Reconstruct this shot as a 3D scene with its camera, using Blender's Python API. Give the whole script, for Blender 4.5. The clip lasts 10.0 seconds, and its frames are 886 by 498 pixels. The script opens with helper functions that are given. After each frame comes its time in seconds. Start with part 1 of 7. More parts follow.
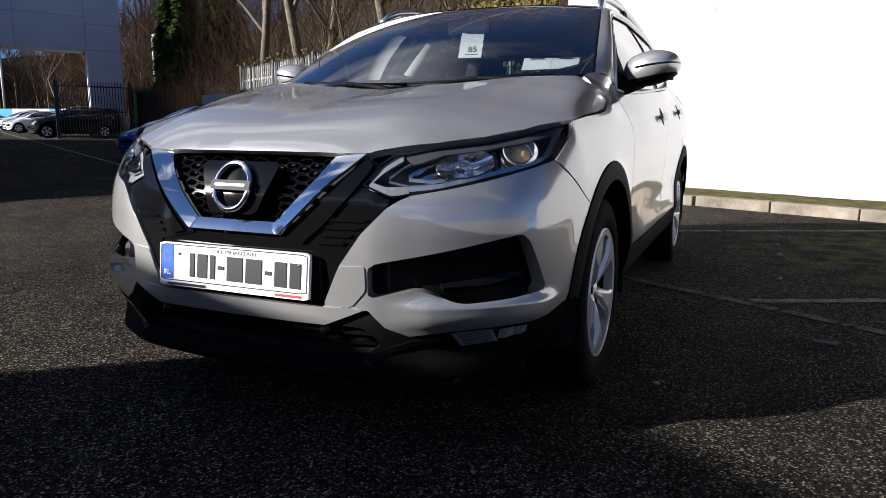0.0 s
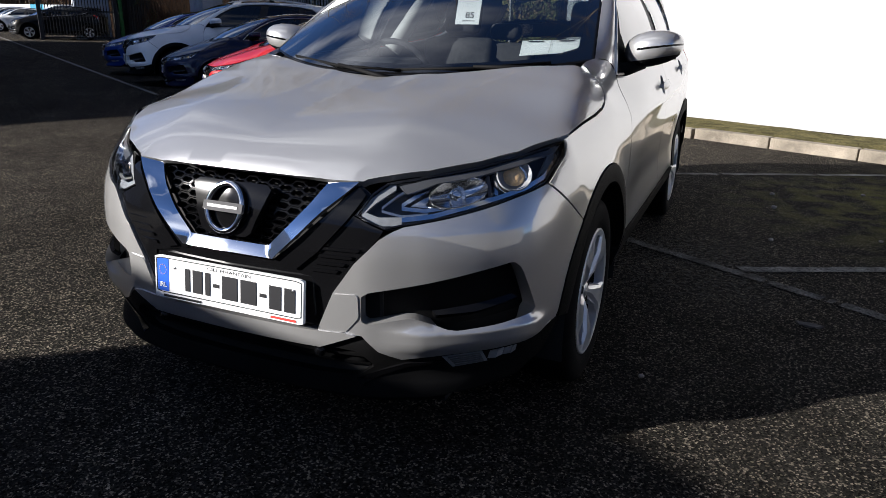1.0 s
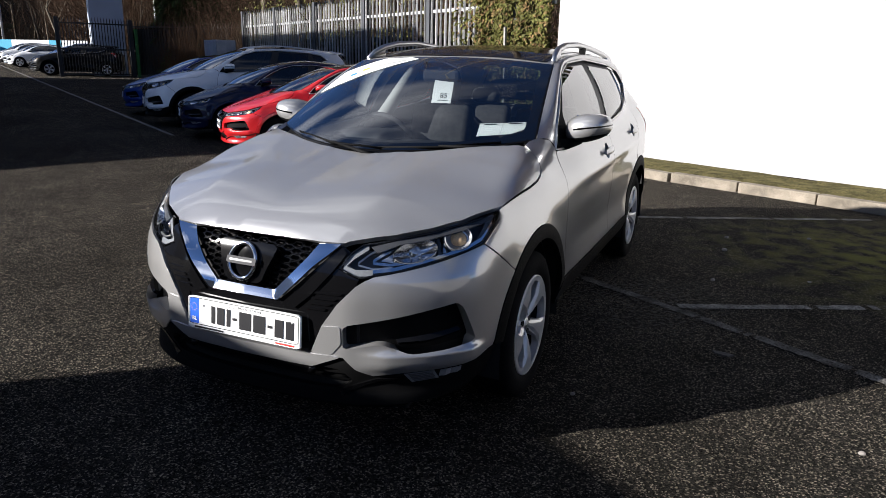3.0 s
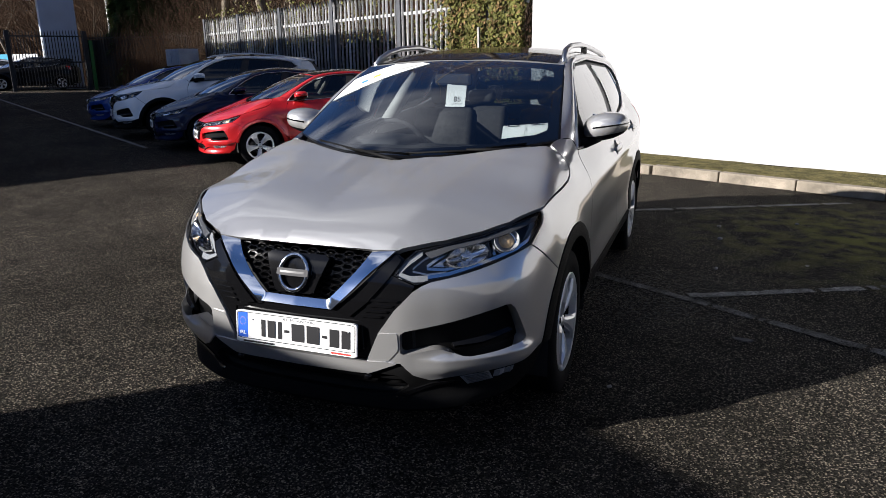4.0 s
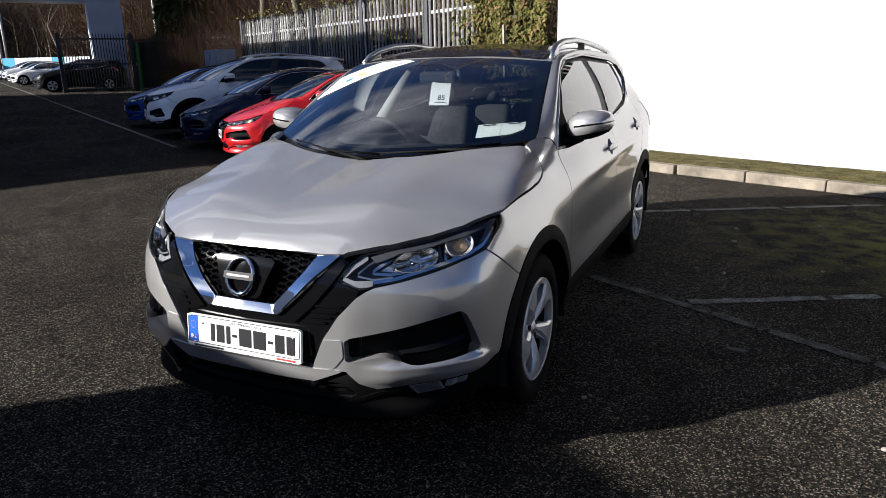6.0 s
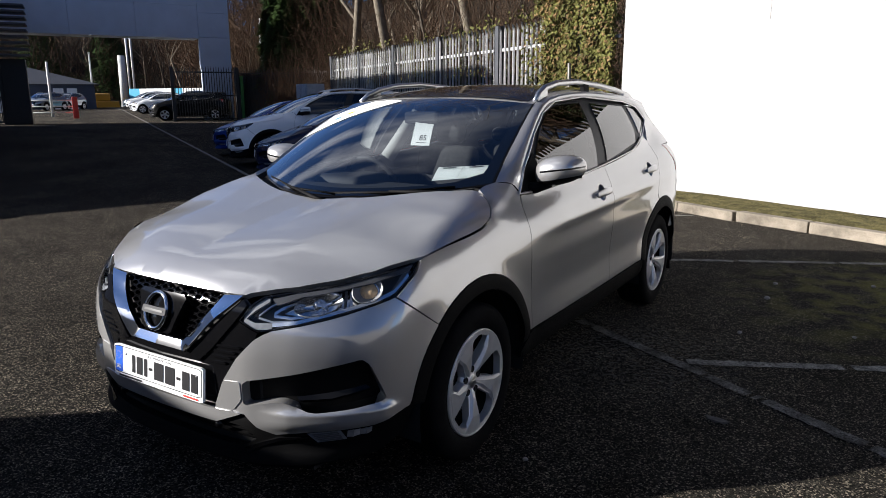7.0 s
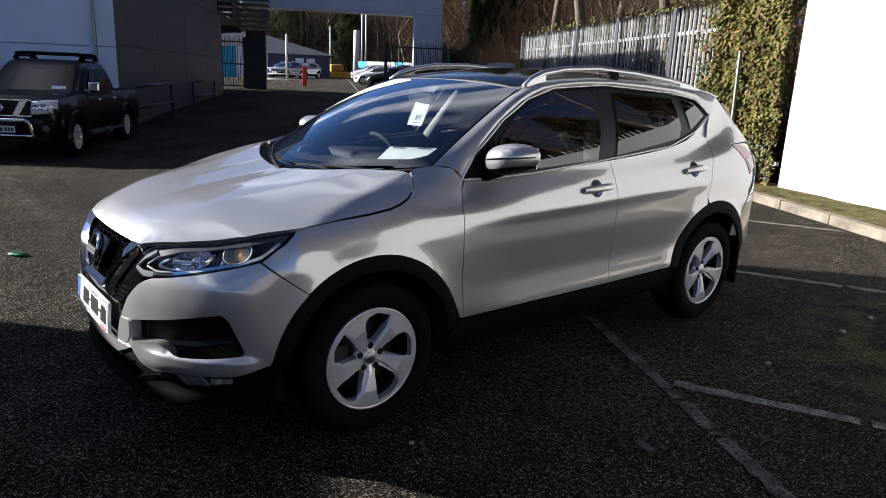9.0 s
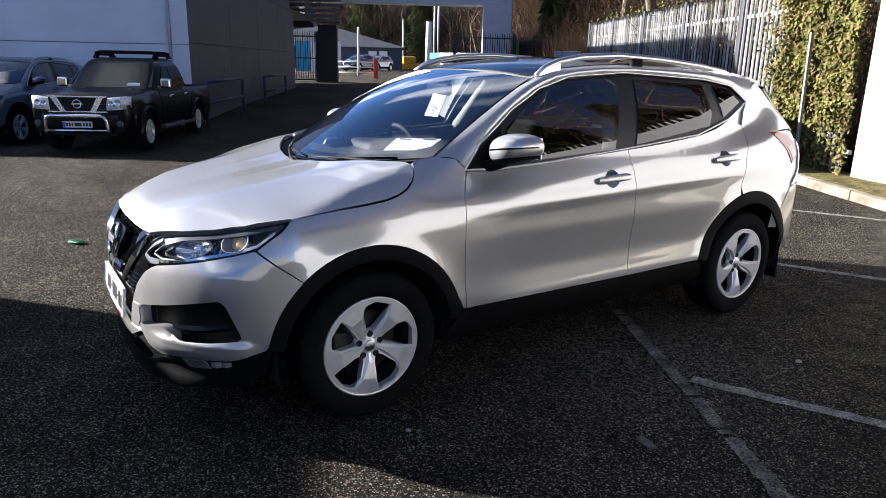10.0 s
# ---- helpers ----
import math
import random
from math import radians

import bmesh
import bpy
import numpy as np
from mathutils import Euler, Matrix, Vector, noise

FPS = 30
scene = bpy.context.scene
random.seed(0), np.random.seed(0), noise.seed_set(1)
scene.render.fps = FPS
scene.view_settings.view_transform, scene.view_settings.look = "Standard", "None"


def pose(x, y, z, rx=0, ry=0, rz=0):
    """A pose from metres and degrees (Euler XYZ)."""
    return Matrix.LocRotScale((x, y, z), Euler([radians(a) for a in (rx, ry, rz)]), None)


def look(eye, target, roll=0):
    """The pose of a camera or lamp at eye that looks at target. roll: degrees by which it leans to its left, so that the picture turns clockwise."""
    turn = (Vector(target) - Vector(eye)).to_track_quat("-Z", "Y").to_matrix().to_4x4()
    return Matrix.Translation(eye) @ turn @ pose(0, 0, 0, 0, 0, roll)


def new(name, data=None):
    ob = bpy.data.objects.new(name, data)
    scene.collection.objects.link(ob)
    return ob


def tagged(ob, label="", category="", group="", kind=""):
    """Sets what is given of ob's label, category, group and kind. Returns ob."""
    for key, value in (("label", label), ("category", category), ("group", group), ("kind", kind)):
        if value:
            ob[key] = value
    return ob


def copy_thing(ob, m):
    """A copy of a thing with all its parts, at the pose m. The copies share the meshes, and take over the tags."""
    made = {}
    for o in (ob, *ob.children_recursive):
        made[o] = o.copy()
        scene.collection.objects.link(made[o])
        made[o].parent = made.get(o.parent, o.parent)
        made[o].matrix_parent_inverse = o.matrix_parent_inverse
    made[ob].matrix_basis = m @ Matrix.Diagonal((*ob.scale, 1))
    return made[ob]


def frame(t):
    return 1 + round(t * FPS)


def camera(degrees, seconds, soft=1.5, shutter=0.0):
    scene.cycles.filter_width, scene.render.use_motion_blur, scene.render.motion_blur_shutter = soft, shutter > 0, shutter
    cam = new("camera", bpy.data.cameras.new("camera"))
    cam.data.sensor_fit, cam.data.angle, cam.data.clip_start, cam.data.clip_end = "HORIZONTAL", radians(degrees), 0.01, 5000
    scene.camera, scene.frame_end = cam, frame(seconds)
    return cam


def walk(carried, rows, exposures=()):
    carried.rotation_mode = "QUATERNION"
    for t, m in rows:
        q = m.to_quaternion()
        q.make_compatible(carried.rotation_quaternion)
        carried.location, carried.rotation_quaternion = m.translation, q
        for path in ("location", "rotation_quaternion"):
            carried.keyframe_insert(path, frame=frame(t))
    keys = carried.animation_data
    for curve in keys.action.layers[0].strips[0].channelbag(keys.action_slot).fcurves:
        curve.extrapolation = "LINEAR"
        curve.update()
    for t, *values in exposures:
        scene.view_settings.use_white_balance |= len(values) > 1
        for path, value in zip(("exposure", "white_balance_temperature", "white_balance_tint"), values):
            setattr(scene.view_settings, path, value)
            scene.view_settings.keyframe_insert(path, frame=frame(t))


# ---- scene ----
cam = camera(66.0, 10.0, soft=.5)
PATH = [
    (0, (1.327, -2.389, 0.896), (0.525, -0.589, 0.556), 0.4),
    (0.5, (1.303, -2.346, 0.973), (0.513, -0.555, 0.562), 0.5),
    (1, (1.307, -2.33, 1.226), (0.546, -0.585, 0.614), 1.1),
    (1.5, (1.363, -2.436, 1.421), (0.607, -0.697, 0.784), 2.0),
    (2, (1.512, -2.598, 1.47), (0.721, -0.846, 0.92), 1.5),
    (2.5, (1.719, -2.762, 1.48), (0.904, -1.014, 0.95), 2.1),
    (3.8, (1.508, -2.894, 1.469), (0.782, -1.105, 0.946), -1.0),
    (4, (1.422, -2.966, 1.497), (0.722, -1.168, 0.971), -0.7),
    (4.5, (1.316, -2.986, 1.498), (0.695, -1.16, 0.968), -1.0),
    (5, (1.302, -2.968, 1.493), (0.703, -1.137, 0.96), -1.2),
    (5.2, (1.323, -2.952, 1.498), (0.728, -1.12, 0.959), -0.8),
    (6.3, (1.871, -2.619, 1.481), (0.956, -0.916, 0.969), -0.5),
    (6.5, (1.975, -2.537, 1.487), (1.01, -0.855, 0.996), 0.5),
    (7, (2.226, -2.339, 1.504), (1.165, -0.699, 1.075), -0.3),
    (7.5, (2.528, -2.147, 1.518), (1.332, -0.616, 1.044), 0.1),
    (8, (2.747, -1.932, 1.527), (1.445, -0.493, 1.041), 1.2),
    (8.5, (2.991, -1.735, 1.532), (1.53, -0.459, 1.045), 1.3),
    (9, (3.161, -1.524, 1.529), (1.668, -0.288, 1.037), 2.4),
    (9.5, (3.261, -1.379, 1.539), (1.698, -0.236, 1.038), 1.6),
    (10, (3.363, -1.271, 1.54), (1.75, -0.211, 1.016), 1.2),
]
walk(cam, [(t, look(eye, target, roll)) for t, eye, target, roll in PATH], exposures=[(0, 1.30, 6150, 12), (2.5, 1.30, 6150, 12), (4.5, 1.32, 6200, 12), (6.5, 1.28, 6200, 12), (7.5, 1.30, 6200, 12), (8.5, 1.46, 6200, 12), (9, 1.64, 6200, 12), (9.5, 1.92, 6200, 12), (10, 2.3, 6200, 12)])

# ---------------------------------------------------------------- light
SUN_WAY = Vector((.757 * math.cos(radians(21)), .6535 * math.cos(radians(21)), -math.sin(radians(21))))
world = bpy.data.worlds.new("sky")
scene.world = world
world.use_nodes = True
wn = world.node_tree
wn.nodes.clear()
w_out = wn.nodes.new("ShaderNodeOutputWorld")
w_bg = wn.nodes.new("ShaderNodeBackground")
w_sky = wn.nodes.new("ShaderNodeTexSky")
w_sky.sky_type, w_sky.sun_disc = "NISHITA", False
w_sky.sun_elevation = radians(21)
w_sky.dust_density, w_sky.ozone_density, w_sky.air_density = .1, 5.0, .45
w_sky.sun_rotation = math.atan2(-SUN_WAY.x, -SUN_WAY.y)
w_map = wn.nodes.new("ShaderNodeMapping")
w_co = wn.nodes.new("ShaderNodeTexCoord")
w_map.inputs["Scale"].default_value = (.75, 1.9, 1.0)
w_map.inputs["Rotation"].default_value = (0, 0, radians(35))
# thin cloud lies on a high plane, drawn out along the wind
w_sep = wn.nodes.new("ShaderNodeSeparateXYZ")
w_add = wn.nodes.new("ShaderNodeMath")
w_add.operation = "ADD"
w_add.inputs[1].default_value = .22
w_max = wn.nodes.new("ShaderNodeMath")
w_max.operation = "MAXIMUM"
w_max.inputs[1].default_value = .06
w_flat = wn.nodes.new("ShaderNodeCombineXYZ")
w_dx, w_dy = wn.nodes.new("ShaderNodeMath"), wn.nodes.new("ShaderNodeMath")
w_dx.operation = w_dy.operation = "DIVIDE"
w_noise = wn.nodes.new("ShaderNodeTexNoise")
w_noise.inputs["Scale"].default_value = 1.1
w_noise.inputs["Detail"].default_value = 7
w_noise.inputs["Roughness"].default_value = .5
w_ramp = wn.nodes.new("ShaderNodeValToRGB")
w_ramp.color_ramp.elements[0].position, w_ramp.color_ramp.elements[0].color = .53, (0, 0, 0, 1)
w_ramp.color_ramp.elements[1].position, w_ramp.color_ramp.elements[1].color = .70, (1, 1, 1, 1)
w_mix = wn.nodes.new("ShaderNodeMix")
w_mix.data_type = "RGBA"
# clouds are thin and grey away from the sun, and brighten towards it
w_dot = wn.nodes.new("ShaderNodeVectorMath")
w_dot.operation = "DOT_PRODUCT"
w_dot.inputs[1].default_value = -SUN_WAY
w_near = wn.nodes.new("ShaderNodeMapRange")
w_near.interpolation_type = "SMOOTHSTEP"
w_near.inputs["From Min"].default_value, w_near.inputs["From Max"].default_value = -.1, .85
w_near.inputs["To Min"].default_value, w_near.inputs["To Max"].default_value = 2.0, 12
w_cloud = wn.nodes.new("ShaderNodeVectorMath")
w_cloud.operation = "SCALE"
w_cloud.inputs[0].default_value = (.98, 1.0, 1.04)
wn.links.new(w_co.outputs["Generated"], w_dot.inputs[0])
wn.links.new(w_dot.outputs["Value"], w_near.inputs["Value"])
wn.links.new(w_near.outputs["Result"], w_cloud.inputs["Scale"])
wn.links.new(w_cloud.outputs["Vector"], w_mix.inputs["B"])
wn.links.new(w_co.outputs["Generated"], w_sep.inputs["Vector"])
wn.links.new(w_sep.outputs["Z"], w_add.inputs[0])
wn.links.new(w_add.outputs["Value"], w_max.inputs[0])
for w_div, w_axis in ((w_dx, "X"), (w_dy, "Y")):
    wn.links.new(w_sep.outputs[w_axis], w_div.inputs[0])
    wn.links.new(w_max.outputs["Value"], w_div.inputs[1])
    wn.links.new(w_div.outputs["Value"], w_flat.inputs[w_axis])
wn.links.new(w_flat.outputs["Vector"], w_map.inputs["Vector"])
wn.links.new(w_map.outputs["Vector"], w_noise.inputs["Vector"])
wn.links.new(w_noise.outputs["Fac"], w_ramp.inputs["Fac"])
wn.links.new(w_ramp.outputs["Color"], w_mix.inputs["Factor"])
wn.links.new(w_sky.outputs["Color"], w_mix.inputs["A"])
wn.links.new(w_mix.outputs["Result"], w_bg.inputs["Color"])
wn.links.new(w_bg.outputs["Background"], w_out.inputs["Surface"])
w_bg.inputs["Strength"].default_value = .05

sun_data = bpy.data.lights.new("sun", "SUN")
sun_data.energy, sun_data.angle, sun_data.color = 5.0, radians(.53), (1, .94, .85)
sun = new("sun", sun_data)
sun.matrix_world = Matrix.Translation((-20, -20, 20)) @ SUN_WAY.to_track_quat("-Z", "Y").to_matrix().to_4x4()


# ---------------------------------------------------------------- materials
def mat(name, colour, rough=.5, metal=0.0, coat_ior=1.5, vary=.12, scale=6.0, bump=0.0, bump_scale=None, coat=0.0, rough_vary=0.0, spec=.5, fine=0.0, fine_scale=200.0, emit=None, obj_random=0.0):
    """A procedural surface: colour varied by noise at two scales, with relief."""
    m = bpy.data.materials.new(name)
    m.use_nodes = True
    n, l = m.node_tree.nodes, m.node_tree.links
    b = n["Principled BSDF"]
    b.inputs["Roughness"].default_value = rough
    b.inputs["Metallic"].default_value = metal
    b.inputs["Specular IOR Level"].default_value = spec
    if coat:
        b.inputs["Coat Weight"].default_value = coat
        b.inputs["Coat Roughness"].default_value = .03
        b.inputs["Coat IOR"].default_value = coat_ior
    co = n.new("ShaderNodeTexCoord")
    na = n.new("ShaderNodeTexNoise")
    na.inputs["Scale"].default_value, na.inputs["Detail"].default_value = scale, 6
    l.new(co.outputs["Object"], na.inputs["Vector"])
    nb = n.new("ShaderNodeTexNoise")
    nb.inputs["Scale"].default_value, nb.inputs["Detail"].default_value = (bump_scale or fine_scale), 3
    l.new(co.outputs["Object"], nb.inputs["Vector"])
    ra = n.new("ShaderNodeMapRange")
    ra.inputs["From Min"].default_value, ra.inputs["From Max"].default_value = .3, .7
    ra.inputs["To Min"].default_value, ra.inputs["To Max"].default_value = 1 - vary, 1 + vary
    l.new(na.outputs["Fac"], ra.inputs["Value"])
    rb = n.new("ShaderNodeMapRange")
    rb.inputs["From Min"].default_value, rb.inputs["From Max"].default_value = .3, .7
    rb.inputs["To Min"].default_value, rb.inputs["To Max"].default_value = 1 - fine, 1 + fine
    l.new(nb.outputs["Fac"], rb.inputs["Value"])
    mu = n.new("ShaderNodeMath")
    mu.operation = "MULTIPLY"
    l.new(ra.outputs["Result"], mu.inputs[0])
    l.new(rb.outputs["Result"], mu.inputs[1])
    last = mu.outputs["Value"]
    if obj_random:
        oi = n.new("ShaderNodeObjectInfo")
        rc = n.new("ShaderNodeMapRange")
        rc.inputs["To Min"].default_value, rc.inputs["To Max"].default_value = 1 - obj_random, 1 + obj_random
        l.new(oi.outputs["Random"], rc.inputs["Value"])
        mv = n.new("ShaderNodeMath")
        mv.operation = "MULTIPLY"
        l.new(last, mv.inputs[0])
        l.new(rc.outputs["Result"], mv.inputs[1])
        last = mv.outputs["Value"]
    sc = n.new("ShaderNodeVectorMath")
    sc.operation = "SCALE"
    sc.inputs[0].default_value = colour[:3]
    l.new(last, sc.inputs["Scale"])
    l.new(sc.outputs["Vector"], b.inputs["Base Color"])
    if rough_vary:
        rr = n.new("ShaderNodeMapRange")
        rr.inputs["From Min"].default_value, rr.inputs["From Max"].default_value = .3, .7
        rr.inputs["To Min"].default_value, rr.inputs["To Max"].default_value = max(.02, rough - rough_vary), rough + rough_vary
        l.new(na.outputs["Fac"], rr.inputs["Value"])
        l.new(rr.outputs["Result"], b.inputs["Roughness"])
    if bump:
        bu = n.new("ShaderNodeBump")
        bu.inputs["Strength"].default_value, bu.inputs["Distance"].default_value = 1.0, bump
        l.new(nb.outputs["Fac"], bu.inputs["Height"])
        l.new(bu.outputs["Normal"], b.inputs["Normal"])
    if emit:
        b.inputs["Emission Color"].default_value = (*emit[:3], 1)
        b.inputs["Emission Strength"].default_value = emit[3]
    return m


def glass_mat(name, tint, ior=1.5, rough=0.0, gain=1.0):
    """Thin glazing: a tinted clear sheet with a Fresnel gloss."""
    m = bpy.data.materials.new(name)
    m.use_nodes = True
    n, l = m.node_tree.nodes, m.node_tree.links
    n.clear()
    out, mix, tr, gl, fr = (n.new(k) for k in ("ShaderNodeOutputMaterial", "ShaderNodeMixShader", "ShaderNodeBsdfTransparent", "ShaderNodeBsdfGlossy", "ShaderNodeFresnel"))
    tr.inputs["Color"].default_value = (*tint, 1)
    gl.inputs["Roughness"].default_value = rough
    fr.inputs["IOR"].default_value = ior
    gn = n.new("ShaderNodeMath")
    gn.operation, gn.use_clamp = "MULTIPLY", True
    gn.inputs[1].default_value = gain
    l.new(fr.outputs["Fac"], gn.inputs[0])
    l.new(gn.outputs["Value"], mix.inputs["Fac"])
    l.new(tr.outputs["BSDF"], mix.inputs[1])
    l.new(gl.outputs["BSDF"], mix.inputs[2])
    l.new(mix.outputs["Shader"], out.inputs["Surface"])
    return m


def paint(name, colour, metal=.6, rough=.32, ior=1.5, spec=.5, coat=1.0):
    """Car paint: metallic flake under clear lacquer, with a little dust."""
    m = mat(name, colour, rough, metal, vary=.03, scale=3, coat=coat, coat_ior=ior, fine=.06, fine_scale=900, spec=spec)
    return m


M = dict(
    silver=paint("silver_paint", (.435, .431, .424), .60, .35, 2.5),
    black_gloss=mat("black_gloss_plastic", (.004, .004, .0045), .07, vary=.1, spec=.28),
    black_plastic=mat("black_textured_plastic", (.004, .004, .0042), .65, spec=.08, vary=.15, scale=12, bump=.0006, bump_scale=500),
    grey_plastic=mat("grey_satin_plastic", (.09, .09, .092), .4, vary=.1),
    # near black, put in for the shade inside recesses and openings
    void=mat("cavity_shade", (.006, .006, .006), .9, vary=.2),
    chrome=mat("chrome", (.82, .83, .85), .06, 1.0, vary=.03),
    satin=mat("satin_aluminium", (.62, .62, .62), .28, 1.0, vary=.05),
    alloy=mat("alloy_wheel_lacquer", (.74, .74, .74), .33, .58, vary=.06, coat=.5, scale=20),
    rubber=mat("tyre_rubber", (.006, .006, .0065), .8, spec=.05, vary=.25, scale=18, bump=.001, bump_scale=120),
    brake=mat("brake_iron", (.035, .032, .030), .6, .5, vary=.3, scale=30),
    screen=glass_mat("windscreen_glass", (.46, .52, .55), 1.65, gain=2.6),
    side_glass=glass_mat("side_window_glass", (.11, .12, .12), 1.6, gain=2.0),
    rear_glass=glass_mat("privacy_glass", (.05, .055, .055), 1.6, gain=1.6),
    tail_glass=glass_mat("heated_rear_glass", (.50, .55, .55), 1.6),
    lamp_glass=glass_mat("lamp_lens", (.86, .88, .9), 1.42),
    lamp_inner=mat("lamp_reflector", (.80, .81, .83), .12, 1.0, vary=.15, scale=40),
    lamp_dark=mat("lamp_housing", (.06, .062, .068), .28, vary=.2),
    lamp_grey=mat("lamp_inner_bezel", (.26, .265, .28), .4, .0, vary=.25, scale=40),
    pillar=mat("satin_black_pillar_film", (.022, .022, .023), .45, spec=.3, vary=.1),
    lamp_amber=mat("projector_bulb", (.95, .66, .36), .3, .25, vary=.2, scale=60),
    led=mat("led_strip", (.20, .21, .225), .15, vary=.12, scale=60),
    red_lens=mat("red_lens", (.42, .015, .012), .08, coat=1.0, vary=.1),
    white_lens=mat("clear_lens", (.6, .5, .5), .1, coat=1.0, vary=.1),
    white_plate=mat("plate_white", (.80, .80, .80), .35, vary=.03),
    blue_band=mat("plate_blue", (.02, .10, .55), .35, vary=.05),
    ink=mat("plate_ink", (.012, .012, .014), .4, vary=.1),
    red_ink=mat("red_ink", (.55, .04, .03), .4, vary=.1),
    paper=mat("paper_card", (.80, .83, .82), .6, vary=.04),
    cabin=mat("cabin_dark_trim", (.02, .02, .022), .7, vary=.2, scale=15),
    cloth=mat("seat_cloth", (.035, .034, .034), .9, vary=.25, scale=40, bump=.001, bump_scale=300),
    pale_trim=mat("pale_pillar_trim", (.42, .42, .40), .6, vary=.06),
    badge_grey=mat("brushed_grey_metal", (.06, .06, .063), .6, .0, vary=.1, spec=.1),
    dark_mesh=mat("black_mesh_plastic", (.004, .004, .0045), .07, spec=.2, vary=.1),
    dark_satin=mat("dark_satin_plastic", (.035, .035, .037), .3, vary=.1),
    asphalt=None,
)


# ---------------------------------------------------------------- mesh helpers
def part(name, bm, material, parent=None, label="", smooth=False):
    """Links a bmesh as one mesh object under a thing or part."""
    me = bpy.data.meshes.new(name)
    bm.normal_update()
    bm.to_mesh(me)
    bm.free()
    for m in (material if isinstance(material, (list, tuple)) else [material]):
        me.materials.append(m)
    if smooth:
        for p in me.polygons:
            p.use_smooth = True
    ob = new(name, me)
    if parent is not None:
        ob.parent = parent
    if label:
        tagged(ob, label)
    return ob


def thing(name, label, category, group="", kind="", at=(0, 0, 0), turn=0.0):
    """An empty at a thing's base that carries its parts."""
    ob = new(name)
    ob.empty_display_size = .2
    ob.matrix_basis = pose(*at, 0, 0, turn)
    return tagged(ob, label, category, group, kind)


def box(bm, x0, x1, y0, y1, z0, z1, bevel=0.0, m=None, mi=0):
    """A box, bevelled if asked, added to bm."""
    c = ((x0 + x1) / 2, (y0 + y1) / 2, (z0 + z1) / 2)
    mm = Matrix.Translation(c) @ Matrix.Diagonal((x1 - x0, y1 - y0, z1 - z0, 1))
    if m is not None:
        mm = m @ mm
    b2 = bmesh.new() if bevel else bm
    r = bmesh.ops.create_cube(b2, size=1, matrix=mm)
    if bevel:
        bmesh.ops.bevel(b2, geom=b2.edges[:], offset=bevel, segments=2, affect="EDGES", profile=.5)
        merge(bm, b2, mi)
    else:
        for v in r["verts"]:
            for f in v.link_faces:
                f.material_index = mi
    return bm


def merge(bm, other, mi=None):
    vs = [bm.verts.new(v.co) for v in other.verts]
    other.verts.index_update()
    for f in other.faces:
        nf = bm.faces.new([vs[v.index] for v in f.verts])
        nf.material_index = f.material_index if mi is None else mi
        nf.smooth = f.smooth
    other.free()


def tube(bm, pts, radius, sides=8, cap=True, mi=0):
    """A tube along points; radius is a number or one per point."""
    pts = [Vector(p) for p in pts]
    rings = []
    prev = None
    for i, p in enumerate(pts):
        d = (pts[min(i + 1, len(pts) - 1)] - pts[max(i - 1, 0)]).normalized()
        ref = Vector((0, 0, 1)) if abs(d.z) < .95 else Vector((1, 0, 0))
        if prev is not None:
            ref = prev
        a = (ref - d * ref.dot(d)).normalized()
        prev = a
        b = d.cross(a)
        r = radius[i] if isinstance(radius, (list, tuple)) else radius
        rings.append([bm.verts.new(p + r * (math.cos(2 * math.pi * k / sides) * a + math.sin(2 * math.pi * k / sides) * b)) for k in range(sides)])
    for q, s in zip(rings, rings[1:]):
        for k in range(sides):
            f = bm.faces.new((q[k], q[(k + 1) % sides], s[(k + 1) % sides], s[k]))
            f.smooth, f.material_index = True, mi
    if cap:
        bm.faces.new(rings[0][::-1]).material_index = mi
        bm.faces.new(rings[-1]).material_index = mi
    return bm


def revolve(bm, profile, segs=48, axis="x", m=None, mi=0, close=False):
    """Turns (radius, along) pairs round an axis."""
    rows = []
    for k in range(segs):
        a = 2 * math.pi * k / segs
        row = []
        for r, h in profile:
            v = Vector((h, r * math.cos(a), r * math.sin(a))) if axis == "x" else Vector((r * math.cos(a), r * math.sin(a), h))
            row.append(bm.verts.new(m @ v if m is not None else v))
        rows.append(row)
    n = len(profile)
    for k in range(segs):
        p, q = rows[k], rows[(k + 1) % segs]
        for i in range(n if close else n - 1):
            f = bm.faces.new((p[i], p[(i + 1) % n], q[(i + 1) % n], q[i]))
            f.smooth, f.material_index = True, mi
    return bm


def plate(bm, outline, depth, m=None, mi=0):
    """A flat outline (x, z) made into a slab from y=0 back to y=depth."""
    mm = m if m is not None else Matrix.Identity(4)
    a = [bm.verts.new(mm @ Vector((x, 0, z))) for x, z in outline]
    b = [bm.verts.new(mm @ Vector((x, depth, z))) for x, z in outline]
    n = len(a)
    fs = [bm.faces.new(a), bm.faces.new(b[::-1])]
    for i in range(n):
        fs.append(bm.faces.new((a[i], b[i], b[(i + 1) % n], a[(i + 1) % n])))
    for f in fs:
        f.material_index = mi
    return bm

# ---------------------------------------------------------------- the yard
SITE = pose(0, 0, 0, 0, 0, -30)          # the yard's own axes: a along the fence, b towards it


def site(a, b, z=0.0):
    return SITE @ Vector((a, b, z))


def step(a, b, x):
    t = min(1.0, max(0.0, (x - a) / (b - a)))
    return t * t * (3 - 2 * t)


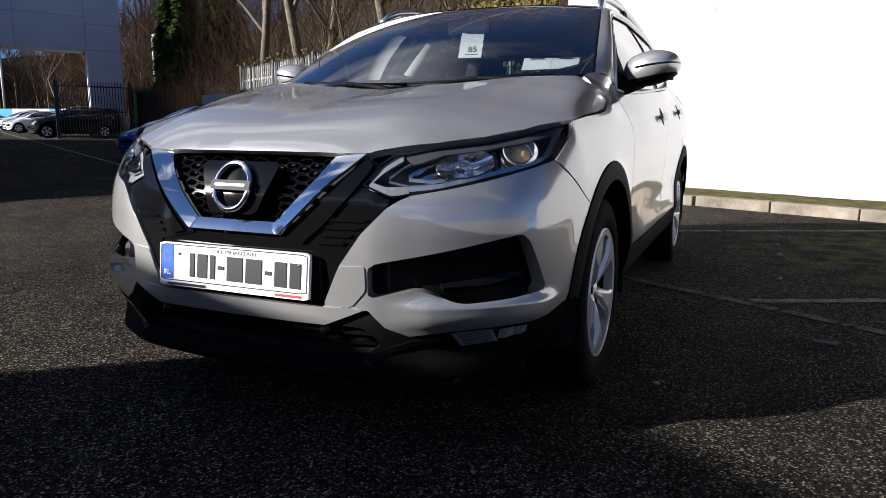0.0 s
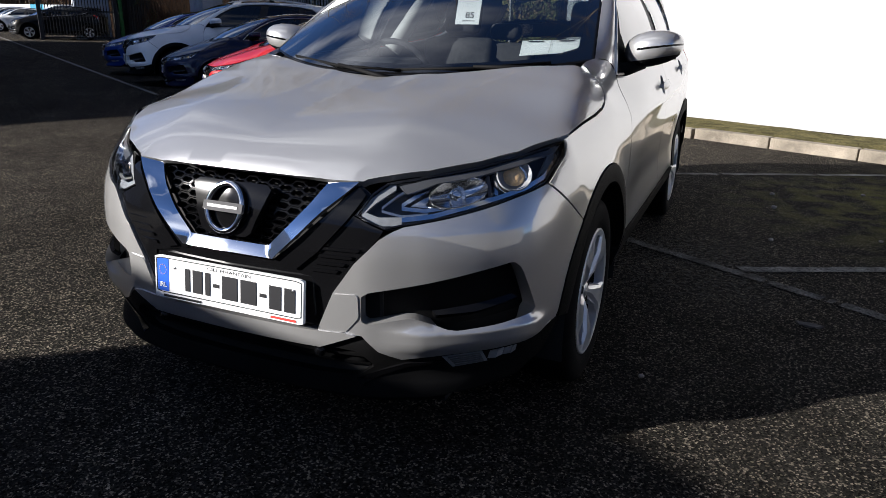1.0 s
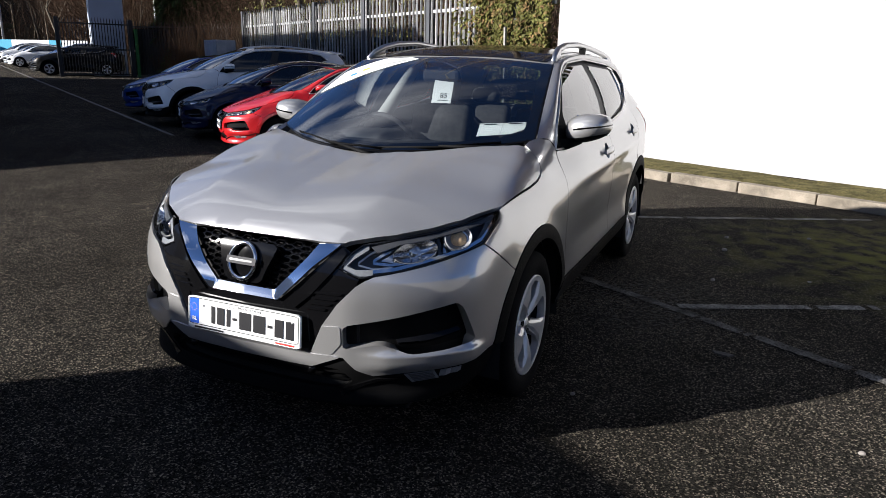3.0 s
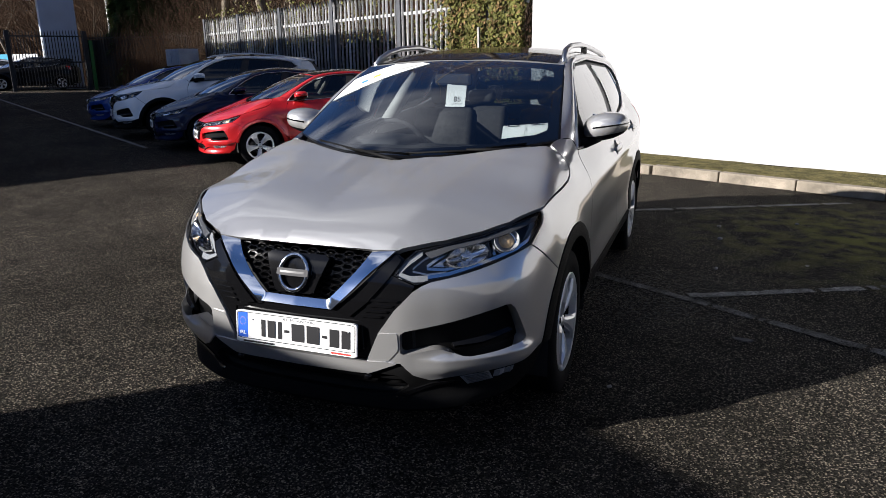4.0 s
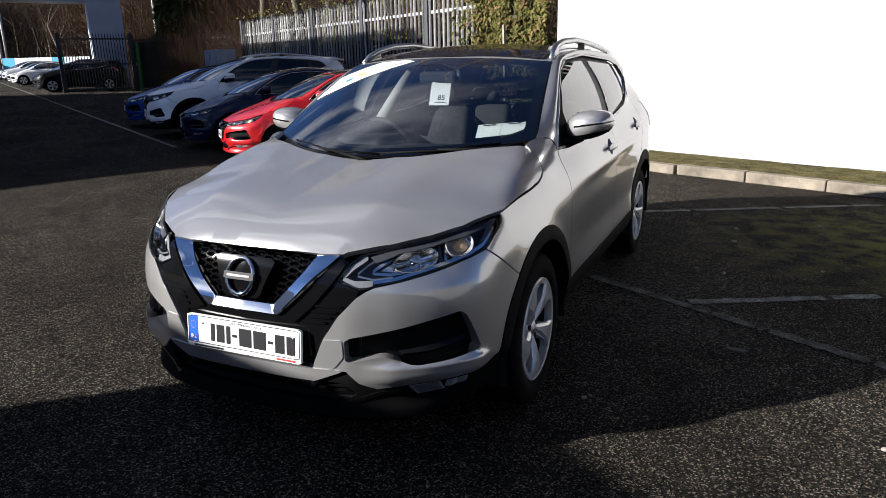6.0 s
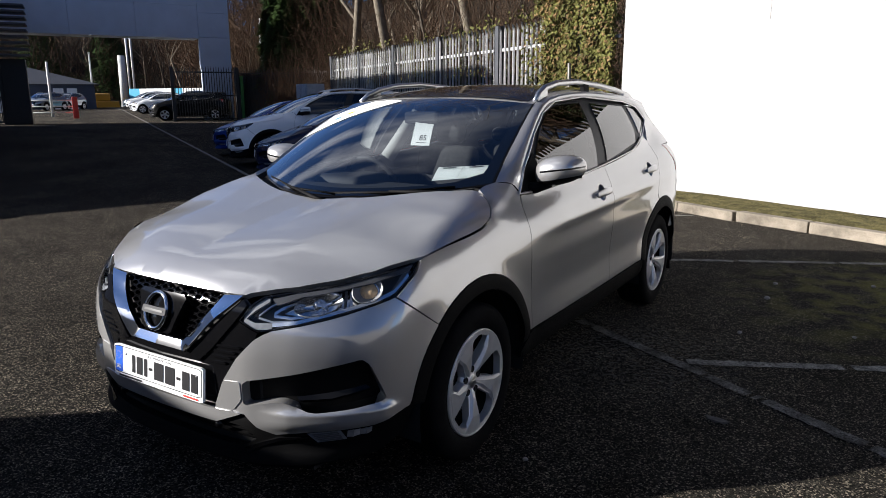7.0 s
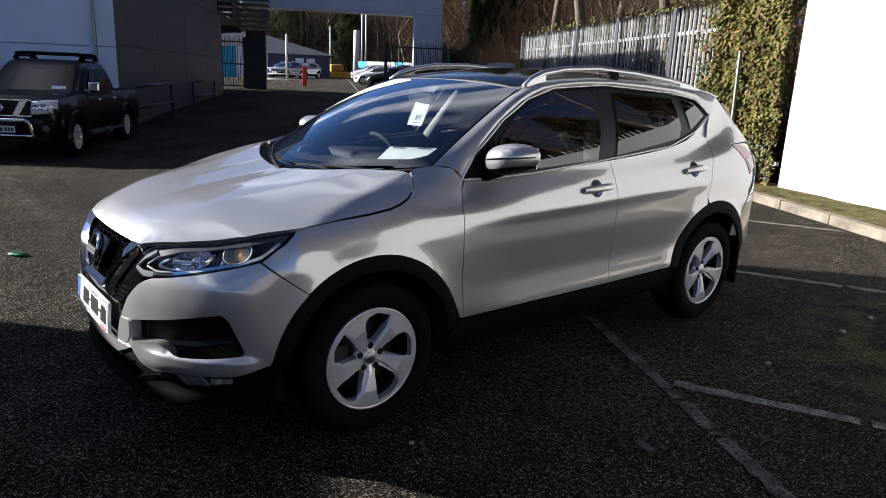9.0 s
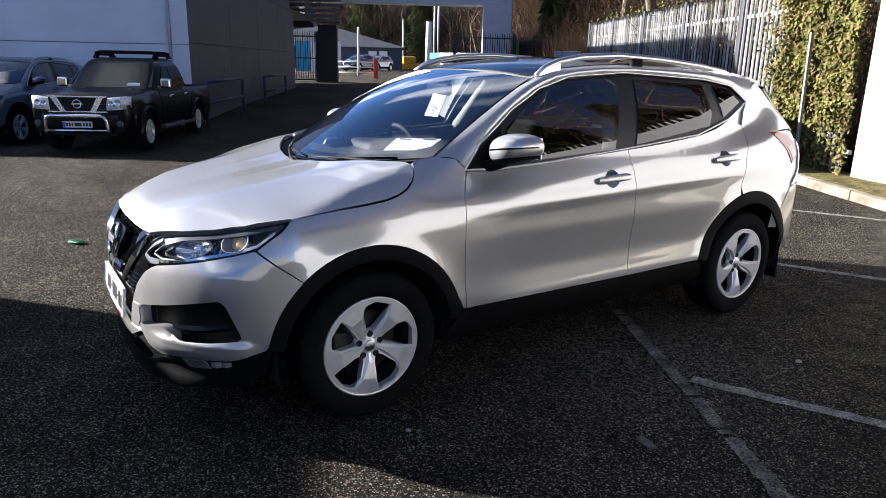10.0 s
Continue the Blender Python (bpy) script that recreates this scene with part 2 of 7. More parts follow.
def lie(a, b):
    """The yard's height: it rises gently along the roadway, with a slight hollow before the show building."""
    fall = min(1, max(0, (-a - 5) / 5)) * min(1, max(0, (-b + .5) / 3.5)) * (1 - step(12, 20, -a))
    return .014 * min(52, max(0, -a - 8.5)) - .15 * fall


WEAR = (.15, 1.88)


def asphalt_mat():
    m = bpy.data.materials.new("asphalt")
    m.use_nodes = True
    n, l = m.node_tree.nodes, m.node_tree.links
    b = n["Principled BSDF"]
    b.inputs["Roughness"].default_value = .9
    b.inputs["Specular IOR Level"].default_value = .04
    co = n.new("ShaderNodeTexCoord")
    vo = n.new("ShaderNodeTexVoronoi")
    vo.inputs["Scale"].default_value = 165
    l.new(co.outputs["Object"], vo.inputs["Vector"])
    fine = n.new("ShaderNodeTexNoise")
    fine.inputs["Scale"].default_value, fine.inputs["Detail"].default_value = 160, 4
    l.new(co.outputs["Object"], fine.inputs["Vector"])
    big = n.new("ShaderNodeTexNoise")
    big.inputs["Scale"].default_value, big.inputs["Detail"].default_value = .55, 7
    l.new(co.outputs["Object"], big.inputs["Vector"])
    mid = n.new("ShaderNodeTexNoise")
    mid.inputs["Scale"].default_value, mid.inputs["Detail"].default_value = 4.5, 6
    l.new(co.outputs["Object"], mid.inputs["Vector"])
    ramp = n.new("ShaderNodeValToRGB")
    e = ramp.color_ramp.elements
    e[0].position, e[0].color = .15, (.0035, .0034, .0032, 1)
    e[1].position, e[1].color = 1.0, (.50, .43, .33, 1)
    ramp.color_ramp.elements.new(.70).color = (.041, .0373, .0318, 1)
    l.new(vo.outputs["Color"], ramp.inputs["Fac"])
    r1 = n.new("ShaderNodeMapRange")
    r1.inputs["From Min"].default_value, r1.inputs["From Max"].default_value = .3, .7
    r1.inputs["To Min"].default_value, r1.inputs["To Max"].default_value = .6, 1.35
    l.new(big.outputs["Fac"], r1.inputs["Value"])
    r2 = n.new("ShaderNodeMapRange")
    r2.inputs["From Min"].default_value, r2.inputs["From Max"].default_value = .3, .7
    r2.inputs["To Min"].default_value, r2.inputs["To Max"].default_value = .75, 1.25
    l.new(mid.outputs["Fac"], r2.inputs["Value"])
    mu = n.new("ShaderNodeMath")
    mu.operation = "MULTIPLY"
    l.new(r1.outputs["Result"], mu.inputs[0])
    l.new(r2.outputs["Result"], mu.inputs[1])
    sc = n.new("ShaderNodeVectorMath")
    sc.operation = "SCALE"
    l.new(ramp.outputs["Color"], sc.inputs[0])
    l.new(mu.outputs["Value"], sc.inputs["Scale"])
    # moss and algae in a damp hollow by the kerb
    dist = n.new("ShaderNodeVectorMath")
    dist.operation = "DISTANCE"
    dist.inputs[1].default_value = (.75, 4.6, 0)
    l.new(co.outputs["Object"], dist.inputs[0])
    dr = n.new("ShaderNodeMapRange")
    dr.inputs["From Min"].default_value, dr.inputs["From Max"].default_value = 1.9, .3
    l.new(dist.outputs["Value"], dr.inputs["Value"])
    mr = n.new("ShaderNodeMapRange")
    mr.inputs["From Min"].default_value, mr.inputs["From Max"].default_value = .42, .62
    l.new(mid.outputs["Fac"], mr.inputs["Value"])
    mm = n.new("ShaderNodeMath")
    mm.operation = "MULTIPLY"
    l.new(dr.outputs["Result"], mm.inputs[0])
    l.new(mr.outputs["Result"], mm.inputs[1])
    mk = n.new("ShaderNodeMath")
    mk.operation, mk.use_clamp = "MULTIPLY", True
    mk.inputs[1].default_value = .9
    l.new(mm.outputs["Value"], mk.inputs[0])
    mx = n.new("ShaderNodeMix")
    mx.data_type = "RGBA"
    mx.inputs["B"].default_value = (.19, .185, .05, 1)
    l.new(mk.outputs["Value"], mx.inputs["Factor"])
    # pale dusty wear where two painted lines meet
    wd = n.new("ShaderNodeVectorMath")
    wd.operation = "DISTANCE"
    wd.inputs[1].default_value = (WEAR[0], WEAR[1], 0)
    l.new(co.outputs["Object"], wd.inputs[0])
    wr = n.new("ShaderNodeMapRange")
    wr.inputs["From Min"].default_value, wr.inputs["From Max"].default_value = .80, .35
    l.new(wd.outputs["Value"], wr.inputs["Value"])
    ws = n.new("ShaderNodeTexNoise")
    ws.inputs["Scale"].default_value, ws.inputs["Detail"].default_value = 34, 6
    l.new(co.outputs["Object"], ws.inputs["Vector"])
    wt = n.new("ShaderNodeMapRange")
    wt.inputs["From Min"].default_value, wt.inputs["From Max"].default_value = .53, .60
    l.new(ws.outputs["Fac"], wt.inputs["Value"])
    wm = n.new("ShaderNodeMath")
    wm.operation, wm.use_clamp = "MULTIPLY", True
    l.new(wr.outputs["Result"], wm.inputs[0])
    l.new(wt.outputs["Result"], wm.inputs[1])
    wx = n.new("ShaderNodeMix")
    wx.data_type = "RGBA"
    wx.inputs["B"].default_value = (.12, .115, .105, 1)
    l.new(wm.outputs["Value"], wx.inputs["Factor"])
    l.new(sc.outputs["Vector"], wx.inputs["A"])
    l.new(wx.outputs["Result"], mx.inputs["A"])
    l.new(mx.outputs["Result"], b.inputs["Base Color"])
    bu = n.new("ShaderNodeBump")
    bu.inputs["Distance"].default_value = .014
    l.new(vo.outputs["Distance"], bu.inputs["Height"])
    bv = n.new("ShaderNodeBump")
    bv.inputs["Distance"].default_value = .006
    l.new(fine.outputs["Fac"], bv.inputs["Height"])
    l.new(bu.outputs["Normal"], bv.inputs["Normal"])
    l.new(bv.outputs["Normal"], b.inputs["Normal"])
    return m


M["asphalt"] = asphalt_mat()
M["line"] = mat("worn_road_paint", (.16, .155, .14), .85, spec=.05, vary=.5, scale=9, fine=.85, fine_scale=95, bump=.002, bump_scale=110)
M["line_faint"] = mat("faint_road_paint", (.085, .082, .075), .85, vary=.75, scale=7, fine=.9, fine_scale=95, bump=.004, bump_scale=110, spec=.05)
M["line_bright"] = mat("white_road_paint", (.15, .145, .135), .8, vary=.35, scale=7, fine=.4, fine_scale=60)
M["kerb"] = mat("concrete_kerb", (.19, .165, .13), .85, spec=.15, vary=.4, scale=5, fine=.25, fine_scale=120, bump=.003, bump_scale=90, obj_random=.15)
M["verge"] = mat("mossy_verge", (.085, .074, .03), .95, spec=.08, vary=.5, scale=6, fine=.5, fine_scale=70, bump=.02, bump_scale=40)
M["white_wall"] = mat("white_render", (.33, .33, .33), .85, vary=.03, scale=1.5, bump=.002, bump_scale=60)
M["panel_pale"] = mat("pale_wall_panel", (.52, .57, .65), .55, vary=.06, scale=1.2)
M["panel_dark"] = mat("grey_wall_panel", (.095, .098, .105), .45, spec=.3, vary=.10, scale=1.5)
M["plain_dark"] = mat("plain_render", (.30, .29, .27), .9, vary=.1, scale=2)
M["galv"] = mat("galvanised_steel", (.36, .36, .36), .55, .15, vary=.12, scale=14, obj_random=.15)
M["post_steel"] = mat("dull_steel_post", (.06, .064, .072), .5, .4, vary=.15)
M["gate_black"] = mat("black_painted_steel", (.012, .012, .013), .45, vary=.15)
M["rail_blue"] = mat("dark_blue_steel", (.02, .03, .07), .4, vary=.15)


def ground_sheet():
    bm = bmesh.new()
    xs = [-2500, -700, -300, -150, -90, -60, -52, -46] + [-44 + i for i in range(24)] + [-20 + i for i in range(0, 31)] + [14, 20, 40, 120, 500, 2500]
    ys = [-2500, -500, -120, -40, -20] + [-12 + i for i in range(0, 25)] + [16, 24, 50, 150, 600, 2500]
    grid = [[bm.verts.new((x, y, lie(x, y))) for y in ys] for x in xs]
    for i in range(len(xs) - 1):
        for j in range(len(ys) - 1):
            bm.faces.new((grid[i][j], grid[i + 1][j], grid[i + 1][j + 1], grid[i][j + 1])).smooth = True
    ob = part("ground", bm, M["asphalt"])
    ob.matrix_basis = SITE
    return tagged(ob, "dark worn asphalt yard with stains and moss", "ground", kind="structure")


ground = ground_sheet()


def stripe(a0, b0, a1, b1, width, material, label, worn=.0, grain=.12):
    """A painted line, 4 mm above the asphalt, with ragged edges."""
    rng = random.Random(int(a0 * 100 + b0 * 10))
    bm = bmesh.new()
    d = Vector((a1 - a0, b1 - b0, 0))
    length = d.length
    d.normalize()
    s = Vector((-d.y, d.x, 0))
    n = max(2, int(length / grain)) if length < 30 else int(length / .5)
    rows = []
    for i in range(n + 1):
        c = Vector((a0, b0, 0)) + d * length * i / n
        w1, w2 = width / 2 * rng.uniform(.82 - worn, 1.1), width / 2 * rng.uniform(.82 - worn, 1.1)
        p, q = c + s * w1, c - s * w2
        rows.append((bm.verts.new((p.x, p.y, lie(p.x, p.y) + .005)), bm.verts.new((q.x, q.y, lie(q.x, q.y) + .005))))
    for (p, q), (r, t) in zip(rows, rows[1:]):
        if rng.random() < worn:
            continue
        bm.faces.new((q, t, r, p))
    bmesh.ops.delete(bm, geom=[v for v in bm.verts if not v.link_faces], context="VERTS")
    ob = part("road_marking", bm, material)
    ob.matrix_basis = SITE
    return tagged(ob, label, "road marking", "painted bay lines", "structure")


stripe(-10.7, 1.84, -126, 1.90, .085, M["line_bright"], "long thin white line painted along the asphalt roadway")
stripe(-5.0, 1.93, 4.5, 2.03, .085, M["line_faint"], "worn white parking line on dark asphalt", .14, .03)
for a0 in (.42, -2.75, -5.85):
    stripe(a0, 2.05, a0 + 2.62, 6.0, .085, M["line"], "worn slanting white bay line on dark asphalt", .06, .05)

# kerb of separate stones, and the verge behind it
kerb = tagged(new("kerb"), "pale concrete kerb stones along the white wall", "kerb", kind="structure")
kerb.matrix_basis = SITE
KB = 6.16


def kerb_b(a):
    """The kerb runs beside the fence and then turns out along the white wall."""
    return KB + .10 * max(0, a + 3)


def wall_b(a):
    return 6.82 + .105 * (a + 5.66)


WALL = SITE @ Matrix.Translation((-5.66, 6.82, 0)) @ Matrix.Rotation(math.atan(.105), 4, "Z")
kbm = bmesh.new()
box(kbm, -.455, .455, -.065, .065, -.08, .125, bevel=.014)
stone_mesh = bpy.data.meshes.new("kerb_stone")
kbm.to_mesh(stone_mesh)
kbm.free()
stone_mesh.materials.append(M["kerb"])
rng = random.Random(4)
for i in range(22):
    a = -9.6 + i * .92
    st = new("kerb_stone", stone_mesh)
    st.parent = kerb
    st.matrix_basis = pose(a, kerb_b(a) + rng.uniform(-.006, .006), rng.uniform(-.006, .004), 0, rng.uniform(-.4, .4), rng.uniform(-.5, .5) + (5.7 if a > -3 else 0))
vbm = bmesh.new()
va = [-10.1 + .5 * i for i in range(44)]
vb = [0, .12, .3, .6, 1]
vg = [[vbm.verts.new((a, b, .105 + .02 * noise.noise(Vector((a * 2.1, b * 3, 0))) + .03 * j / 4)) for j, b in enumerate([kerb_b(a) + .06 + (max(wall_b(a), 6.9) + .04 - kerb_b(a)) * q for q in vb])] for a in va]
for i in range(len(va) - 1):
    for j in range(len(vb) - 1):
        vbm.faces.new((vg[i][j], vg[i + 1][j], vg[i + 1][j + 1], vg[i][j + 1])).smooth = True
verge = tagged(part("verge", vbm, M["verge"]), "narrow strip of moss and short grass behind kerb", "verge", kind="structure")
verge.matrix_basis = SITE

# a thin joint high in the white wall
bm = bmesh.new()
box(bm, 2.47, 2.478, -.003, .01, 2.50, 3.28)
joint = tagged(part("wall_joint", bm, M["plain_dark"]), "thin vertical joint in the white wall", "joint", kind="structure")
joint.matrix_basis = WALL
# the white building that closes the yard
bm = bmesh.new()
box(bm, 0, 20, 0, .35, -.2, 3.3, bevel=.01)
white_wall = tagged(part("wall_white", bm, M["white_wall"]), "plain white rendered wall in full sun", "wall", kind="structure")
white_wall.matrix_basis = WALL

# plain unseen walls behind the camera, added to cast the near shadow and close the place
bm = bmesh.new()
# height and left end are set by the shadow's edges before the car
box(bm, -2.55, 16, -7.25, -6.98, -.3, 2.945)
box(bm, 15.7, 16, -6.98, 7.3, -.3, 2.945)
south = tagged(part("wall_south", bm, M["plain_dark"]), "plain unseen wall added to cast the near shadow and close the yard", "wall", kind="structure")
south.matrix_basis = SITE

# ---------------------------------------------------------------- the parked car's shape
def curve(xs, ys):
    """A smooth curve through a few control points that does not overshoot."""
    n = len(xs)
    h = [xs[i + 1] - xs[i] for i in range(n - 1)]
    s = [(ys[i + 1] - ys[i]) / h[i] for i in range(n - 1)]
    m = [s[0]] + [0.0 if s[i - 1] * s[i] <= 0 else 2 * s[i - 1] * s[i] / (s[i - 1] + s[i]) for i in range(1, n - 1)] + [s[-1]]

    def at(x):
        if x <= xs[0]:
            return ys[0] + m[0] * (x - xs[0])
        if x >= xs[-1]:
            return ys[-1] + m[-1] * (x - xs[-1])
        i = 0
        while x > xs[i + 1]:
            i += 1
        t = (x - xs[i]) / h[i]
        a, b = ys[i], ys[i + 1]
        return ((1 + 2 * t) * (1 - t) ** 2 * a + t * (1 - t) ** 2 * h[i] * m[i]
                + t * t * (3 - 2 * t) * b + t * t * (t - 1) * h[i] * m[i + 1])
    return at


# plan of the body at bumper height, from the nose's middle round the left side to the tail's middle
PLAN_X = [0, .20, .413, .56, .68, .775, .835, .868, .887, .897, .903, .903, .897, .865, .76, .55, 0]
PLAN_Y = [-.885, -.879, -.853, -.792, -.712, -.622, -.53, -.43, -.30, 0, .8, 2.2, 2.8, 3.15, 3.36, 3.45, 3.49]
_run = [0.0]
for _i in range(1, len(PLAN_X)):
    _run.append(_run[-1] + math.hypot(PLAN_X[_i] - PLAN_X[_i - 1], PLAN_Y[_i] - PLAN_Y[_i - 1]))
_px, _py = curve(_run, PLAN_X), curve(_run, PLAN_Y)
# how far the skin lies inside that plan, by height
in_front = curve([.15, .22, .30, .40, .52, .62, .70, .76, .81, .85, .92], [.12, .07, .025, 0, 0, .003, .014, .034, .056, .085, .16])
in_wing = curve([.25, .43, .62, .75, .85, .935, .985, 1.026, 1.09, 1.16], [.03, 0, .002, .004, .022, .062, .105, .165, .25, .36])
in_door = curve([.25, .36, .43, .50, .58, .68, .78, .90, .97, 1.05, 1.123, 1.25], [.06, .018, .003, .011, .018, .012, .004, .004, .014, .034, .066, .14])
in_tail = curve([.20, .35, .50, .75, .92, 1.02, 1.12, 1.22, 1.30, 1.40, 1.55], [.10, .03, 0, 0, .004, .016, .06, .13, .20, .27, .36])


def skin(p, z):
    """A point of the body's painted side skin: p runs round the plan, z is the height."""
    x, y = _px(p), _py(p)
    dx, dy = _px(p + .004) - _px(p - .004), _py(p + .004) - _py(p - .004)
    dy *= step(0, .12, p)
    k = math.hypot(dx, dy)
    f = in_front(z)
    w1, w2, w3 = step(-.66, -.33, y), step(.25, .95, y), step(2.3, 3.0, y)
    d = f + (in_wing(z - .065 * step(-.33, .30, y)) - f) * w1
    d += (in_door(z) - d) * w2
    d += (in_tail(z) - d) * w3
    # shoulder crease over the doors and flares round the wheels
    d -= .008 * w2 * (1 - w3) * math.exp(-((z - (.865 + .035 * y)) / .035) ** 2)
    for yc in (0, 2.646):
        r = math.hypot(y - yc, z - .335)
        d -= .014 * math.exp(-((r - .42) / .07) ** 2) * step(.25, .5, z)
    return (x - d * dy / k, y + d * dx / k, z)


def around(z, x=None, y=None, lo=0.0, hi=None):
    """The p at which the skin at height z has that x (front) or y (side)."""
    lo, hi = (lo, 1.35 if hi is None else hi) if x is not None else (lo, 4.85 if hi is None else hi)
    for _ in range(34):
        mid = (lo + hi) / 2
        q = skin(mid, z)
        if (q[0] < x) if x is not None else (q[1] < y):
            lo = mid
        else:
            hi = mid
    return (lo + hi) / 2


# belt line and greenhouse
belt_x = curve([.30, .525, 1.0, 1.55, 2.2, 2.74, 3.1, 3.4], [.782, .801, .828, .838, .812, .735, .66, .58])
belt_z = curve([.30, .525, 1.0, 1.55, 2.2, 2.74, 3.2], [1.06, 1.07, 1.097, 1.123, 1.165, 1.24, 1.30])


def house(y, z):
    """A point of the side of the cabin above the belt."""
    h = z - belt_z(y)
    return (belt_x(y) - .25 * h - .82 * h * abs(h), y, z)



# ---------------------------------------------------------------- panels
from mathutils.geometry import delaunay_2d_cdt


class Shell:
    """Collects panels of one mesh: places, faces and true surface normals."""

    def __init__(self):
        self.v, self.f, self.n, self.m = [], [], [], []


def inside(p, poly):
    x, y = p
    hit = False
    for i in range(len(poly)):
        (x0, y0), (x1, y1) = poly[i - 1], poly[i]
        if (y0 > y) != (y1 > y) and x < (x1 - x0) * (y - y0) / (y1 - y0) + x0:
            hit = not hit
    return hit


def area(poly):
    return sum(poly[i - 1][0] * poly[i][1] - poly[i][0] * poly[i - 1][1] for i in range(len(poly))) / 2


def soft(poly, k=.22, times=2):
    """Rounds an outline's corners."""
    for _ in range(times):
        out = []
        for i in range(len(poly)):
            a, b = poly[i - 1], poly[i]
            out += [(a[0] + (b[0] - a[0]) * k, a[1] + (b[1] - a[1]) * k), (b[0] - (b[0] - a[0]) * k, b[1] - (b[1] - a[1]) * k)]
        poly = out
    return poly


def shrink(poly, g):
    """Moves an outline inwards by g (outwards if negative)."""
    s = 1 if area(poly) > 0 else -1
    out = []
    n = len(poly)
    for i in range(n):
        a, b, c = poly[i - 1], poly[i], poly[(i + 1) % n]
        e1 = Vector((b[0] - a[0], b[1] - a[1])).normalized()
        e2 = Vector((c[0] - b[0], c[1] - b[1])).normalized()
        n1, n2 = Vector((-e1.y, e1.x)) * s, Vector((-e2.y, e2.x)) * s
        m = n1 + n2
        m = m / max(.5, m.length_squared / 2) if m.length > 1e-6 else n1
        out.append((b[0] + m.x * g, b[1] + m.y * g))
    return out


def dense(poly, cell):
    out = []
    for i in range(len(poly)):
        a, b = poly[i - 1], poly[i]
        k = max(1, math.ceil(math.hypot(b[0] - a[0], b[1] - a[1]) / cell))
        out += [(a[0] + (b[0] - a[0]) * j / k, a[1] + (b[1] - a[1]) * j / k) for j in range(k)]
    return out


def lifted(fmap, off):
    """The surface fmap moved off along its normal; off may be a function of the two parameters."""
    def at(a, b):
        h = 2e-3
        c = Vector(fmap(a, b))
        n = (Vector(fmap(a + h, b)) - Vector(fmap(a - h, b))).cross(Vector(fmap(a, b + h)) - Vector(fmap(a, b - h))).normalized()
        return c + n * (off(a, b) if callable(off) else off)
    return at


def panel(sh, outline, fmap, cell=.03, thick=.012, holes=(), sides=(1,), mi=0, hole_thick=None, lip=.0015):
    """A curved sheet-metal panel on the surface fmap inside an outline, with turned-in edges."""
    outline = outline if area(outline) > 0 else outline[::-1]
    holes = [h if area(h) < 0 else h[::-1] for h in holes]
    loops = [dense(outline, cell)] + [dense(h, cell) for h in holes]
    pts, edges = [], []
    for lp in loops:
        k = len(pts)
        pts += [Vector(q) for q in lp]
        edges += [(k + i, k + (i + 1) % len(lp)) for i in range(len(lp))]
    nb = len(pts)
    xs, ys = [q[0] for q in outline], [q[1] for q in outline]
    rim = [(q.x, q.y) for q in pts]
    y = min(ys) + cell / 2
    row = 0
    near = {}
    for q in rim:
        near.setdefault((round(q[0] / cell), round(q[1] / cell)), []).append(q)
    while y < max(ys):
        x = min(xs) + cell * (.25 if row % 2 else .75)
        while x < max(xs):
            i, j = round(x / cell), round(y / cell)
            ok = all(math.hypot(q[0] - x, q[1] - y) > cell * .55 for di in (-1, 0, 1) for dj in (-1, 0, 1) for q in near.get((i + di, j + dj), ()))
            if ok and inside((x, y), outline) and not any(inside((x, y), h) for h in holes):
                pts.append(Vector((x, y)))
            x += cell
        y += cell * .87
        row += 1
    v2, _, tris, *_ = delaunay_2d_cdt(pts, edges, [], 0, 1e-7)
    keep = []
    for t in tris:
        c = (sum(v2[i].x for i in t) / 3, sum(v2[i].y for i in t) / 3)
        if inside(c, outline) and not any(inside(c, h) for h in holes):
            keep.append(t)
    h = 1.5e-3
    pos, nor = [], []
    for q in v2:
        a, b = q.x, q.y
        n = (Vector(fmap(a + h, b)) - Vector(fmap(a - h, b))).cross(Vector(fmap(a, b + h)) - Vector(fmap(a, b - h)))
        pos.append(Vector(fmap(a, b)))
        nor.append(n.normalized() if n.length > 1e-12 else Vector((0, 0, 1)))
    for s in sides:
        k = len(sh.v)
        sh.v += [(s * q.x, q.y, q.z) for q in pos]
        sh.n += [(s * q.x, q.y, q.z) for q in nor]
        for t in keep:
            a, b, c = (k + i for i in t)
            sh.f.append((a, b, c) if s > 0 else (c, b, a))
            sh.m.append(mi)
        if thick:
            start = 0
            for li, lp in enumerate(loops):
                d = thick if li == 0 or hole_thick is None else hole_thick
                k2 = len(sh.v)
                for i in range(len(lp)):
                    q, n = pos[start + i], nor[start + i]
                    sh.v.append((s * q.x, q.y, q.z))
                    r = q - n * d
                    sh.v.append((s * r.x, r.y, r.z))
                    sh.n += [(0, 0, 0), (0, 0, 0)]
                for i in range(len(lp)):
                    j = (i + 1) % len(lp)
                    a, b, c, e = k2 + 2 * i, k2 + 2 * i + 1, k2 + 2 * j + 1, k2 + 2 * j
                    sh.f.append((a, b, c, e) if s > 0 else (e, c, b, a))
                    sh.m.append(mi)
                start += len(lp)
    return sh


def shell_part(name, sh, materials, parent, label=""):
    me = bpy.data.meshes.new(name)
    me.from_pydata(sh.v, [], sh.f)
    for m in (materials if isinstance(materials, (list, tuple)) else [materials]):
        me.materials.append(m)
    me.polygons.foreach_set("use_smooth", [len(f) == 3 for f in sh.f])
    me.polygons.foreach_set("material_index", sh.m)
    me.update()
    me.normals_split_custom_set_from_vertices(sh.n)
    ob = new(name, me)
    ob.parent = parent
    if label:
        tagged(ob, label)
    return ob


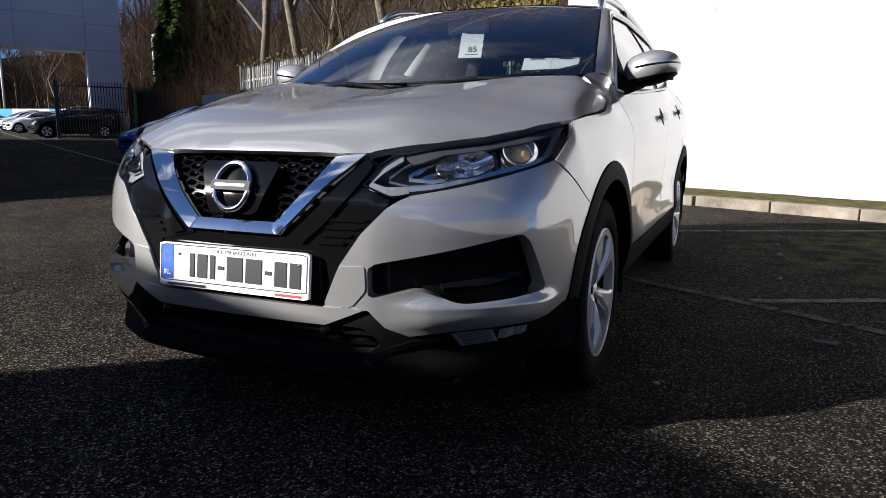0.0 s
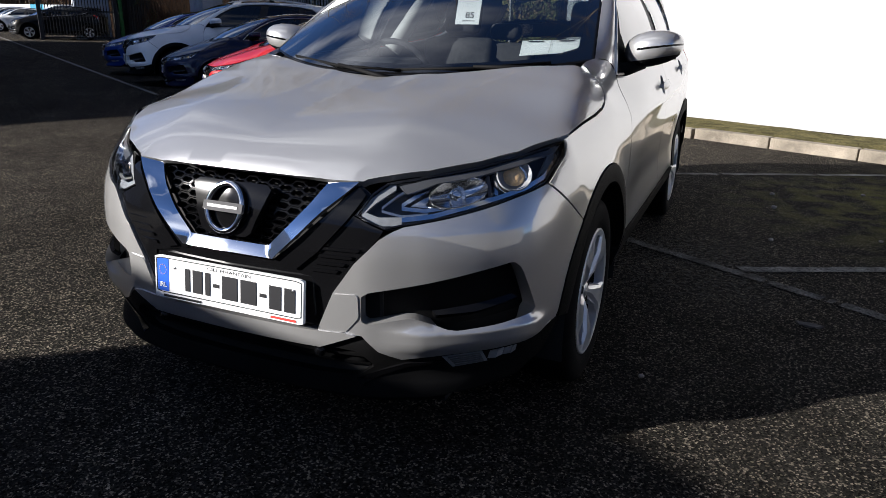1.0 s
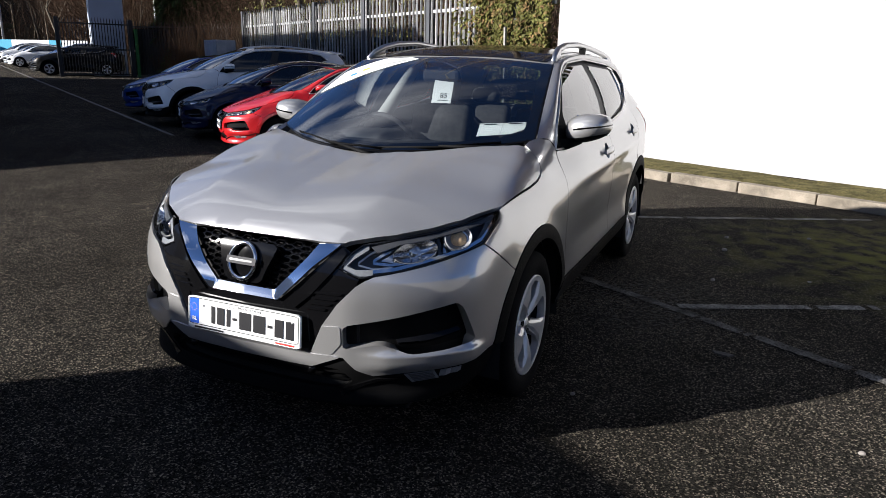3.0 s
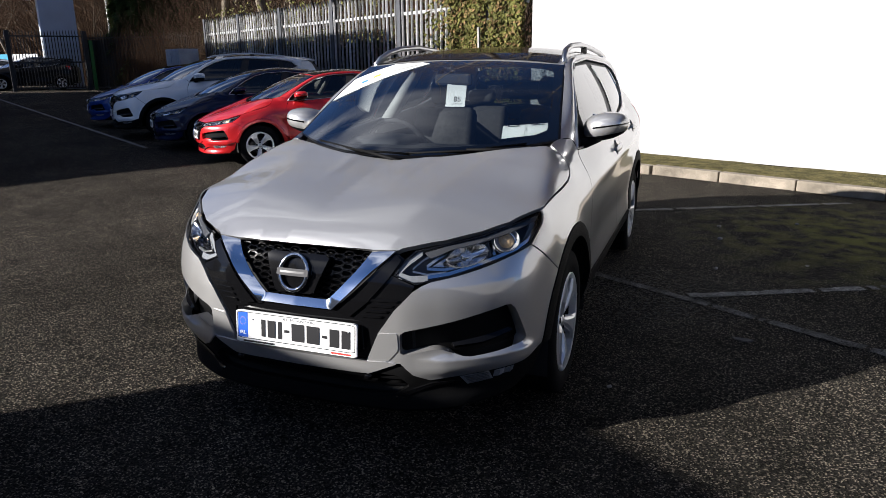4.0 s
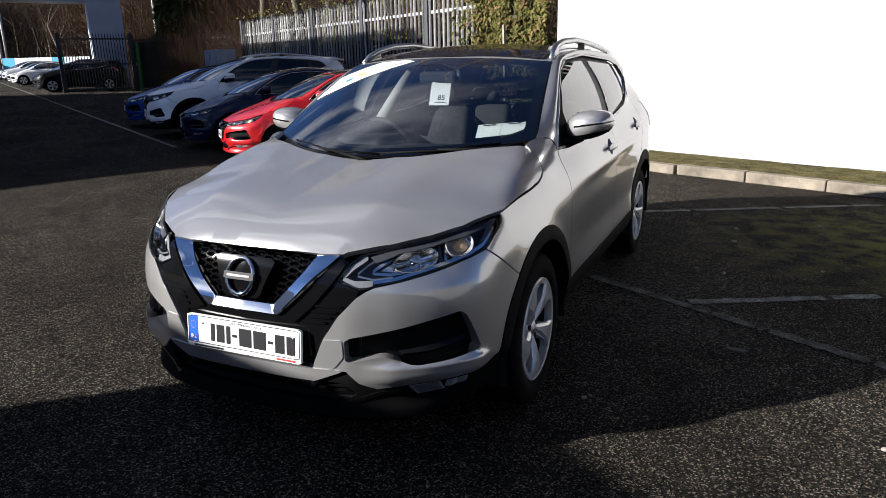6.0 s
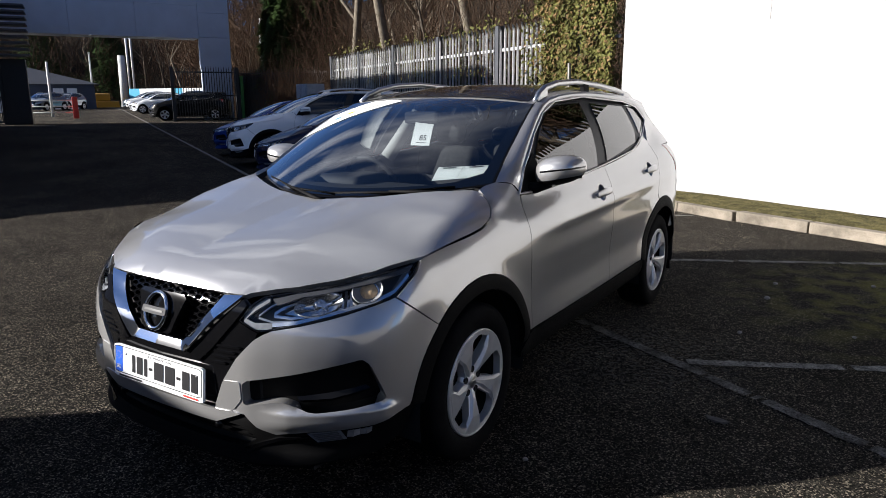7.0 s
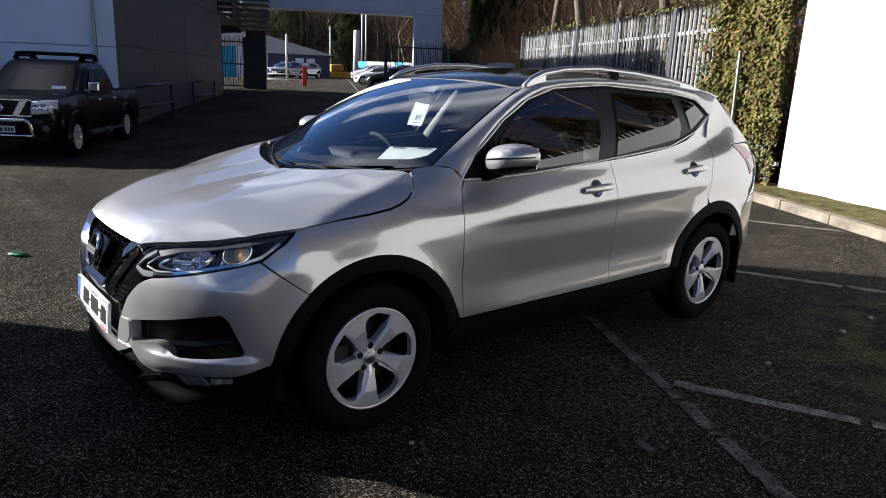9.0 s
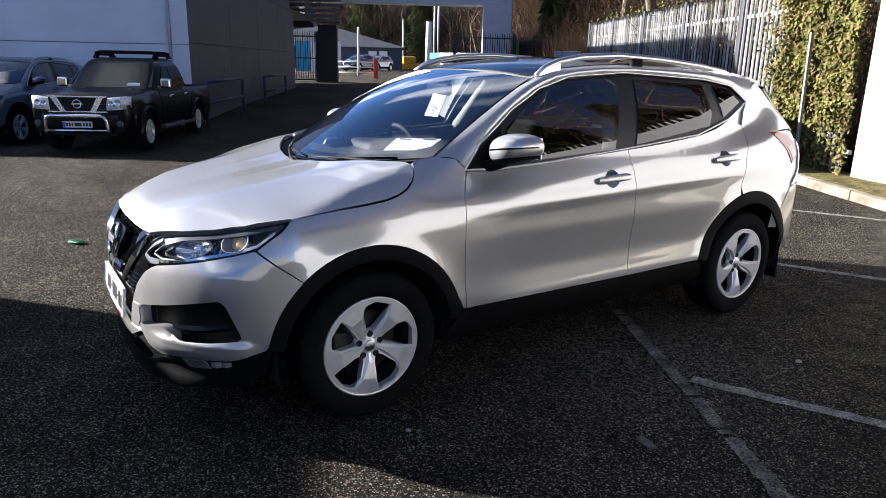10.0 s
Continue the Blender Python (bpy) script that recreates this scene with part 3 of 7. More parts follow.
def one(name, outline, fmap, material, parent, label="", **kw):
    return shell_part(name, panel(Shell(), outline, fmap, **kw), material, parent, label)


# ---------------------------------------------------------------- surfaces of the car
LAP = _run[-1]


def P(y):
    """The place round the plan beside the point y along the flank."""
    lo, hi = .9, LAP
    for _ in range(30):
        mid = (lo + hi) / 2
        lo, hi = (mid, hi) if _py(mid) < y else (lo, mid)
    return lo


def body(p, z):
    """The skin, drawn in under the side windows; p below 0 is the car's right side."""
    s = -1 if p < 0 else 1
    x, y, z = skin(abs(p), z)
    if .20 < y < 3.12:
        zt = belt_z(y)
        w = step(.20, .56, y) * (1 - step(2.62, 3.12, y)) * step(zt - .15, zt, z)
        x += (house(y, z)[0] - x) * w
    return (s * x, y, z)


def Y(pts):
    """Outline points given as (y, z) on the flank, as (p, z)."""
    return [(P(y), z) for y, z in pts]


def arc(yc, zc, r, a0, a1, n):
    return [(yc + r * math.cos(radians(a0 + (a1 - a0) * i / n)), zc + r * math.sin(radians(a0 + (a1 - a0) * i / n))) for i in range(n + 1)]


# outline of the lamp, shared by hood, wing and bumper
LAMP_TOP = [(.448, .813), (.495, .840), (.62, .858), (.787, .876), (.95, .898), (1.158, .927)]
LAMP_LOW = [(1.108, .884), (1.069, .860), (1.006, .819), (.977, .812), (.833, .782), (.739, .763), (.651, .747), (.541, .730), (.488, .720)]
LAMP = [(.395, .754)] + LAMP_TOP + LAMP_LOW

# bonnet: half-width and height of its edge along y
_edge = [body(.43, .841), body(.495, .850), body(.62, .862), body(.787, .880), body(.95, .901), body(1.192, .933)]
BACK_EDGE = [(-.15, .948), (0, .960), (.10, .973), (.155, .988), (.20, 1.008), (.24, 1.036), (.268, 1.066), (.283, 1.092), (.285, 1.110)]
_edge += [body(P(y), z) for y, z in BACK_EDGE]
edge_x = curve([-.90] + [e[1] for e in _edge[:9]] + [.5], [.415] + [e[0] for e in _edge[:9]] + [.84])
edge_z = curve([-.90, -.80] + [e[1] for e in _edge[:9]] + [.5], [.831, .833] + [e[2] for e in _edge[:9]] + [1.05])
nose_y = curve([0, .1, .2, .3, .4, .46], [body(x, .832)[1] for x in (0, .1, .2, .3, .4, .46)])
NOSE = nose_y(0)
mid_z = curve([NOSE - .01, NOSE, NOSE + .012, NOSE + .04, -.72, -.62, -.5, -.31, 0, .31, .5], [.826, .832, .852, .874, .909, .941, .968, 1.002, 1.056, 1.136, 1.18])
ridge_x = curve([-.85, -.62, -.25, -.08, .07, .2, .4], [.31, .39, .425, .468, .53, .60, .70])


def wing_top(x, y):
    """The height at which the wing's rounded shoulder has that half-width."""
    p, lo, hi = P(y), .88, 1.5
    for _ in range(24):
        m = (lo + hi) / 2
        lo, hi = (m, hi) if skin(p, m)[0] > x else (lo, m)
    return lo


def bonnet(x, y):
    e = max(.02, edge_x(y))
    t = min(1.2, abs(x) / e)
    ym = y - (nose_y(min(.46, abs(x))) - NOSE) * (1 - step(-.79, -.60, y))
    z = edge_z(y) + (mid_z(ym) - edge_z(y)) * (1 - t ** 2.6)
    w = step(-.34, 0, y)
    if w:                                   # towards the screen the top rolls over into the wing's shoulder
        flat = mid_z(y) - .017 * (x / .75) ** 2
        side = wing_top(abs(x), y) if abs(x) > .5 else 9
        z += (min(flat, side) - .009 * math.log(1 + math.exp(-abs(flat - side) / .009)) - z) * w
    k = step(-.80, -.50, y) * (1 - step(.1, .30, y))
    d = abs(x) - ridge_x(y)
    peak = min(abs(x) / (abs(x) - d), max(0, e - abs(x)) / max(.05, e - abs(x) + d)) - .03 * math.exp(-abs(d) / .018)
    z += k * (.023 * peak + .004 * math.exp(-((abs(x) - .16 - .06 * (y + .5)) / .03) ** 2) * step(-.5, .1, y))
    return (x, y, z)


def screen(s, t):
    b = Vector((.740 * s, .035 + .365 * s * s, 1.068 + .062 * s * s))
    a = Vector((.625 * s, .995 + .045 * s * s, 1.512 - .032 * s * s))
    q = b.lerp(a, t)
    return q + Vector((0, -.40, .90)).normalized() * (.05 * 4 * t * (1 - t) * (1 - .75 * s * s))


roof_edge = curve([.95, 1.07, 1.3, 1.7, 2.2, 2.7, 3.0, 3.25], [1.45, 1.483, 1.527, 1.550, 1.541, 1.505, 1.468, 1.42])
roof_mid = curve([.95, 1.0, 1.3, 1.7, 2.2, 2.7, 3.0, 3.25], [1.497, 1.512, 1.560, 1.592, 1.588, 1.556, 1.525, 1.485])


def roof(x, y):
    e = house(y, roof_edge(y))[0]
    t = abs(x) / e
    return (x, y, roof_edge(y) + (roof_mid(y) - roof_edge(y)) * (1 - t ** 2.6))


# ---------------------------------------------------------------- wheel
def make_wheel(parent, y, side, detail=True):
    """A tyre on a five-spoke alloy wheel, its face turned outwards."""
    hub = thing("wheel", "", "")
    hub.parent = parent
    hub.matrix_basis = pose(.777 * side, y, .3355, 0, 0, 0 if side > 0 else 180)
    bm = bmesh.new()
    tyre = [(.225, -.09), (.236, -.104), (.27, -.110), (.305, -.107), (.325, -.098), (.334, -.085), (.336, -.05), (.336, .05), (.334, .085), (.325, .098), (.305, .107), (.27, .110), (.236, .104), (.225, .09)]
    revolve(bm, tyre, 144)
    bm.verts.index_update()
    for i, v in enumerate(bm.verts):         # tread pattern on the shoulders
        j, k = i % len(tyre), i // len(tyre)
        if tyre[j][0] > .324 and k % 2:
            v.co.y *= .985
            v.co.z *= .985
    part("tyre", bm, M["rubber"], hub, "black rubber tyre")
    # barrel kept apart from the rim so that its shade can be coloured in
    bm = bmesh.new()
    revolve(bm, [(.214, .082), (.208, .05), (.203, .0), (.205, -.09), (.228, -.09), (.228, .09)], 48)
    part("barrel", bm, M["void"], hub, "inner wheel barrel with shade coloured in")
    bm = bmesh.new()
    revolve(bm, [(.228, .092), (.230, .104), (.224, .107), (.217, .100), (.212, .080)], 64)
    part("rim", bm, M["alloy"], hub, "bright outer rim edge")
    # cast face: five broad spokes with a soft ridge, left between five openings
    turn = radians(117 if y < 1 else 123)

    def face(u, v):
        return (.076 + .029 * step(.03, .20, math.hypot(u, v)), u, v)
    gaps = []
    for i in range(5):
        c = turn + 2 * math.pi * (i + .5) / 5
        q = [(.064, -8), (.085, -17), (.14, -20), (.190, -22), (.206, -20), (.208, 4), (.196, 16), (.172, 23), (.13, 19), (.085, 16), (.064, 8)]
        gaps.append(soft([(r * math.cos(c + radians(g) + radians(9) * (1 - r / .21)), r * math.sin(c + radians(g) + radians(9) * (1 - r / .21))) for r, g in q], .12, 1))
    disc = [(.220 * math.cos(2 * math.pi * k / 72), .220 * math.sin(2 * math.pi * k / 72)) for k in range(72)]
    one("wheel_face", disc, face, M["alloy"], hub, "silver five-spoke alloy wheel face", cell=.008, thick=.012, holes=gaps, hole_thick=.034)
    # flat wedge on each spoke with chamfered flanks, widening towards the rim
    for k in range(5):
        bm = bmesh.new()
        rows = []
        for r, lo, up, rise in ((.034, 17, 7, .004), (.075, 17, 6.5, .014), (.15, 15.5, 11, .010), (.2145, 19, 17.5, .0015)):
            c = turn + 2 * math.pi * k / 5 + radians(9) * (1 - r / .21)
            base = .076 + .029 * step(.03, .20, r)
            rows.append([bm.verts.new((base + h, r * math.cos(c + radians(g)), r * math.sin(c + radians(g)))) for g, h in ((-lo, -.004), (-up, rise), (up, rise), (lo, -.004))])
        for p, q in zip(rows, rows[1:]):
            for i in range(3):
                bm.faces.new((p[i], p[i + 1], q[i + 1], q[i]))
        bm.faces.new(rows[-1])
        bmesh.ops.recalc_face_normals(bm, faces=bm.faces[:])
        if sum(f.normal.x for f in bm.faces) < 0:
            bmesh.ops.reverse_faces(bm, faces=bm.faces[:])
        part("spoke", bm, M["alloy"], hub)
    bm = bmesh.new()
    revolve(bm, [(.0, .082), (.028, .082), (.03, .079), (.034, .079), (.068, .074), (.07, .05)], 40)
    part("hub_boss", bm, M["alloy"], hub)
    for k in range(5):
        bm = bmesh.new()
        a = 2 * math.pi * k / 5 + radians(160 if y < 1 else 164)
        m = Matrix.Translation((.076, .053 * math.cos(a), .053 * math.sin(a)))
        revolve(bm, [(.0, .004), (.0125, .004), (.0135, .006), (.0145, .004), (.0145, -.01)], 12, m=m)
        part("wheel_nut", bm, M["void"], hub, "dark recessed wheel nut")
    bm = bmesh.new()
    revolve(bm, [(.0, .0865), (.020, .0865), (.0265, .0835), (.0265, .078)], 28)
    box(bm, .0865, .0885, -.019, .019, -.004, .004)
    part("centre_cap", bm, M["satin"], hub, "plain metal centre cap")
    bm = bmesh.new()
    revolve(bm, [(.05, .03), (.145, .03), (.145, .008), (.05, .008)], 40)
    box(bm, .0, .05, -.16, -.09, -.07, .07, bevel=.01)
    part("brake_disc", bm, M["brake"], hub, "rusty brake disc and caliper")
    bm = bmesh.new()
    revolve(bm, [(.0, -.06), (.205, -.06), (.205, -.085)], 32)
    part("backplate", bm, M["void"], hub)
    return hub


# ---------------------------------------------------------------- the silver car
def build_car():
    car = thing("suv_car", "silver compact SUV with black cladding parked on asphalt", "car")
    G = .0018
    WH = (0.0, 2.646)

    # bonnet
    left = [(e[0], e[1]) for e in _edge]
    front = [(.40, nose_y(.40)), (.30, nose_y(.30)), (.20, nose_y(.20)), (.10, nose_y(.10)), (.0, NOSE)]
    rear = [(.714 * k / 8, -.005 + .285 * (k / 8) ** 2) for k in range(7, -1, -1)]
    half = front[::-1] + left + rear
    poly = half + [(-x, y) for x, y in reversed(half[1:-1])]
    one("bonnet", shrink(poly, .004), bonnet, M["silver"], car, "silver metallic bonnet with soft creases", cell=.035, thick=.02)

    # front bumper
    wing_in = [(.291, .421), (.341, .539), (.403, .627), (.473, .696), (.510, .718)]
    low = [(1.03, .412), (.887, .374), (.655, .360), (.535, .346), (.47, .372), (.424, .418)]
    arch_f = [(q[0], q[1]) for q in Y(arc(0, .335, .463, 131.6, 168, 6))]
    bump = wing_in + LAMP_LOW[::-1][1:-2] + [(1.006, .817)] + arch_f + low
    scoop = soft([(.424, .545), (.612, .578), (.759, .606), (.852, .622), (.880, .600), (.938, .470), (.920, .456), (.805, .446), (.670, .440), (.561, .478), (.424, .452)], .12, 2)
    sh = Shell()
    def shelf(p, z):
        """The bumper's sharp shelf under the side scoops and the crease above them."""
        p = abs(p)
        k = step(.46, .60, p) * (1 - step(.91, 1.02, p))
        return k * (.017 * (1 - step(.436, .458, z)) * step(.35, .40, z))
    panel(sh, shrink(bump, G), lifted(body, shelf), cell=.019, holes=[scoop], sides=(1, -1), hole_thick=.055, thick=.02)
    chin = [(-.41, .420), (-.30, .374), (.30, .374), (.41, .420), (.37, .426), (.288, .423), (-.288, .423), (-.37, .426)]
    panel(sh, chin, lifted(body, .007), cell=.02, thick=.03)
    shell_part("front_bumper", sh, M["silver"], car, "silver painted front bumper")
    sh = Shell()
    tow = [(.341, .539), (.418, .543), (.4205, .473), (.378, .425), (.291, .421)]
    cover = shrink(soft(tow, .1, 2), .002)
    panel(sh, cover, lifted(body, .003), cell=.02, sides=(1,), thick=.008)
    shell_part("towing_eye_cover", sh, M["silver"], car, "small silver cover in the bumper")
    panel(sh := Shell(), cover, lifted(body, .003), cell=.02, sides=(-1,), thick=.008)
    shell_part("towing_eye_cover", sh, M["silver"], car, "small silver cover in the bumper")

    # scoops, fog lamps, lower bumper
    for s in (1, -1):
        sh = Shell()
        panel(sh, shrink(scoop, -.006), lifted(body, lambda p, z: -.045 - .02 * step(.6, .85, p)), cell=.04, thick=0, sides=(s,))
        duct = shell_part("air_duct", sh, M["black_plastic"], car, "black plastic side air duct")
        sh = Shell()
        panel(sh, [(.62, .494), (.74, .503), (.87, .516), (.885, .505), (.74, .486), (.63, .484)], lifted(body, lambda p, z: -.012 - .9 * (z - .495)), cell=.015, thick=.025, sides=(s,))
        shell_part("blade", sh, M["black_gloss"], duct, "glossy black duct blade")
        sh = Shell()
        fog = [(.63, .352), (.70, .306), (.885, .326), (.895, .368)]
        panel(sh, fog, lifted(body, -.008), cell=.03, thick=.02, sides=(s,))
        lampf = shell_part("fog_lamp", sh, M["lamp_dark"], car, "low slim fog lamp unit")
        sh = Shell()
        panel(sh, [(.684, .312), (.790, .321), (.768, .358), (.650, .352)], lifted(body, -.002), cell=.03, thick=.006, sides=(s,))
        shell_part("fog_lens", sh, M["led"], lampf, "clear ribbed fog lens")
        for k in range(5):
            sh = Shell()
            z = .318 + .0075 * k
            panel(sh, [(.690 - .006 * k, z), (.776 - .004 * k, z + .006), (.776 - .004 * k, z + .009), (.690 - .006 * k, z + .003)], lifted(body, .001), cell=.03, thick=.004, sides=(s,))
            shell_part("fog_rib", sh, M["lamp_dark"], lampf)
        for k in range(4):
            sh = Shell()
            p0 = .790 + .024 * k
            tilt = (.5, -.4, .3, -.6)[k]
            panel(sh, [(p0, .326 + .003 * k), (p0 + .024, .329 + .003 * k), (p0 + .026, .357 + .001 * k), (p0 + .003, .354 + .001 * k)], lifted(body, lambda p, z, c=p0, t=tilt: -.003 + t * .5 * (p - c - .012)), cell=.03, thick=.006, sides=(s,))
            shell_part("fog_reflector", sh, M["led"] if k != 1 else M["lamp_grey"], lampf, "bright faceted reflector")
    lower = [(-1.05, .405), (-.887, .372), (-.655, .358), (-.535, .344), (-.43, .41), (-.30, .388), (.30, .388), (.43, .41), (.535, .344), (.655, .358), (.887, .372), (1.05, .405), (1.02, .30), (.92, .235), (.45, .205), (.0, .20), (-.45, .205), (-.92, .235), (-1.02, .30)]
    intake = soft([(-.40, .372), (.40, .372), (.46, .318), (.40, .282), (-.40, .282), (-.46, .318)], .12, 2)
    lipoff = lifted(body, lambda p, z: -.006 + .055 * math.exp(-((z - .245) / .03) ** 2) * (1 - step(.6, 1.0, abs(p))))
    one("lower_bumper", lower, lipoff, M["black_plastic"], car, "black textured lower bumper with skid lip", cell=.024, holes=[intake], hole_thick=.05, thick=.03)
    one("lower_intake", shrink(intake, -.004), lifted(body, -.05), M["void"], car, cell=.06, thick=0)
    for z in (.305, .335):
        one("intake_bar", [(-.44, z), (.44, z), (.44, z + .011), (-.44, z + .011)], lifted(body, -.02), M["black_plastic"], car, cell=.05, thick=.02)
    for s in (1, -1):
        sh = Shell()
        panel(sh, [(.40, .280), (.55, .332), (.66, .337), (.66, .328), (.56, .320), (.42, .270)], lambda p, z: lipoff(p, z) + Vector((0, -.006, 0)), cell=.02, thick=.012, sides=(s,))
        shell_part("skid_trim", sh, M["black_gloss"], car, "gloss black skid trim")
    for x, z in ((.29, .352), (-.29, .352)):
        c = Vector(lifted(body, .002)(x, z))
        bm = bmesh.new()
        revolve(bm, [(.0, -.002), (.011, -.002), (.013, .003), (.015, .006), (.017, .004), (.017, .012)], 18, m=Matrix.Translation(c) @ Matrix.Rotation(radians(90), 4, "Z"))
        part("parking_sensor", bm, M["black_gloss"], car)

    # grille
    gmap = lifted(body, -.028)
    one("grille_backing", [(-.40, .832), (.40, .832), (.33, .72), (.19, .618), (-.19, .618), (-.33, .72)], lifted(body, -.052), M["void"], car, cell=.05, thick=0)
    bm = bmesh.new()
    cw, ch = .052, .0245
    for r in range(-1, 10):
        for c in range(-9, 10):
            cx, cz = c * cw * .77, .640 + r * ch + (ch / 2 if c % 2 else 0)
            lim = .125 + (cz - .63) * .87
            if abs(cx) > lim or cz > .829:
                continue
            ring = [(-.5, -.08), (-.27, .5), (.27, .42), (.5, .08), (.27, -.5), (-.27, -.42)]
            o = [Vector(gmap(cx + a * cw * .98, cz + b * ch * .98)) for a, b in ring]
            i = [Vector(gmap(cx + a * cw * .86, cz + b * ch * .74)) for a, b in ring]
            back = Vector((0, .02, 0))
            vo, vi, vb = [bm.verts.new(q) for q in o], [bm.verts.new(q) for q in i], [bm.verts.new(q + back) for q in i]
            for k in range(6):
                j = (k + 1) % 6
                bm.faces.new((vo[k], vi[k], vi[j], vo[j]))
                bm.faces.new((vi[k], vb[k], vb[j], vi[j]))
    bmesh.ops.recalc_face_normals(bm, faces=bm.faces[:])
    part("grille_mesh", bm, M["dark_mesh"], car, "black honeycomb grille")
    # chrome V
    vout = [(.402, .833), (.321, .766), (.243, .691), (.160, .614)]
    vin = [(.304, .833), (.262, .775), (.20, .708), (.138, .646)]
    vpoly = vout + [(-x, z) for x, z in reversed(vout)] + [(-x, z) for x, z in vin] + list(reversed(vin))

    def vrise(p, z):
        p = abs(p)
        pi = .138 + (z - .646) * .888
        w = max((.646 - z) / .034, (p - pi) / (.046 + .05 * step(.74, .83, z)))
        return -.010 + .015 * min(2, max(-1, w))
    one("grille_surround", vpoly, lifted(body, vrise), M["chrome"], car, "bright chrome V-shaped grille surround", cell=.018, thick=.009)
    # black band outside the chrome
    for s in (1, -1):
        sh = Shell()
        band = [(.404, .832), (.446, .812), (.393, .754), (.486, .719), (.472, .694), (.402, .625), (.340, .537), (.300, .440), (.288, .570), (.152, .598), (.157, .609), (.247, .689), (.325, .764)]
        panel(sh, shrink(band, .001), lifted(body, -.008), cell=.02, thick=.03, sides=(s,))
        bnd = shell_part("grille_band", sh, M["black_gloss"], car, "gloss black band beside the grille")
        sh = Shell()
        fin = [(.186, .602), (.260, .675), (.343, .762), (.406, .822), (.430, .806), (.378, .738), (.298, .648), (.232, .592)]
        panel(sh, fin, lifted(body, .001), cell=.02, thick=.02, sides=(s,))
        shell_part("fin", sh, M["black_gloss"], bnd, "raised gloss black fin")
        for k in range(4):
            z = .594 + .021 * k
            sh = Shell()
            x1 = .352 + .021 * k
            panel(sh, [(.275 + .012 * k, z), (x1, z), (x1 + .008, z + .008), (.28 + .012 * k, z + .008)], lifted(body, -.002), cell=.02, thick=.006, sides=(s,))
            shell_part("louvre", sh, M["black_gloss"], bnd)
    one("plate_recess", [(-.31, .432), (.31, .432), (.30, .575), (.17, .603), (-.17, .603), (-.30, .575)], lifted(body, -.012), M["black_gloss"], car, "gloss black panel behind the number plate", cell=.04, thick=.01)
    # badge: a plain ring and bar on a gloss panel
    bpoly = soft([(-.142, .806), (.142, .806), (.082, .662), (-.082, .662)], .08, 1)
    badge = one("badge_panel", bpoly, lifted(body, lambda p, z: .004 + .05 * (.02 - p * p)), M["black_gloss"], car, "gloss black sensor panel in the grille", cell=.02, thick=.02)
    bmap = lifted(body, .016)
    bm = bmesh.new()
    c0 = Vector(bmap(0, .735))
    ring = [Vector(bmap(.060 * math.cos(t), .735 + .062 * math.sin(t))) for t in [2 * math.pi * k / 36 for k in range(37)]]
    tube(bm, ring, .0088, 8, cap=False)
    part("badge_ring", bm, M["chrome"], badge, "plain chrome ring")
    one("badge_bar", soft([(-.068, .723), (.068, .723), (.068, .748), (-.068, .748)], .08, 1), lifted(body, .026), M["badge_grey"], badge, "plain grey metal bar", cell=.03, thick=.012)
    one("badge_stripe", [(-.052, .732), (.052, .732), (.052, .739), (-.052, .739)], lifted(body, .0275), M["dark_satin"], badge, cell=.03, thick=.002)

    # head lamps
    for s in (1, -1):
        sh = Shell()
        panel(sh, shrink(LAMP, .001), lifted(body, -.075), cell=.05, thick=0, sides=(s,))
        lamp = shell_part("headlamp", sh, M["lamp_dark"], car, "swept headlamp with clear lens")
        sh = Shell()
        ring = shrink(LAMP, .002)
        panel(sh, ring, lifted(body, -.006), cell=.03, thick=.05, holes=[shrink(LAMP, .0065)], hole_thick=.03, sides=(s,))
        shell_part("bezel", sh, M["black_gloss"], lamp, "gloss black lamp bezel")

        def strip(pts, w, off, material, name, label=""):
            up = [(a, b + w / 2) for a, b in pts]
            lo = [(a, b - w / 2) for a, b in reversed(pts)]
            q = Shell()
            panel(q, up + lo, lifted(body, off), cell=.02, thick=.012, sides=(s,))
            shell_part(name, q, material, lamp, label)
        strip([(.418, .766), (.462, .800), (.520, .834)], .022, -.012, M["led"], "daytime_light", "pale daytime running strip")
        strip([(.418, .757), (.47, .742), (.535, .743)], .022, -.012, M["led"], "daytime_light", "pale daytime running strip")
        strip([(.478, .778), (.525, .811), (.585, .842)], .006, -.022, M["satin"], "inner_light", "thin bright inner strip")
        strip([(.478, .770), (.535, .757), (.61, .762)], .006, -.022, M["satin"], "inner_light", "thin bright inner strip")
        strip([(.535, .785), (.58, .815), (.65, .850)], .012, -.030, M["lamp_inner"], "reflector_strip")
        strip([(.535, .778), (.60, .772), (.68, .780)], .010, -.030, M["lamp_inner"], "reflector_strip")
        strip([(.53, .747), (.62, .756), (.78, .788), (.93, .816), (1.01, .838), (1.09, .888)], .012, -.014, M["chrome"], "lower_trim", "bright lower lamp trim")
        # bright brow under the bonnet's edge, and a bowl round each lens
        sh = Shell()
        panel(sh, [(.53, .832), (.62, .850), (.787, .868), (.95, .890), (1.12, .915), (1.09, .899), (.95, .875), (.787, .855), (.64, .838), (.55, .812)], lifted(body, -.010), cell=.02, thick=.01, sides=(s,))
        shell_part("inner_brow", sh, M["lamp_dark"], lamp, "dark inner brow")
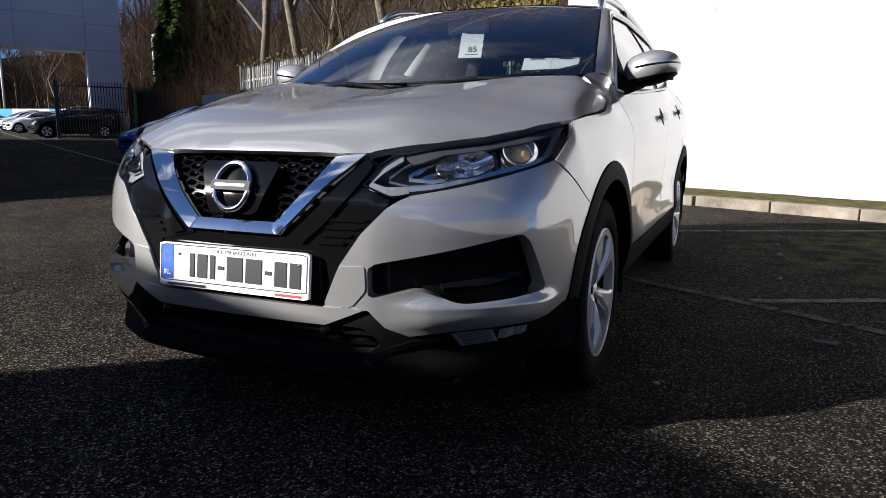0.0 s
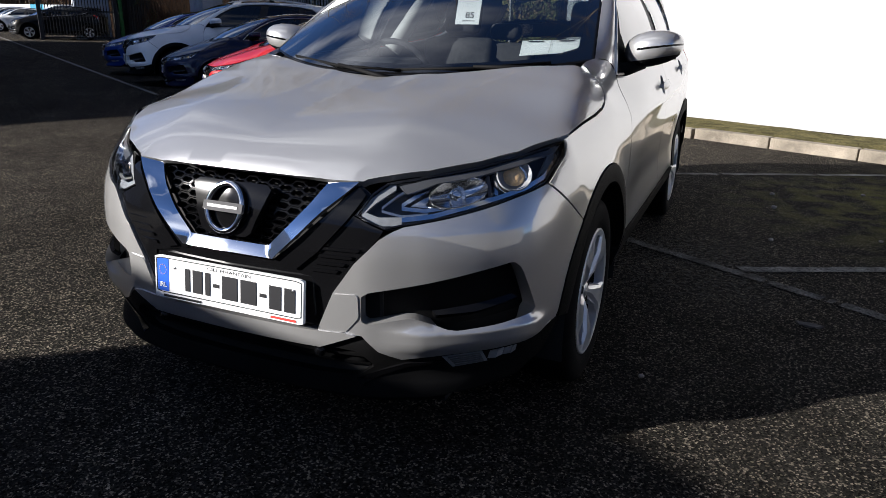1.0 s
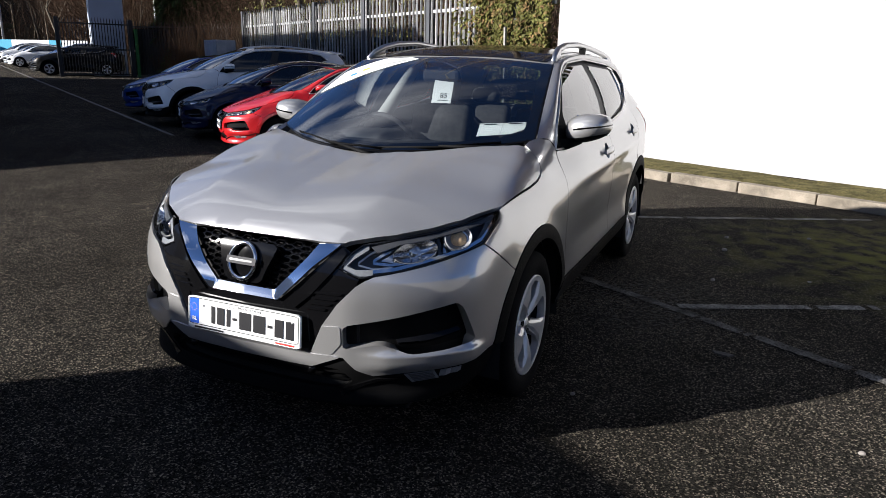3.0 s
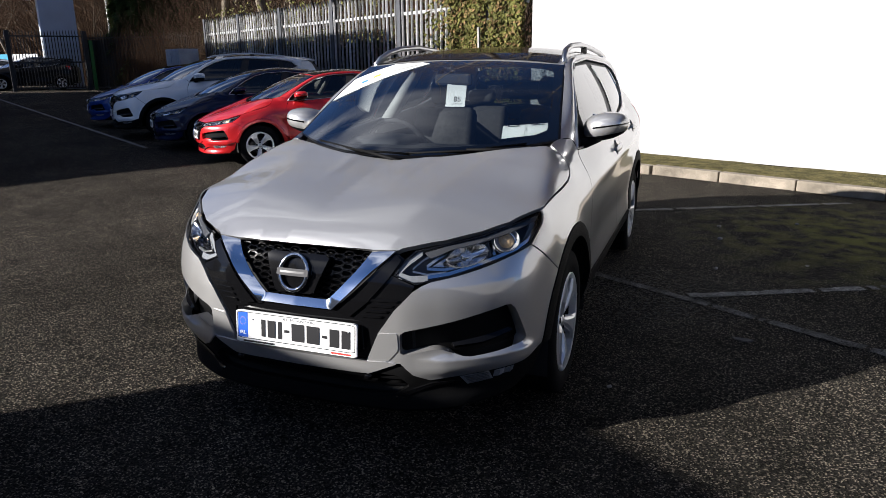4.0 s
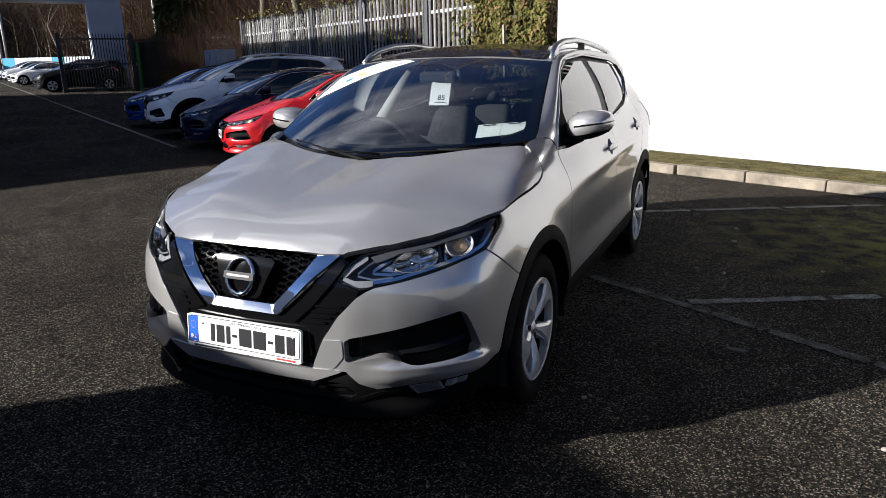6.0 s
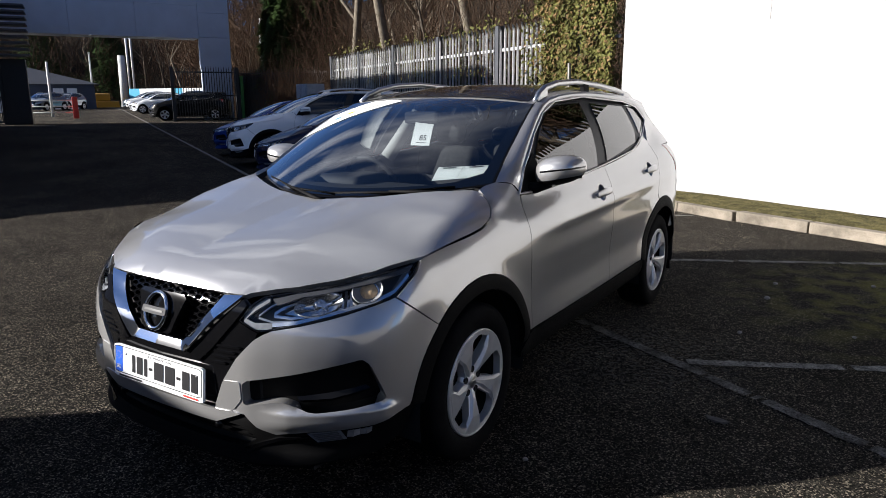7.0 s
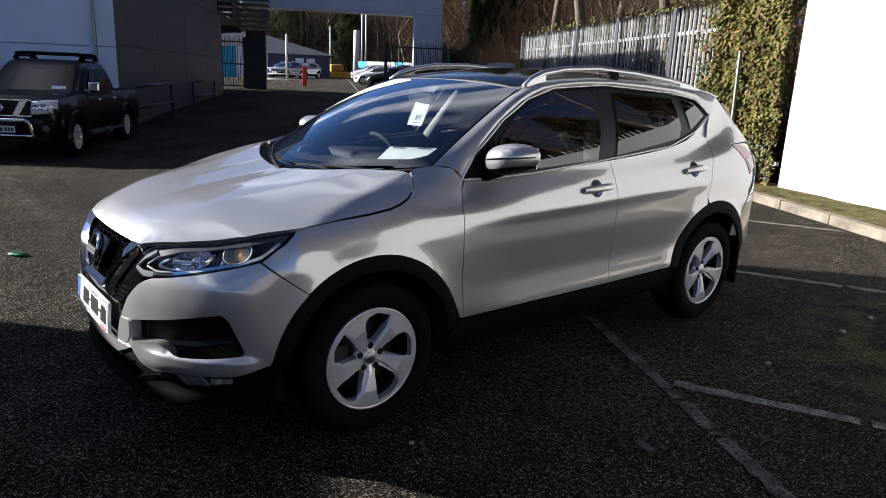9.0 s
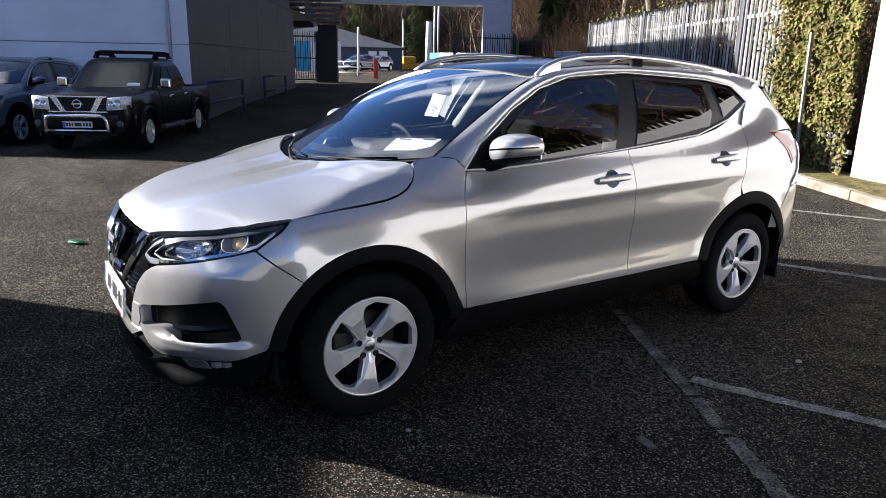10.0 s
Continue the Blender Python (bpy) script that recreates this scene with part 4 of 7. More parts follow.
        for pc, zc, rp, rz, mm in ((.705, .815, .090, .036, "lamp_inner"), (.905, .853, .066, .040, "lamp_grey")):
            sh = Shell()
            rim = [(pc + rp * math.cos(t), zc + rz * math.sin(t) + .14 * rp * math.cos(t)) for t in [2 * math.pi * k / 28 for k in range(28)]]
            panel(sh, rim, lifted(body, lambda p, z, a=pc, b=zc, u=rp, w=rz: -.046 + .034 * min(1.2, ((p - a) / u) ** 2 + ((z - b - .14 * (p - a)) / w) ** 2)), cell=.012, thick=.004, sides=(s,))
            shell_part("reflector_bowl", sh, M[mm], lamp, "bright curved reflector bowl")
        for k in range(3):
            p0 = .775 + .024 * k
            sh = Shell()
            panel(sh, [(p0, .800 + .003 * k), (p0 + .012, .802 + .003 * k), (p0 + .022, .858 + .003 * k), (p0 + .010, .856 + .003 * k)], lifted(body, -.030), cell=.015, thick=.02, sides=(s,))
            shell_part("reflector_fin", sh, M["lamp_inner" if k != 1 else "lamp_dark"], lamp)
        sh = Shell()
        panel(sh, [(.56, .79), (.66, .848), (.86, .880), (.86, .815), (.68, .775)], lifted(body, -.062), cell=.03, thick=.02, sides=(s,))
        shell_part("low_reflector", sh, M["lamp_inner"], lamp, "faceted bright reflector")
        sh = Shell()
        panel(sh, [(1.00, .842), (1.10, .918), (1.135, .920), (1.06, .868)], lifted(body, -.03), cell=.02, thick=.01, sides=(s,))
        shell_part("side_reflector", sh, M["led"], lamp, "white side marker")
        for pc, zc, r, mm, nm in ((.905, .853, .037, "lamp_amber", "projector"), (.70, .818, .022, "lamp_inner", "projector")):
            c = lifted(body, -.045)(pc, zc)
            n = Vector(lifted(body, 1.0)(pc, zc)) - Vector(body(pc, zc))
            n = (n + Vector((0, -1.2, 0))).normalized()
            c, n = Vector((s * c[0], c[1], c[2])), Vector((s * n.x, n.y, n.z))
            m = Matrix.Translation(c) @ n.to_track_quat("X", "Z").to_matrix().to_4x4()
            bm = bmesh.new()
            revolve(bm, [(.0, r * .62), (r * .35, r * .58), (r * .7, r * .42), (r * .93, r * .18), (r, 0)], 28, m=m)
            part(nm, bm, M[mm], lamp, "domed projector lens")
            bm = bmesh.new()
            revolve(bm, [(r, .0), (r * 1.18, .006), (r * 1.3, -.004), (r * 1.3, -.03)], 28, m=m)
            part("projector_ring", bm, M["chrome"], lamp)
        sh = Shell()
        panel(sh, shrink(LAMP, .003), lifted(body, -.001), cell=.03, thick=0, sides=(s,))
        lens = shell_part("lens", sh, M["lamp_glass"], lamp, "clear polycarbonate lens")
        lens.visible_shadow = False

    # wings, doors, quarters
    wing = Y(BACK_EDGE + [(.33, 1.123), (.395, 1.133), (.485, 1.121), (.53, 1.066), (.480, .95), (.472, .832), (.474, .6), (.487, .432), (.469, .434)])
    wing += Y(arc(0, .335, .465, 20, 131.6, 16)) + [(1.010, .819), (1.073, .860), (1.112, .884), (1.162, .928), (1.192, .932)]
    for s in (1, -1):
        sh = panel(Shell(), shrink(wing, G), body, cell=.03, sides=(s,), thick=.02)
        shell_part("front_wing", sh, M["silver"], car, "silver front wing")
    BELT = [(.535, 1.062), (.70, 1.060), (.985, 1.076), (1.30, 1.100), (1.556, 1.117)]
    fdoor = Y([(.487, .432), (.474, .6), (.472, .832), (.480, .95)] + BELT + [(1.575, .985), (1.586, .80), (1.583, .6), (1.572, .428)])
    rdoor = Y([(1.572, .428), (1.583, .6), (1.586, .80), (1.575, .985), (1.556, 1.117), (1.9, 1.141), (2.16, 1.164), (2.36, 1.198), (2.52, 1.245), (2.66, 1.205), (2.644, 1.146), (2.571, 1.017), (2.524, .849)] + arc(2.646, .335, .478, 104, 166, 8) + [(2.17, .432)])
    for s in (1, -1):
        for nm, poly, hy in (("front_door", fdoor, 1.41), ("rear_door", rdoor, 2.372)):
            hz = .977 if hy < 2 else 1.027
            pc = P(hy)
            cup = [(pc - .005 + .052 * math.cos(t), hz + .002 + .046 * math.sin(t)) for t in [2 * math.pi * k / 24 for k in range(24)]]
            sh = panel(Shell(), shrink(poly, G), body, cell=.03, sides=(s,), thick=.02, holes=[cup], hole_thick=.004)
            door = shell_part(nm, sh, M["silver"], car, "silver " + nm.replace("_", " "))
            sh = Shell()
            panel(sh, cup, lifted(body, lambda p, z: -.002 - .034 * math.sqrt(max(0, 1 - ((p - pc + .005) / .052) ** 2 - ((z - hz - .002) / .046) ** 2))), cell=.009, thick=0, sides=(s,))
            shell_part("handle_cup", sh, M["silver"], door, "silver hollow behind the handle")
            sh = Shell()
            bar = soft([(pc - .118, hz - .024), (pc + .118, hz - .016), (pc + .118, hz + .024), (pc - .118, hz + .014)], .16, 2)
            panel(sh, bar, lifted(body, lambda p, z: .034 - .9 * (p - pc) ** 2 - 18 * (z - hz) ** 2), cell=.015, thick=.022, sides=(s,))
            shell_part("handle", sh, M["silver"], door, "silver pull handle")
    quarter = Y([(2.524, .849), (2.571, 1.017), (2.644, 1.146), (2.66, 1.205), (2.71, 1.29), (2.775, 1.345), (2.75, 1.40), (2.66, 1.452), (2.85, 1.49), (3.05, 1.47), (3.12, 1.40), (3.17, 1.30), (3.215, 1.17), (2.90, 1.164), (2.955, 1.12), (3.015, 1.06), (3.09, .955), (3.10, .80), (3.035, .70), (2.995, .66)])
    quarter += Y(arc(2.646, .335, .478, 43, 102, 9))
    for s in (1, -1):
        sh = panel(Shell(), shrink(quarter, G), body, cell=.018, sides=(s,), thick=.02)
        shell_part("rear_quarter", sh, M["silver"], car, "silver rear quarter panel")
        tl = Y([(2.905, 1.160), (3.02, 1.158), (3.12, 1.135)]) + [(P(3.17), 1.08), (P(3.17), 1.00), (P(3.10), .955), (P(3.02), 1.06), (P(2.96), 1.12)]
        sh = panel(Shell(), shrink(tl, G), lifted(body, .002), cell=.03, sides=(s,), thick=.03)
        tail = shell_part("tail_lamp", sh, M["red_lens"], car, "red and clear wraparound tail lamp")
        sh = panel(Shell(), Y([(3.05, 1.06), (3.12, 1.08), (3.15, 1.01), (3.11, .975)]), lifted(body, .0035), cell=.03, sides=(s,), thick=.01)
        shell_part("clear_segment", sh, M["white_lens"], tail)
    # tail
    rb = Y(arc(2.646, .335, .478, 42, -2, 6)) + [(P(3.10), .30), (LAP - .5, .27), (LAP, .27), (LAP, .80), (LAP - .6, .84), (P(3.12), .80), (P(3.04), .70)]
    sh = panel(Shell(), rb, body, cell=.05, sides=(1, -1), thick=.02)
    shell_part("rear_bumper", sh, M["silver"], car, "silver rear bumper")
    tg = [(P(3.22), .90), (P(3.12), .81), (LAP - .6, .85), (LAP, .81), (LAP, 1.10), (LAP - .55, 1.12), (P(3.22), 1.08)]
    sh = panel(Shell(), shrink(tg, .002), body, cell=.05, sides=(1, -1), thick=.02)
    shell_part("tailgate", sh, M["silver"], car, "silver tailgate")
    rw = [(P(3.23), 1.16), (LAP - .55, 1.125), (LAP, 1.105), (LAP, 1.46), (LAP - .5, 1.44), (P(3.13), 1.42)]
    sh = panel(Shell(), rw, body, cell=.06, sides=(1, -1), thick=0)
    shell_part("rear_window", sh, M["tail_glass"], car, "dark rear window")
    sh = panel(Shell(), [(P(2.90), .55), (LAP, .40), (LAP, 1.115), (LAP - .55, 1.13), (P(3.22), 1.165), (P(2.90), 1.165)], lifted(body, -.010), cell=.06, sides=(1, -1), thick=0)
    shell_part("tail_inner", sh, M["silver"], car, "silver inner tail panel")
    # cladding
    for s in (1, -1):
        for yc, rp, a0, a1, nm in ((0.0, .462, 8, 170, "arch_cladding"), (2.646, .475, -14, 168, "arch_cladding")):
            outer = arc(yc, .335, rp, a0, a1, 30)
            inner = arc(yc, .335, .402, a1, a0, 26)
            sh = panel(Shell(), Y(outer + inner), lifted(body, .004), cell=.03, sides=(s,), thick=.03)
            shell_part(nm, sh, M["black_plastic"], car, "black plastic wheel arch cladding")
        sill = Y([(.455, .425), (2.19, .425), (2.24, .34), (2.20, .255), (.45, .255), (.40, .34)])
        sh = panel(Shell(), sill, lifted(body, lambda p, z: .006 - .6 * max(0, .31 - z)), cell=.04, sides=(s,), thick=.03)
        shell_part("sill_cladding", sh, M["black_plastic"], car, "black plastic sill cladding")
        sh = Shell()
        flap = [(-.06, .30), (.06, .30), (.075, .02), (-.075, .02)]
        bm = bmesh.new()
        plate(bm, [(.80 * s + x * .9, .42 - (.42 - .17) * (0 if z > .2 else 1)) for x, z in flap], .02, Matrix.Translation((0, 3.10, 0)))
        bmesh.ops.recalc_face_normals(bm, faces=bm.faces[:])
        part("mud_flap", bm, M["black_plastic"], car, "black rubber mud flap")
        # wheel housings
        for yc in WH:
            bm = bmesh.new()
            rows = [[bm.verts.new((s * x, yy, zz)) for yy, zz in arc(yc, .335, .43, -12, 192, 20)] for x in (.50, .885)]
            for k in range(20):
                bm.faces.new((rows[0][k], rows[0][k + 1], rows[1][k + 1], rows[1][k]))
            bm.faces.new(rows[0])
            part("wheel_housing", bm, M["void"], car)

    # inner shell and blocks that close the gaps behind the panels, near black as their shade
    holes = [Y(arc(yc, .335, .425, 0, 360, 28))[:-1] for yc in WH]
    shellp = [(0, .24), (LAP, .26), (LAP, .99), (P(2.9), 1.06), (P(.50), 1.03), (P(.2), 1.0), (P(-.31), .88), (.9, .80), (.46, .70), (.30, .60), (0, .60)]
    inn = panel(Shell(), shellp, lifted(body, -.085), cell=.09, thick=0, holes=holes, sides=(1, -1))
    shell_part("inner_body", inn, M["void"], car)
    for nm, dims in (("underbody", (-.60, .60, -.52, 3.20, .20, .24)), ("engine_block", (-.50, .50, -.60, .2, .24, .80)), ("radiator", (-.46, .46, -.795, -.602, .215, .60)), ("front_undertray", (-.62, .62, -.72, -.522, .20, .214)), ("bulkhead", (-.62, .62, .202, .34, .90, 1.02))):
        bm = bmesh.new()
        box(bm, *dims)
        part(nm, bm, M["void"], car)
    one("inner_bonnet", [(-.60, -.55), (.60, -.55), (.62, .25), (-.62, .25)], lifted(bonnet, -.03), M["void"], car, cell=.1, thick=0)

    # glass, pillars, roof
    one("cowl", [(-.90, -.115), (.90, -.115), (.90, .02), (-.90, .02)], lambda s, t: screen(s, t) + Vector((0, 0, -.022)), M["black_plastic"], car, "black plastic scuttle below the windscreen", cell=.08, thick=.02)
    ws = one("windscreen", [(-.985, .0), (.985, .0), (.985, .99), (-.985, .99)], screen, M["screen"], car, "laminated windscreen", cell=.05, thick=0)
    ws.visible_shadow = False
    frame_out = [(-.995, -.01), (.995, -.01), (.995, 1.0), (-.995, 1.0)]
    frame_in = soft([(-.93, .055), (.93, .055), (.915, .93), (-.915, .93)], .08, 2)
    one("screen_border", frame_out, lifted(screen, -.004), M["black_gloss"], ws, "black printed glass border", cell=.04, holes=[frame_in], thick=0)

    top = [(.62, 1.18), (.846, 1.33), (1.061, 1.429), (1.294, 1.488), (1.709, 1.512), (2.365, 1.480), (2.622, 1.442)]
    win_top = curve([.519] + [a for a, _ in top] + [2.757], [1.068] + [b for _, b in top] + [1.345])
    for s in (1, -1):
        # side frame: windscreen pillar and cant rail
        ys = [.40, .46, .52, .60, .70, .82, .95, 1.07, 1.2, 1.35, 1.55, 1.8, 2.1, 2.4, 2.62, 2.76, 2.9]
        bm = bmesh.new()
        rows = []
        for i, y in enumerate([.30] + ys[1:]):
            yl = max(.53, min(2.80, y + (.10 if y < .9 else .10 * max(0, 1 - (y - .9) / .3))))
            zl = win_top(yl) if yl < 2.757 else 1.345 + (yl - 2.757) * .1
            a = Vector(house(yl, zl))
            if i == 0:                       # the seam on top of the wing
                seam = [Vector(body(P(.532), 1.066)), Vector(body(P(.485), 1.120)), Vector(screen(1.0, -.005))]
                rows.append([])
                for k in range(9):
                    w = k / 8
                    q = seam[0] * (1 - w) ** 2 + (seam[1] * 2 - (seam[0] + seam[2]) / 2) * (2 * w * (1 - w)) + seam[2] * w * w
                    rows[0].append(bm.verts.new((s * q.x, q.y, q.z)))
                continue
            if y < 1.07:
                b = Vector(screen(1.0, max(0, (y - .40) / .64)))
            else:
                b = Vector(roof(house(y, roof_edge(y))[0], y))
            row = []
            nrm = Vector((1, -.15, .35)).normalized()
            for k in range(9):
                w = k / 8
                q = a.lerp(b, w) + nrm * (.022 * min(1, .15 + i / 5) * 4 * w * (1 - w))
                row.append(bm.verts.new((s * q.x, q.y, q.z)))
            rows.append(row)
        for p, q in zip(rows, rows[1:]):
            for k in range(8):
                f = bm.faces.new((p[k], q[k], q[k + 1], p[k + 1]) if s > 0 else (p[k + 1], q[k + 1], q[k], p[k]))
                f.smooth = True
        part("side_frame", bm, M["silver"], car, "silver windscreen pillar and roof side rail")
        # black window frames and glass on the house side
        outer = [(.519, 1.068)] + top + [(2.757, 1.345), (2.506, 1.250), (2.16, 1.170), (1.556, 1.124), (.983, 1.080), (.70, 1.066)]
        sh = panel(Shell(), shrink(outer, .004), lifted(house, -.012), cell=.05, sides=(s,), thick=.01,
                   holes=[[(.76, 1.095), (.80, 1.24), (.945, 1.345), (1.14, 1.432), (1.322, 1.468), (1.60, 1.478), (1.47, 1.13), (1.0, 1.105)],
                          [(1.775, 1.474), (2.33, 1.449), (2.345, 1.285), (2.295, 1.222), (1.64, 1.146)],
                          [(2.445, 1.443), (2.590, 1.422), (2.685, 1.347), (2.470, 1.268)]])
        shell_part("window_frame", sh, M["pillar"], car, "satin black door window frames")
        for nm, poly, mm in (("front_side_window", [(.66, 1.09), (.80, 1.25), (.94, 1.352), (1.135, 1.440), (1.322, 1.474), (1.625, 1.482), (1.47, 1.124), (1.0, 1.10)], "side_glass"),
                             ("rear_side_window", [(1.765, 1.479), (2.34, 1.453), (2.352, 1.285), (2.30, 1.217), (1.632, 1.140)], "rear_glass"),
                             ("quarter_window", [(2.440, 1.448), (2.595, 1.427), (2.690, 1.347), (2.468, 1.262)], "rear_glass")):
            sh = panel(Shell(), poly, lifted(house, -.006), cell=.06, sides=(s,), thick=0)
            g = shell_part(nm, sh, M[mm], car, "tinted side glass")
            g.visible_shadow = False
        sh = panel(Shell(), [(2.47, 1.232), (2.76, 1.347), (2.82, 1.33), (2.74, 1.20), (2.62, 1.17)], lifted(house, -.014), cell=.05, sides=(s,), thick=0)
        shell_part("window_corner", sh, M["silver"], car, "silver corner behind the rear side windows")
        # bright strip round the windows
        bm = bmesh.new()
        loop = dense(outer, .06)
        pts = [Vector(lifted(house, .002)(y, z)) for y, z in loop]
        pts = [Vector((s * q.x, q.y, q.z)) for q in pts]
        tube(bm, pts + pts[:1], .0065, 6, cap=False)
        part("window_trim", bm, M["satin"], car, "bright metal window trim")
        # mirror
        build_mirror(car, s)
        # roof rail
        rail = [(1.085, 1.492), (1.15, 1.530), (1.246, 1.562), (1.424, 1.590), (1.706, 1.603), (2.045, 1.588), (2.37, 1.560), (2.60, 1.530), (2.70, 1.505)]
        bm = bmesh.new()
        pts = []
        for y, z in rail:
            q = house(y, min(z, roof_edge(y) + .004))
            pts.append(Vector((s * (q[0] - .005), y, z)))
        tube(bm, pts, [.010, .016, .018, .018, .018, .018, .018, .016, .010], 10)
        rr = part("roof_rail", bm, M["satin"], car, "raised satin aluminium roof rail")
        rail_z = curve([y for y, _ in rail], [z for _, z in rail])
        for y0, y1 in ((1.10, 1.26), (1.80, 1.88), (2.50, 2.68)):
            bm = bmesh.new()
            n = 6
            ys = [y0 + (y1 - y0) * k / n for k in range(n + 1)]
            prof = [(y, roof_edge(y) - .015) for y in ys] + [(y, rail_z(y)) for y in reversed(ys)]
            inn_, out_ = [], []
            for y, z in prof:
                x = house(y, roof_edge(y))[0] - .005
                inn_.append(bm.verts.new((s * (x - .012), y, z)))
                out_.append(bm.verts.new((s * (x + .012), y, z)))
            k = len(prof)
            for i in range(k):
                j = (i + 1) % k
                bm.faces.new((inn_[i], inn_[j], out_[j], out_[i]))
            for i in range(n):
                for side in (inn_, out_):
                    bm.faces.new((side[i], side[i + 1], side[k - 2 - i], side[k - 1 - i]))
            bmesh.ops.recalc_face_normals(bm, faces=bm.faces[:])
            part("rail_foot", bm, M["satin"] if y0 < 1.5 or y0 > 2 else M["black_plastic"], rr)
    rp = [(x, y) for x, y in ((-.612, 1.044), (-.30, 1.013), (0, 1.0), (.30, 1.013), (.612, 1.044))] + [(house(y, roof_edge(y))[0] + .003, y) for y in (1.2, 1.4, 1.7, 2.1, 2.5, 2.8, 3.0)] + [(.45, 3.12), (0, 3.16), (-.45, 3.12)] + [(-house(y, roof_edge(y))[0] - .003, y) for y in (3.0, 2.8, 2.5, 2.1, 1.7, 1.4, 1.2)]
    glass = soft([(-.575, 1.052), (0, 1.004), (.575, 1.052), (.565, 1.3), (.565, 2.30), (-.565, 2.30), (-.565, 1.3)], .06, 2)
    one("roof", rp, roof, M["silver"], car, "silver roof around a glass panel", cell=.06, thick=.01)
    one("roof_glass", glass, lifted(roof, .004), M["black_gloss"], car, "dark panoramic roof glass", cell=.06, thick=.006)
    sp = [(-.50, 3.0), (.50, 3.0), (.47, 3.20), (0, 3.25), (-.47, 3.20)]
    one("roof_spoiler", sp, lifted(roof, .012), M["silver"], car, "silver roof spoiler", cell=.06, thick=.03)

    # wipers
    for x0, x1, x2 in ((-.50, -.16, .10), (.08, .36, .62)):
        bm = bmesh.new()
        up = lambda x, t, h: screen(x / .740, t) + Vector((0, -.42, .9)) * h
        tube(bm, [up(x0 - .02, .012, .004), up((x0 + x2) / 2, .004, .008), up(x2 - .02, .008, .004)], [.004, .006, .004], 6)
        tube(bm, [up(x2 - .02, -.050, .008), up(x2 - .10, -.040, .020), up((x0 + x2) / 2, .002, .016)], [.013, .010, .006], 6)
        part("wiper", bm, M["black_plastic"], car, "black windscreen wiper")

    for s in (1, -1):
        for y in WH:
            make_wheel(car, y, s)

    # cabin
    bm = bmesh.new()
    box(bm, -.70, .70, .30, 3.0, .30, .36)
    part("cabin_floor", bm, M["cabin"], car)
    bm = bmesh.new()
    box(bm, -.66, .66, .36, .80, .80, 1.045, bevel=.05)
    box(bm, -.55, -.20, .55, .86, 1.0, 1.09, bevel=.04)
    part("dashboard", bm, M["cabin"], car, "dark moulded dashboard", smooth=True)
    bm = bmesh.new()
    m = Matrix.Translation((-.37, .90, 1.0)) @ Matrix.Rotation(radians(-65), 4, "X")
    ring = [m @ Vector((.185 * math.cos(2 * math.pi * k / 32), .185 * math.sin(2 * math.pi * k / 32), 0)) for k in range(33)]
    tube(bm, ring, .016, 8, cap=False)
    box(bm, -.17, .17, -.025, .025, -.02, .01, bevel=.008, m=m)
    box(bm, -.06, .06, -.06, .06, -.03, .02, bevel=.015, m=m)
    part("steering_wheel", bm, M["cabin"], car, "dark leather steering wheel")
    for x in (-.40, .40):
        for y, zt in ((1.25, 1.20), (2.10, 1.16)):
            bm = bmesh.new()
            box(bm, x - .25, x + .25, y - .1, y + .42, .45, .68, bevel=.06)
            mm = Matrix.Translation((x, y + .42, .62)) @ Matrix.Rotation(radians(-14), 4, "X")
            box(bm, -.24, .24, -.06, .07, 0, zt - .62, bevel=.055, m=mm)
            box(bm, -.12, .12, -.05, .05, zt - .60, zt - (.40 if y < 2 else .48), bevel=.045, m=mm)
            part("seat", bm, M["cloth"], car, "dark cloth car seat", smooth=True)
    for s in (1, -1):
        bm = bmesh.new()
        a, b = Vector(house(1.53, 1.10)), Vector(house(1.70, 1.50))
        pts = [Vector((s * (q.x - .10), q.y, q.z)) for q in (a, a.lerp(b, .5), b)]
        tube(bm, pts, [.05, .045, .035], 8)
        part("pillar_trim", bm, M["pale_trim"], car, "pale pillar trim")
    one("headliner", [(-.52, 1.08), (.52, 1.08), (.52, 2.9), (-.52, 2.9)], lifted(roof, -.05), M["pale_trim"], car, "pale headlining", cell=.15, thick=0)
    bm = bmesh.new()
    c = screen(0, .80) + Vector((0, .10, -.05))
    box(bm, c.x - .115, c.x + .115, c.y - .02, c.y + .02, c.z - .035, c.z + .035, bevel=.018)
    part("interior_mirror", bm, M["cabin"], car, "dark interior mirror")
    return car


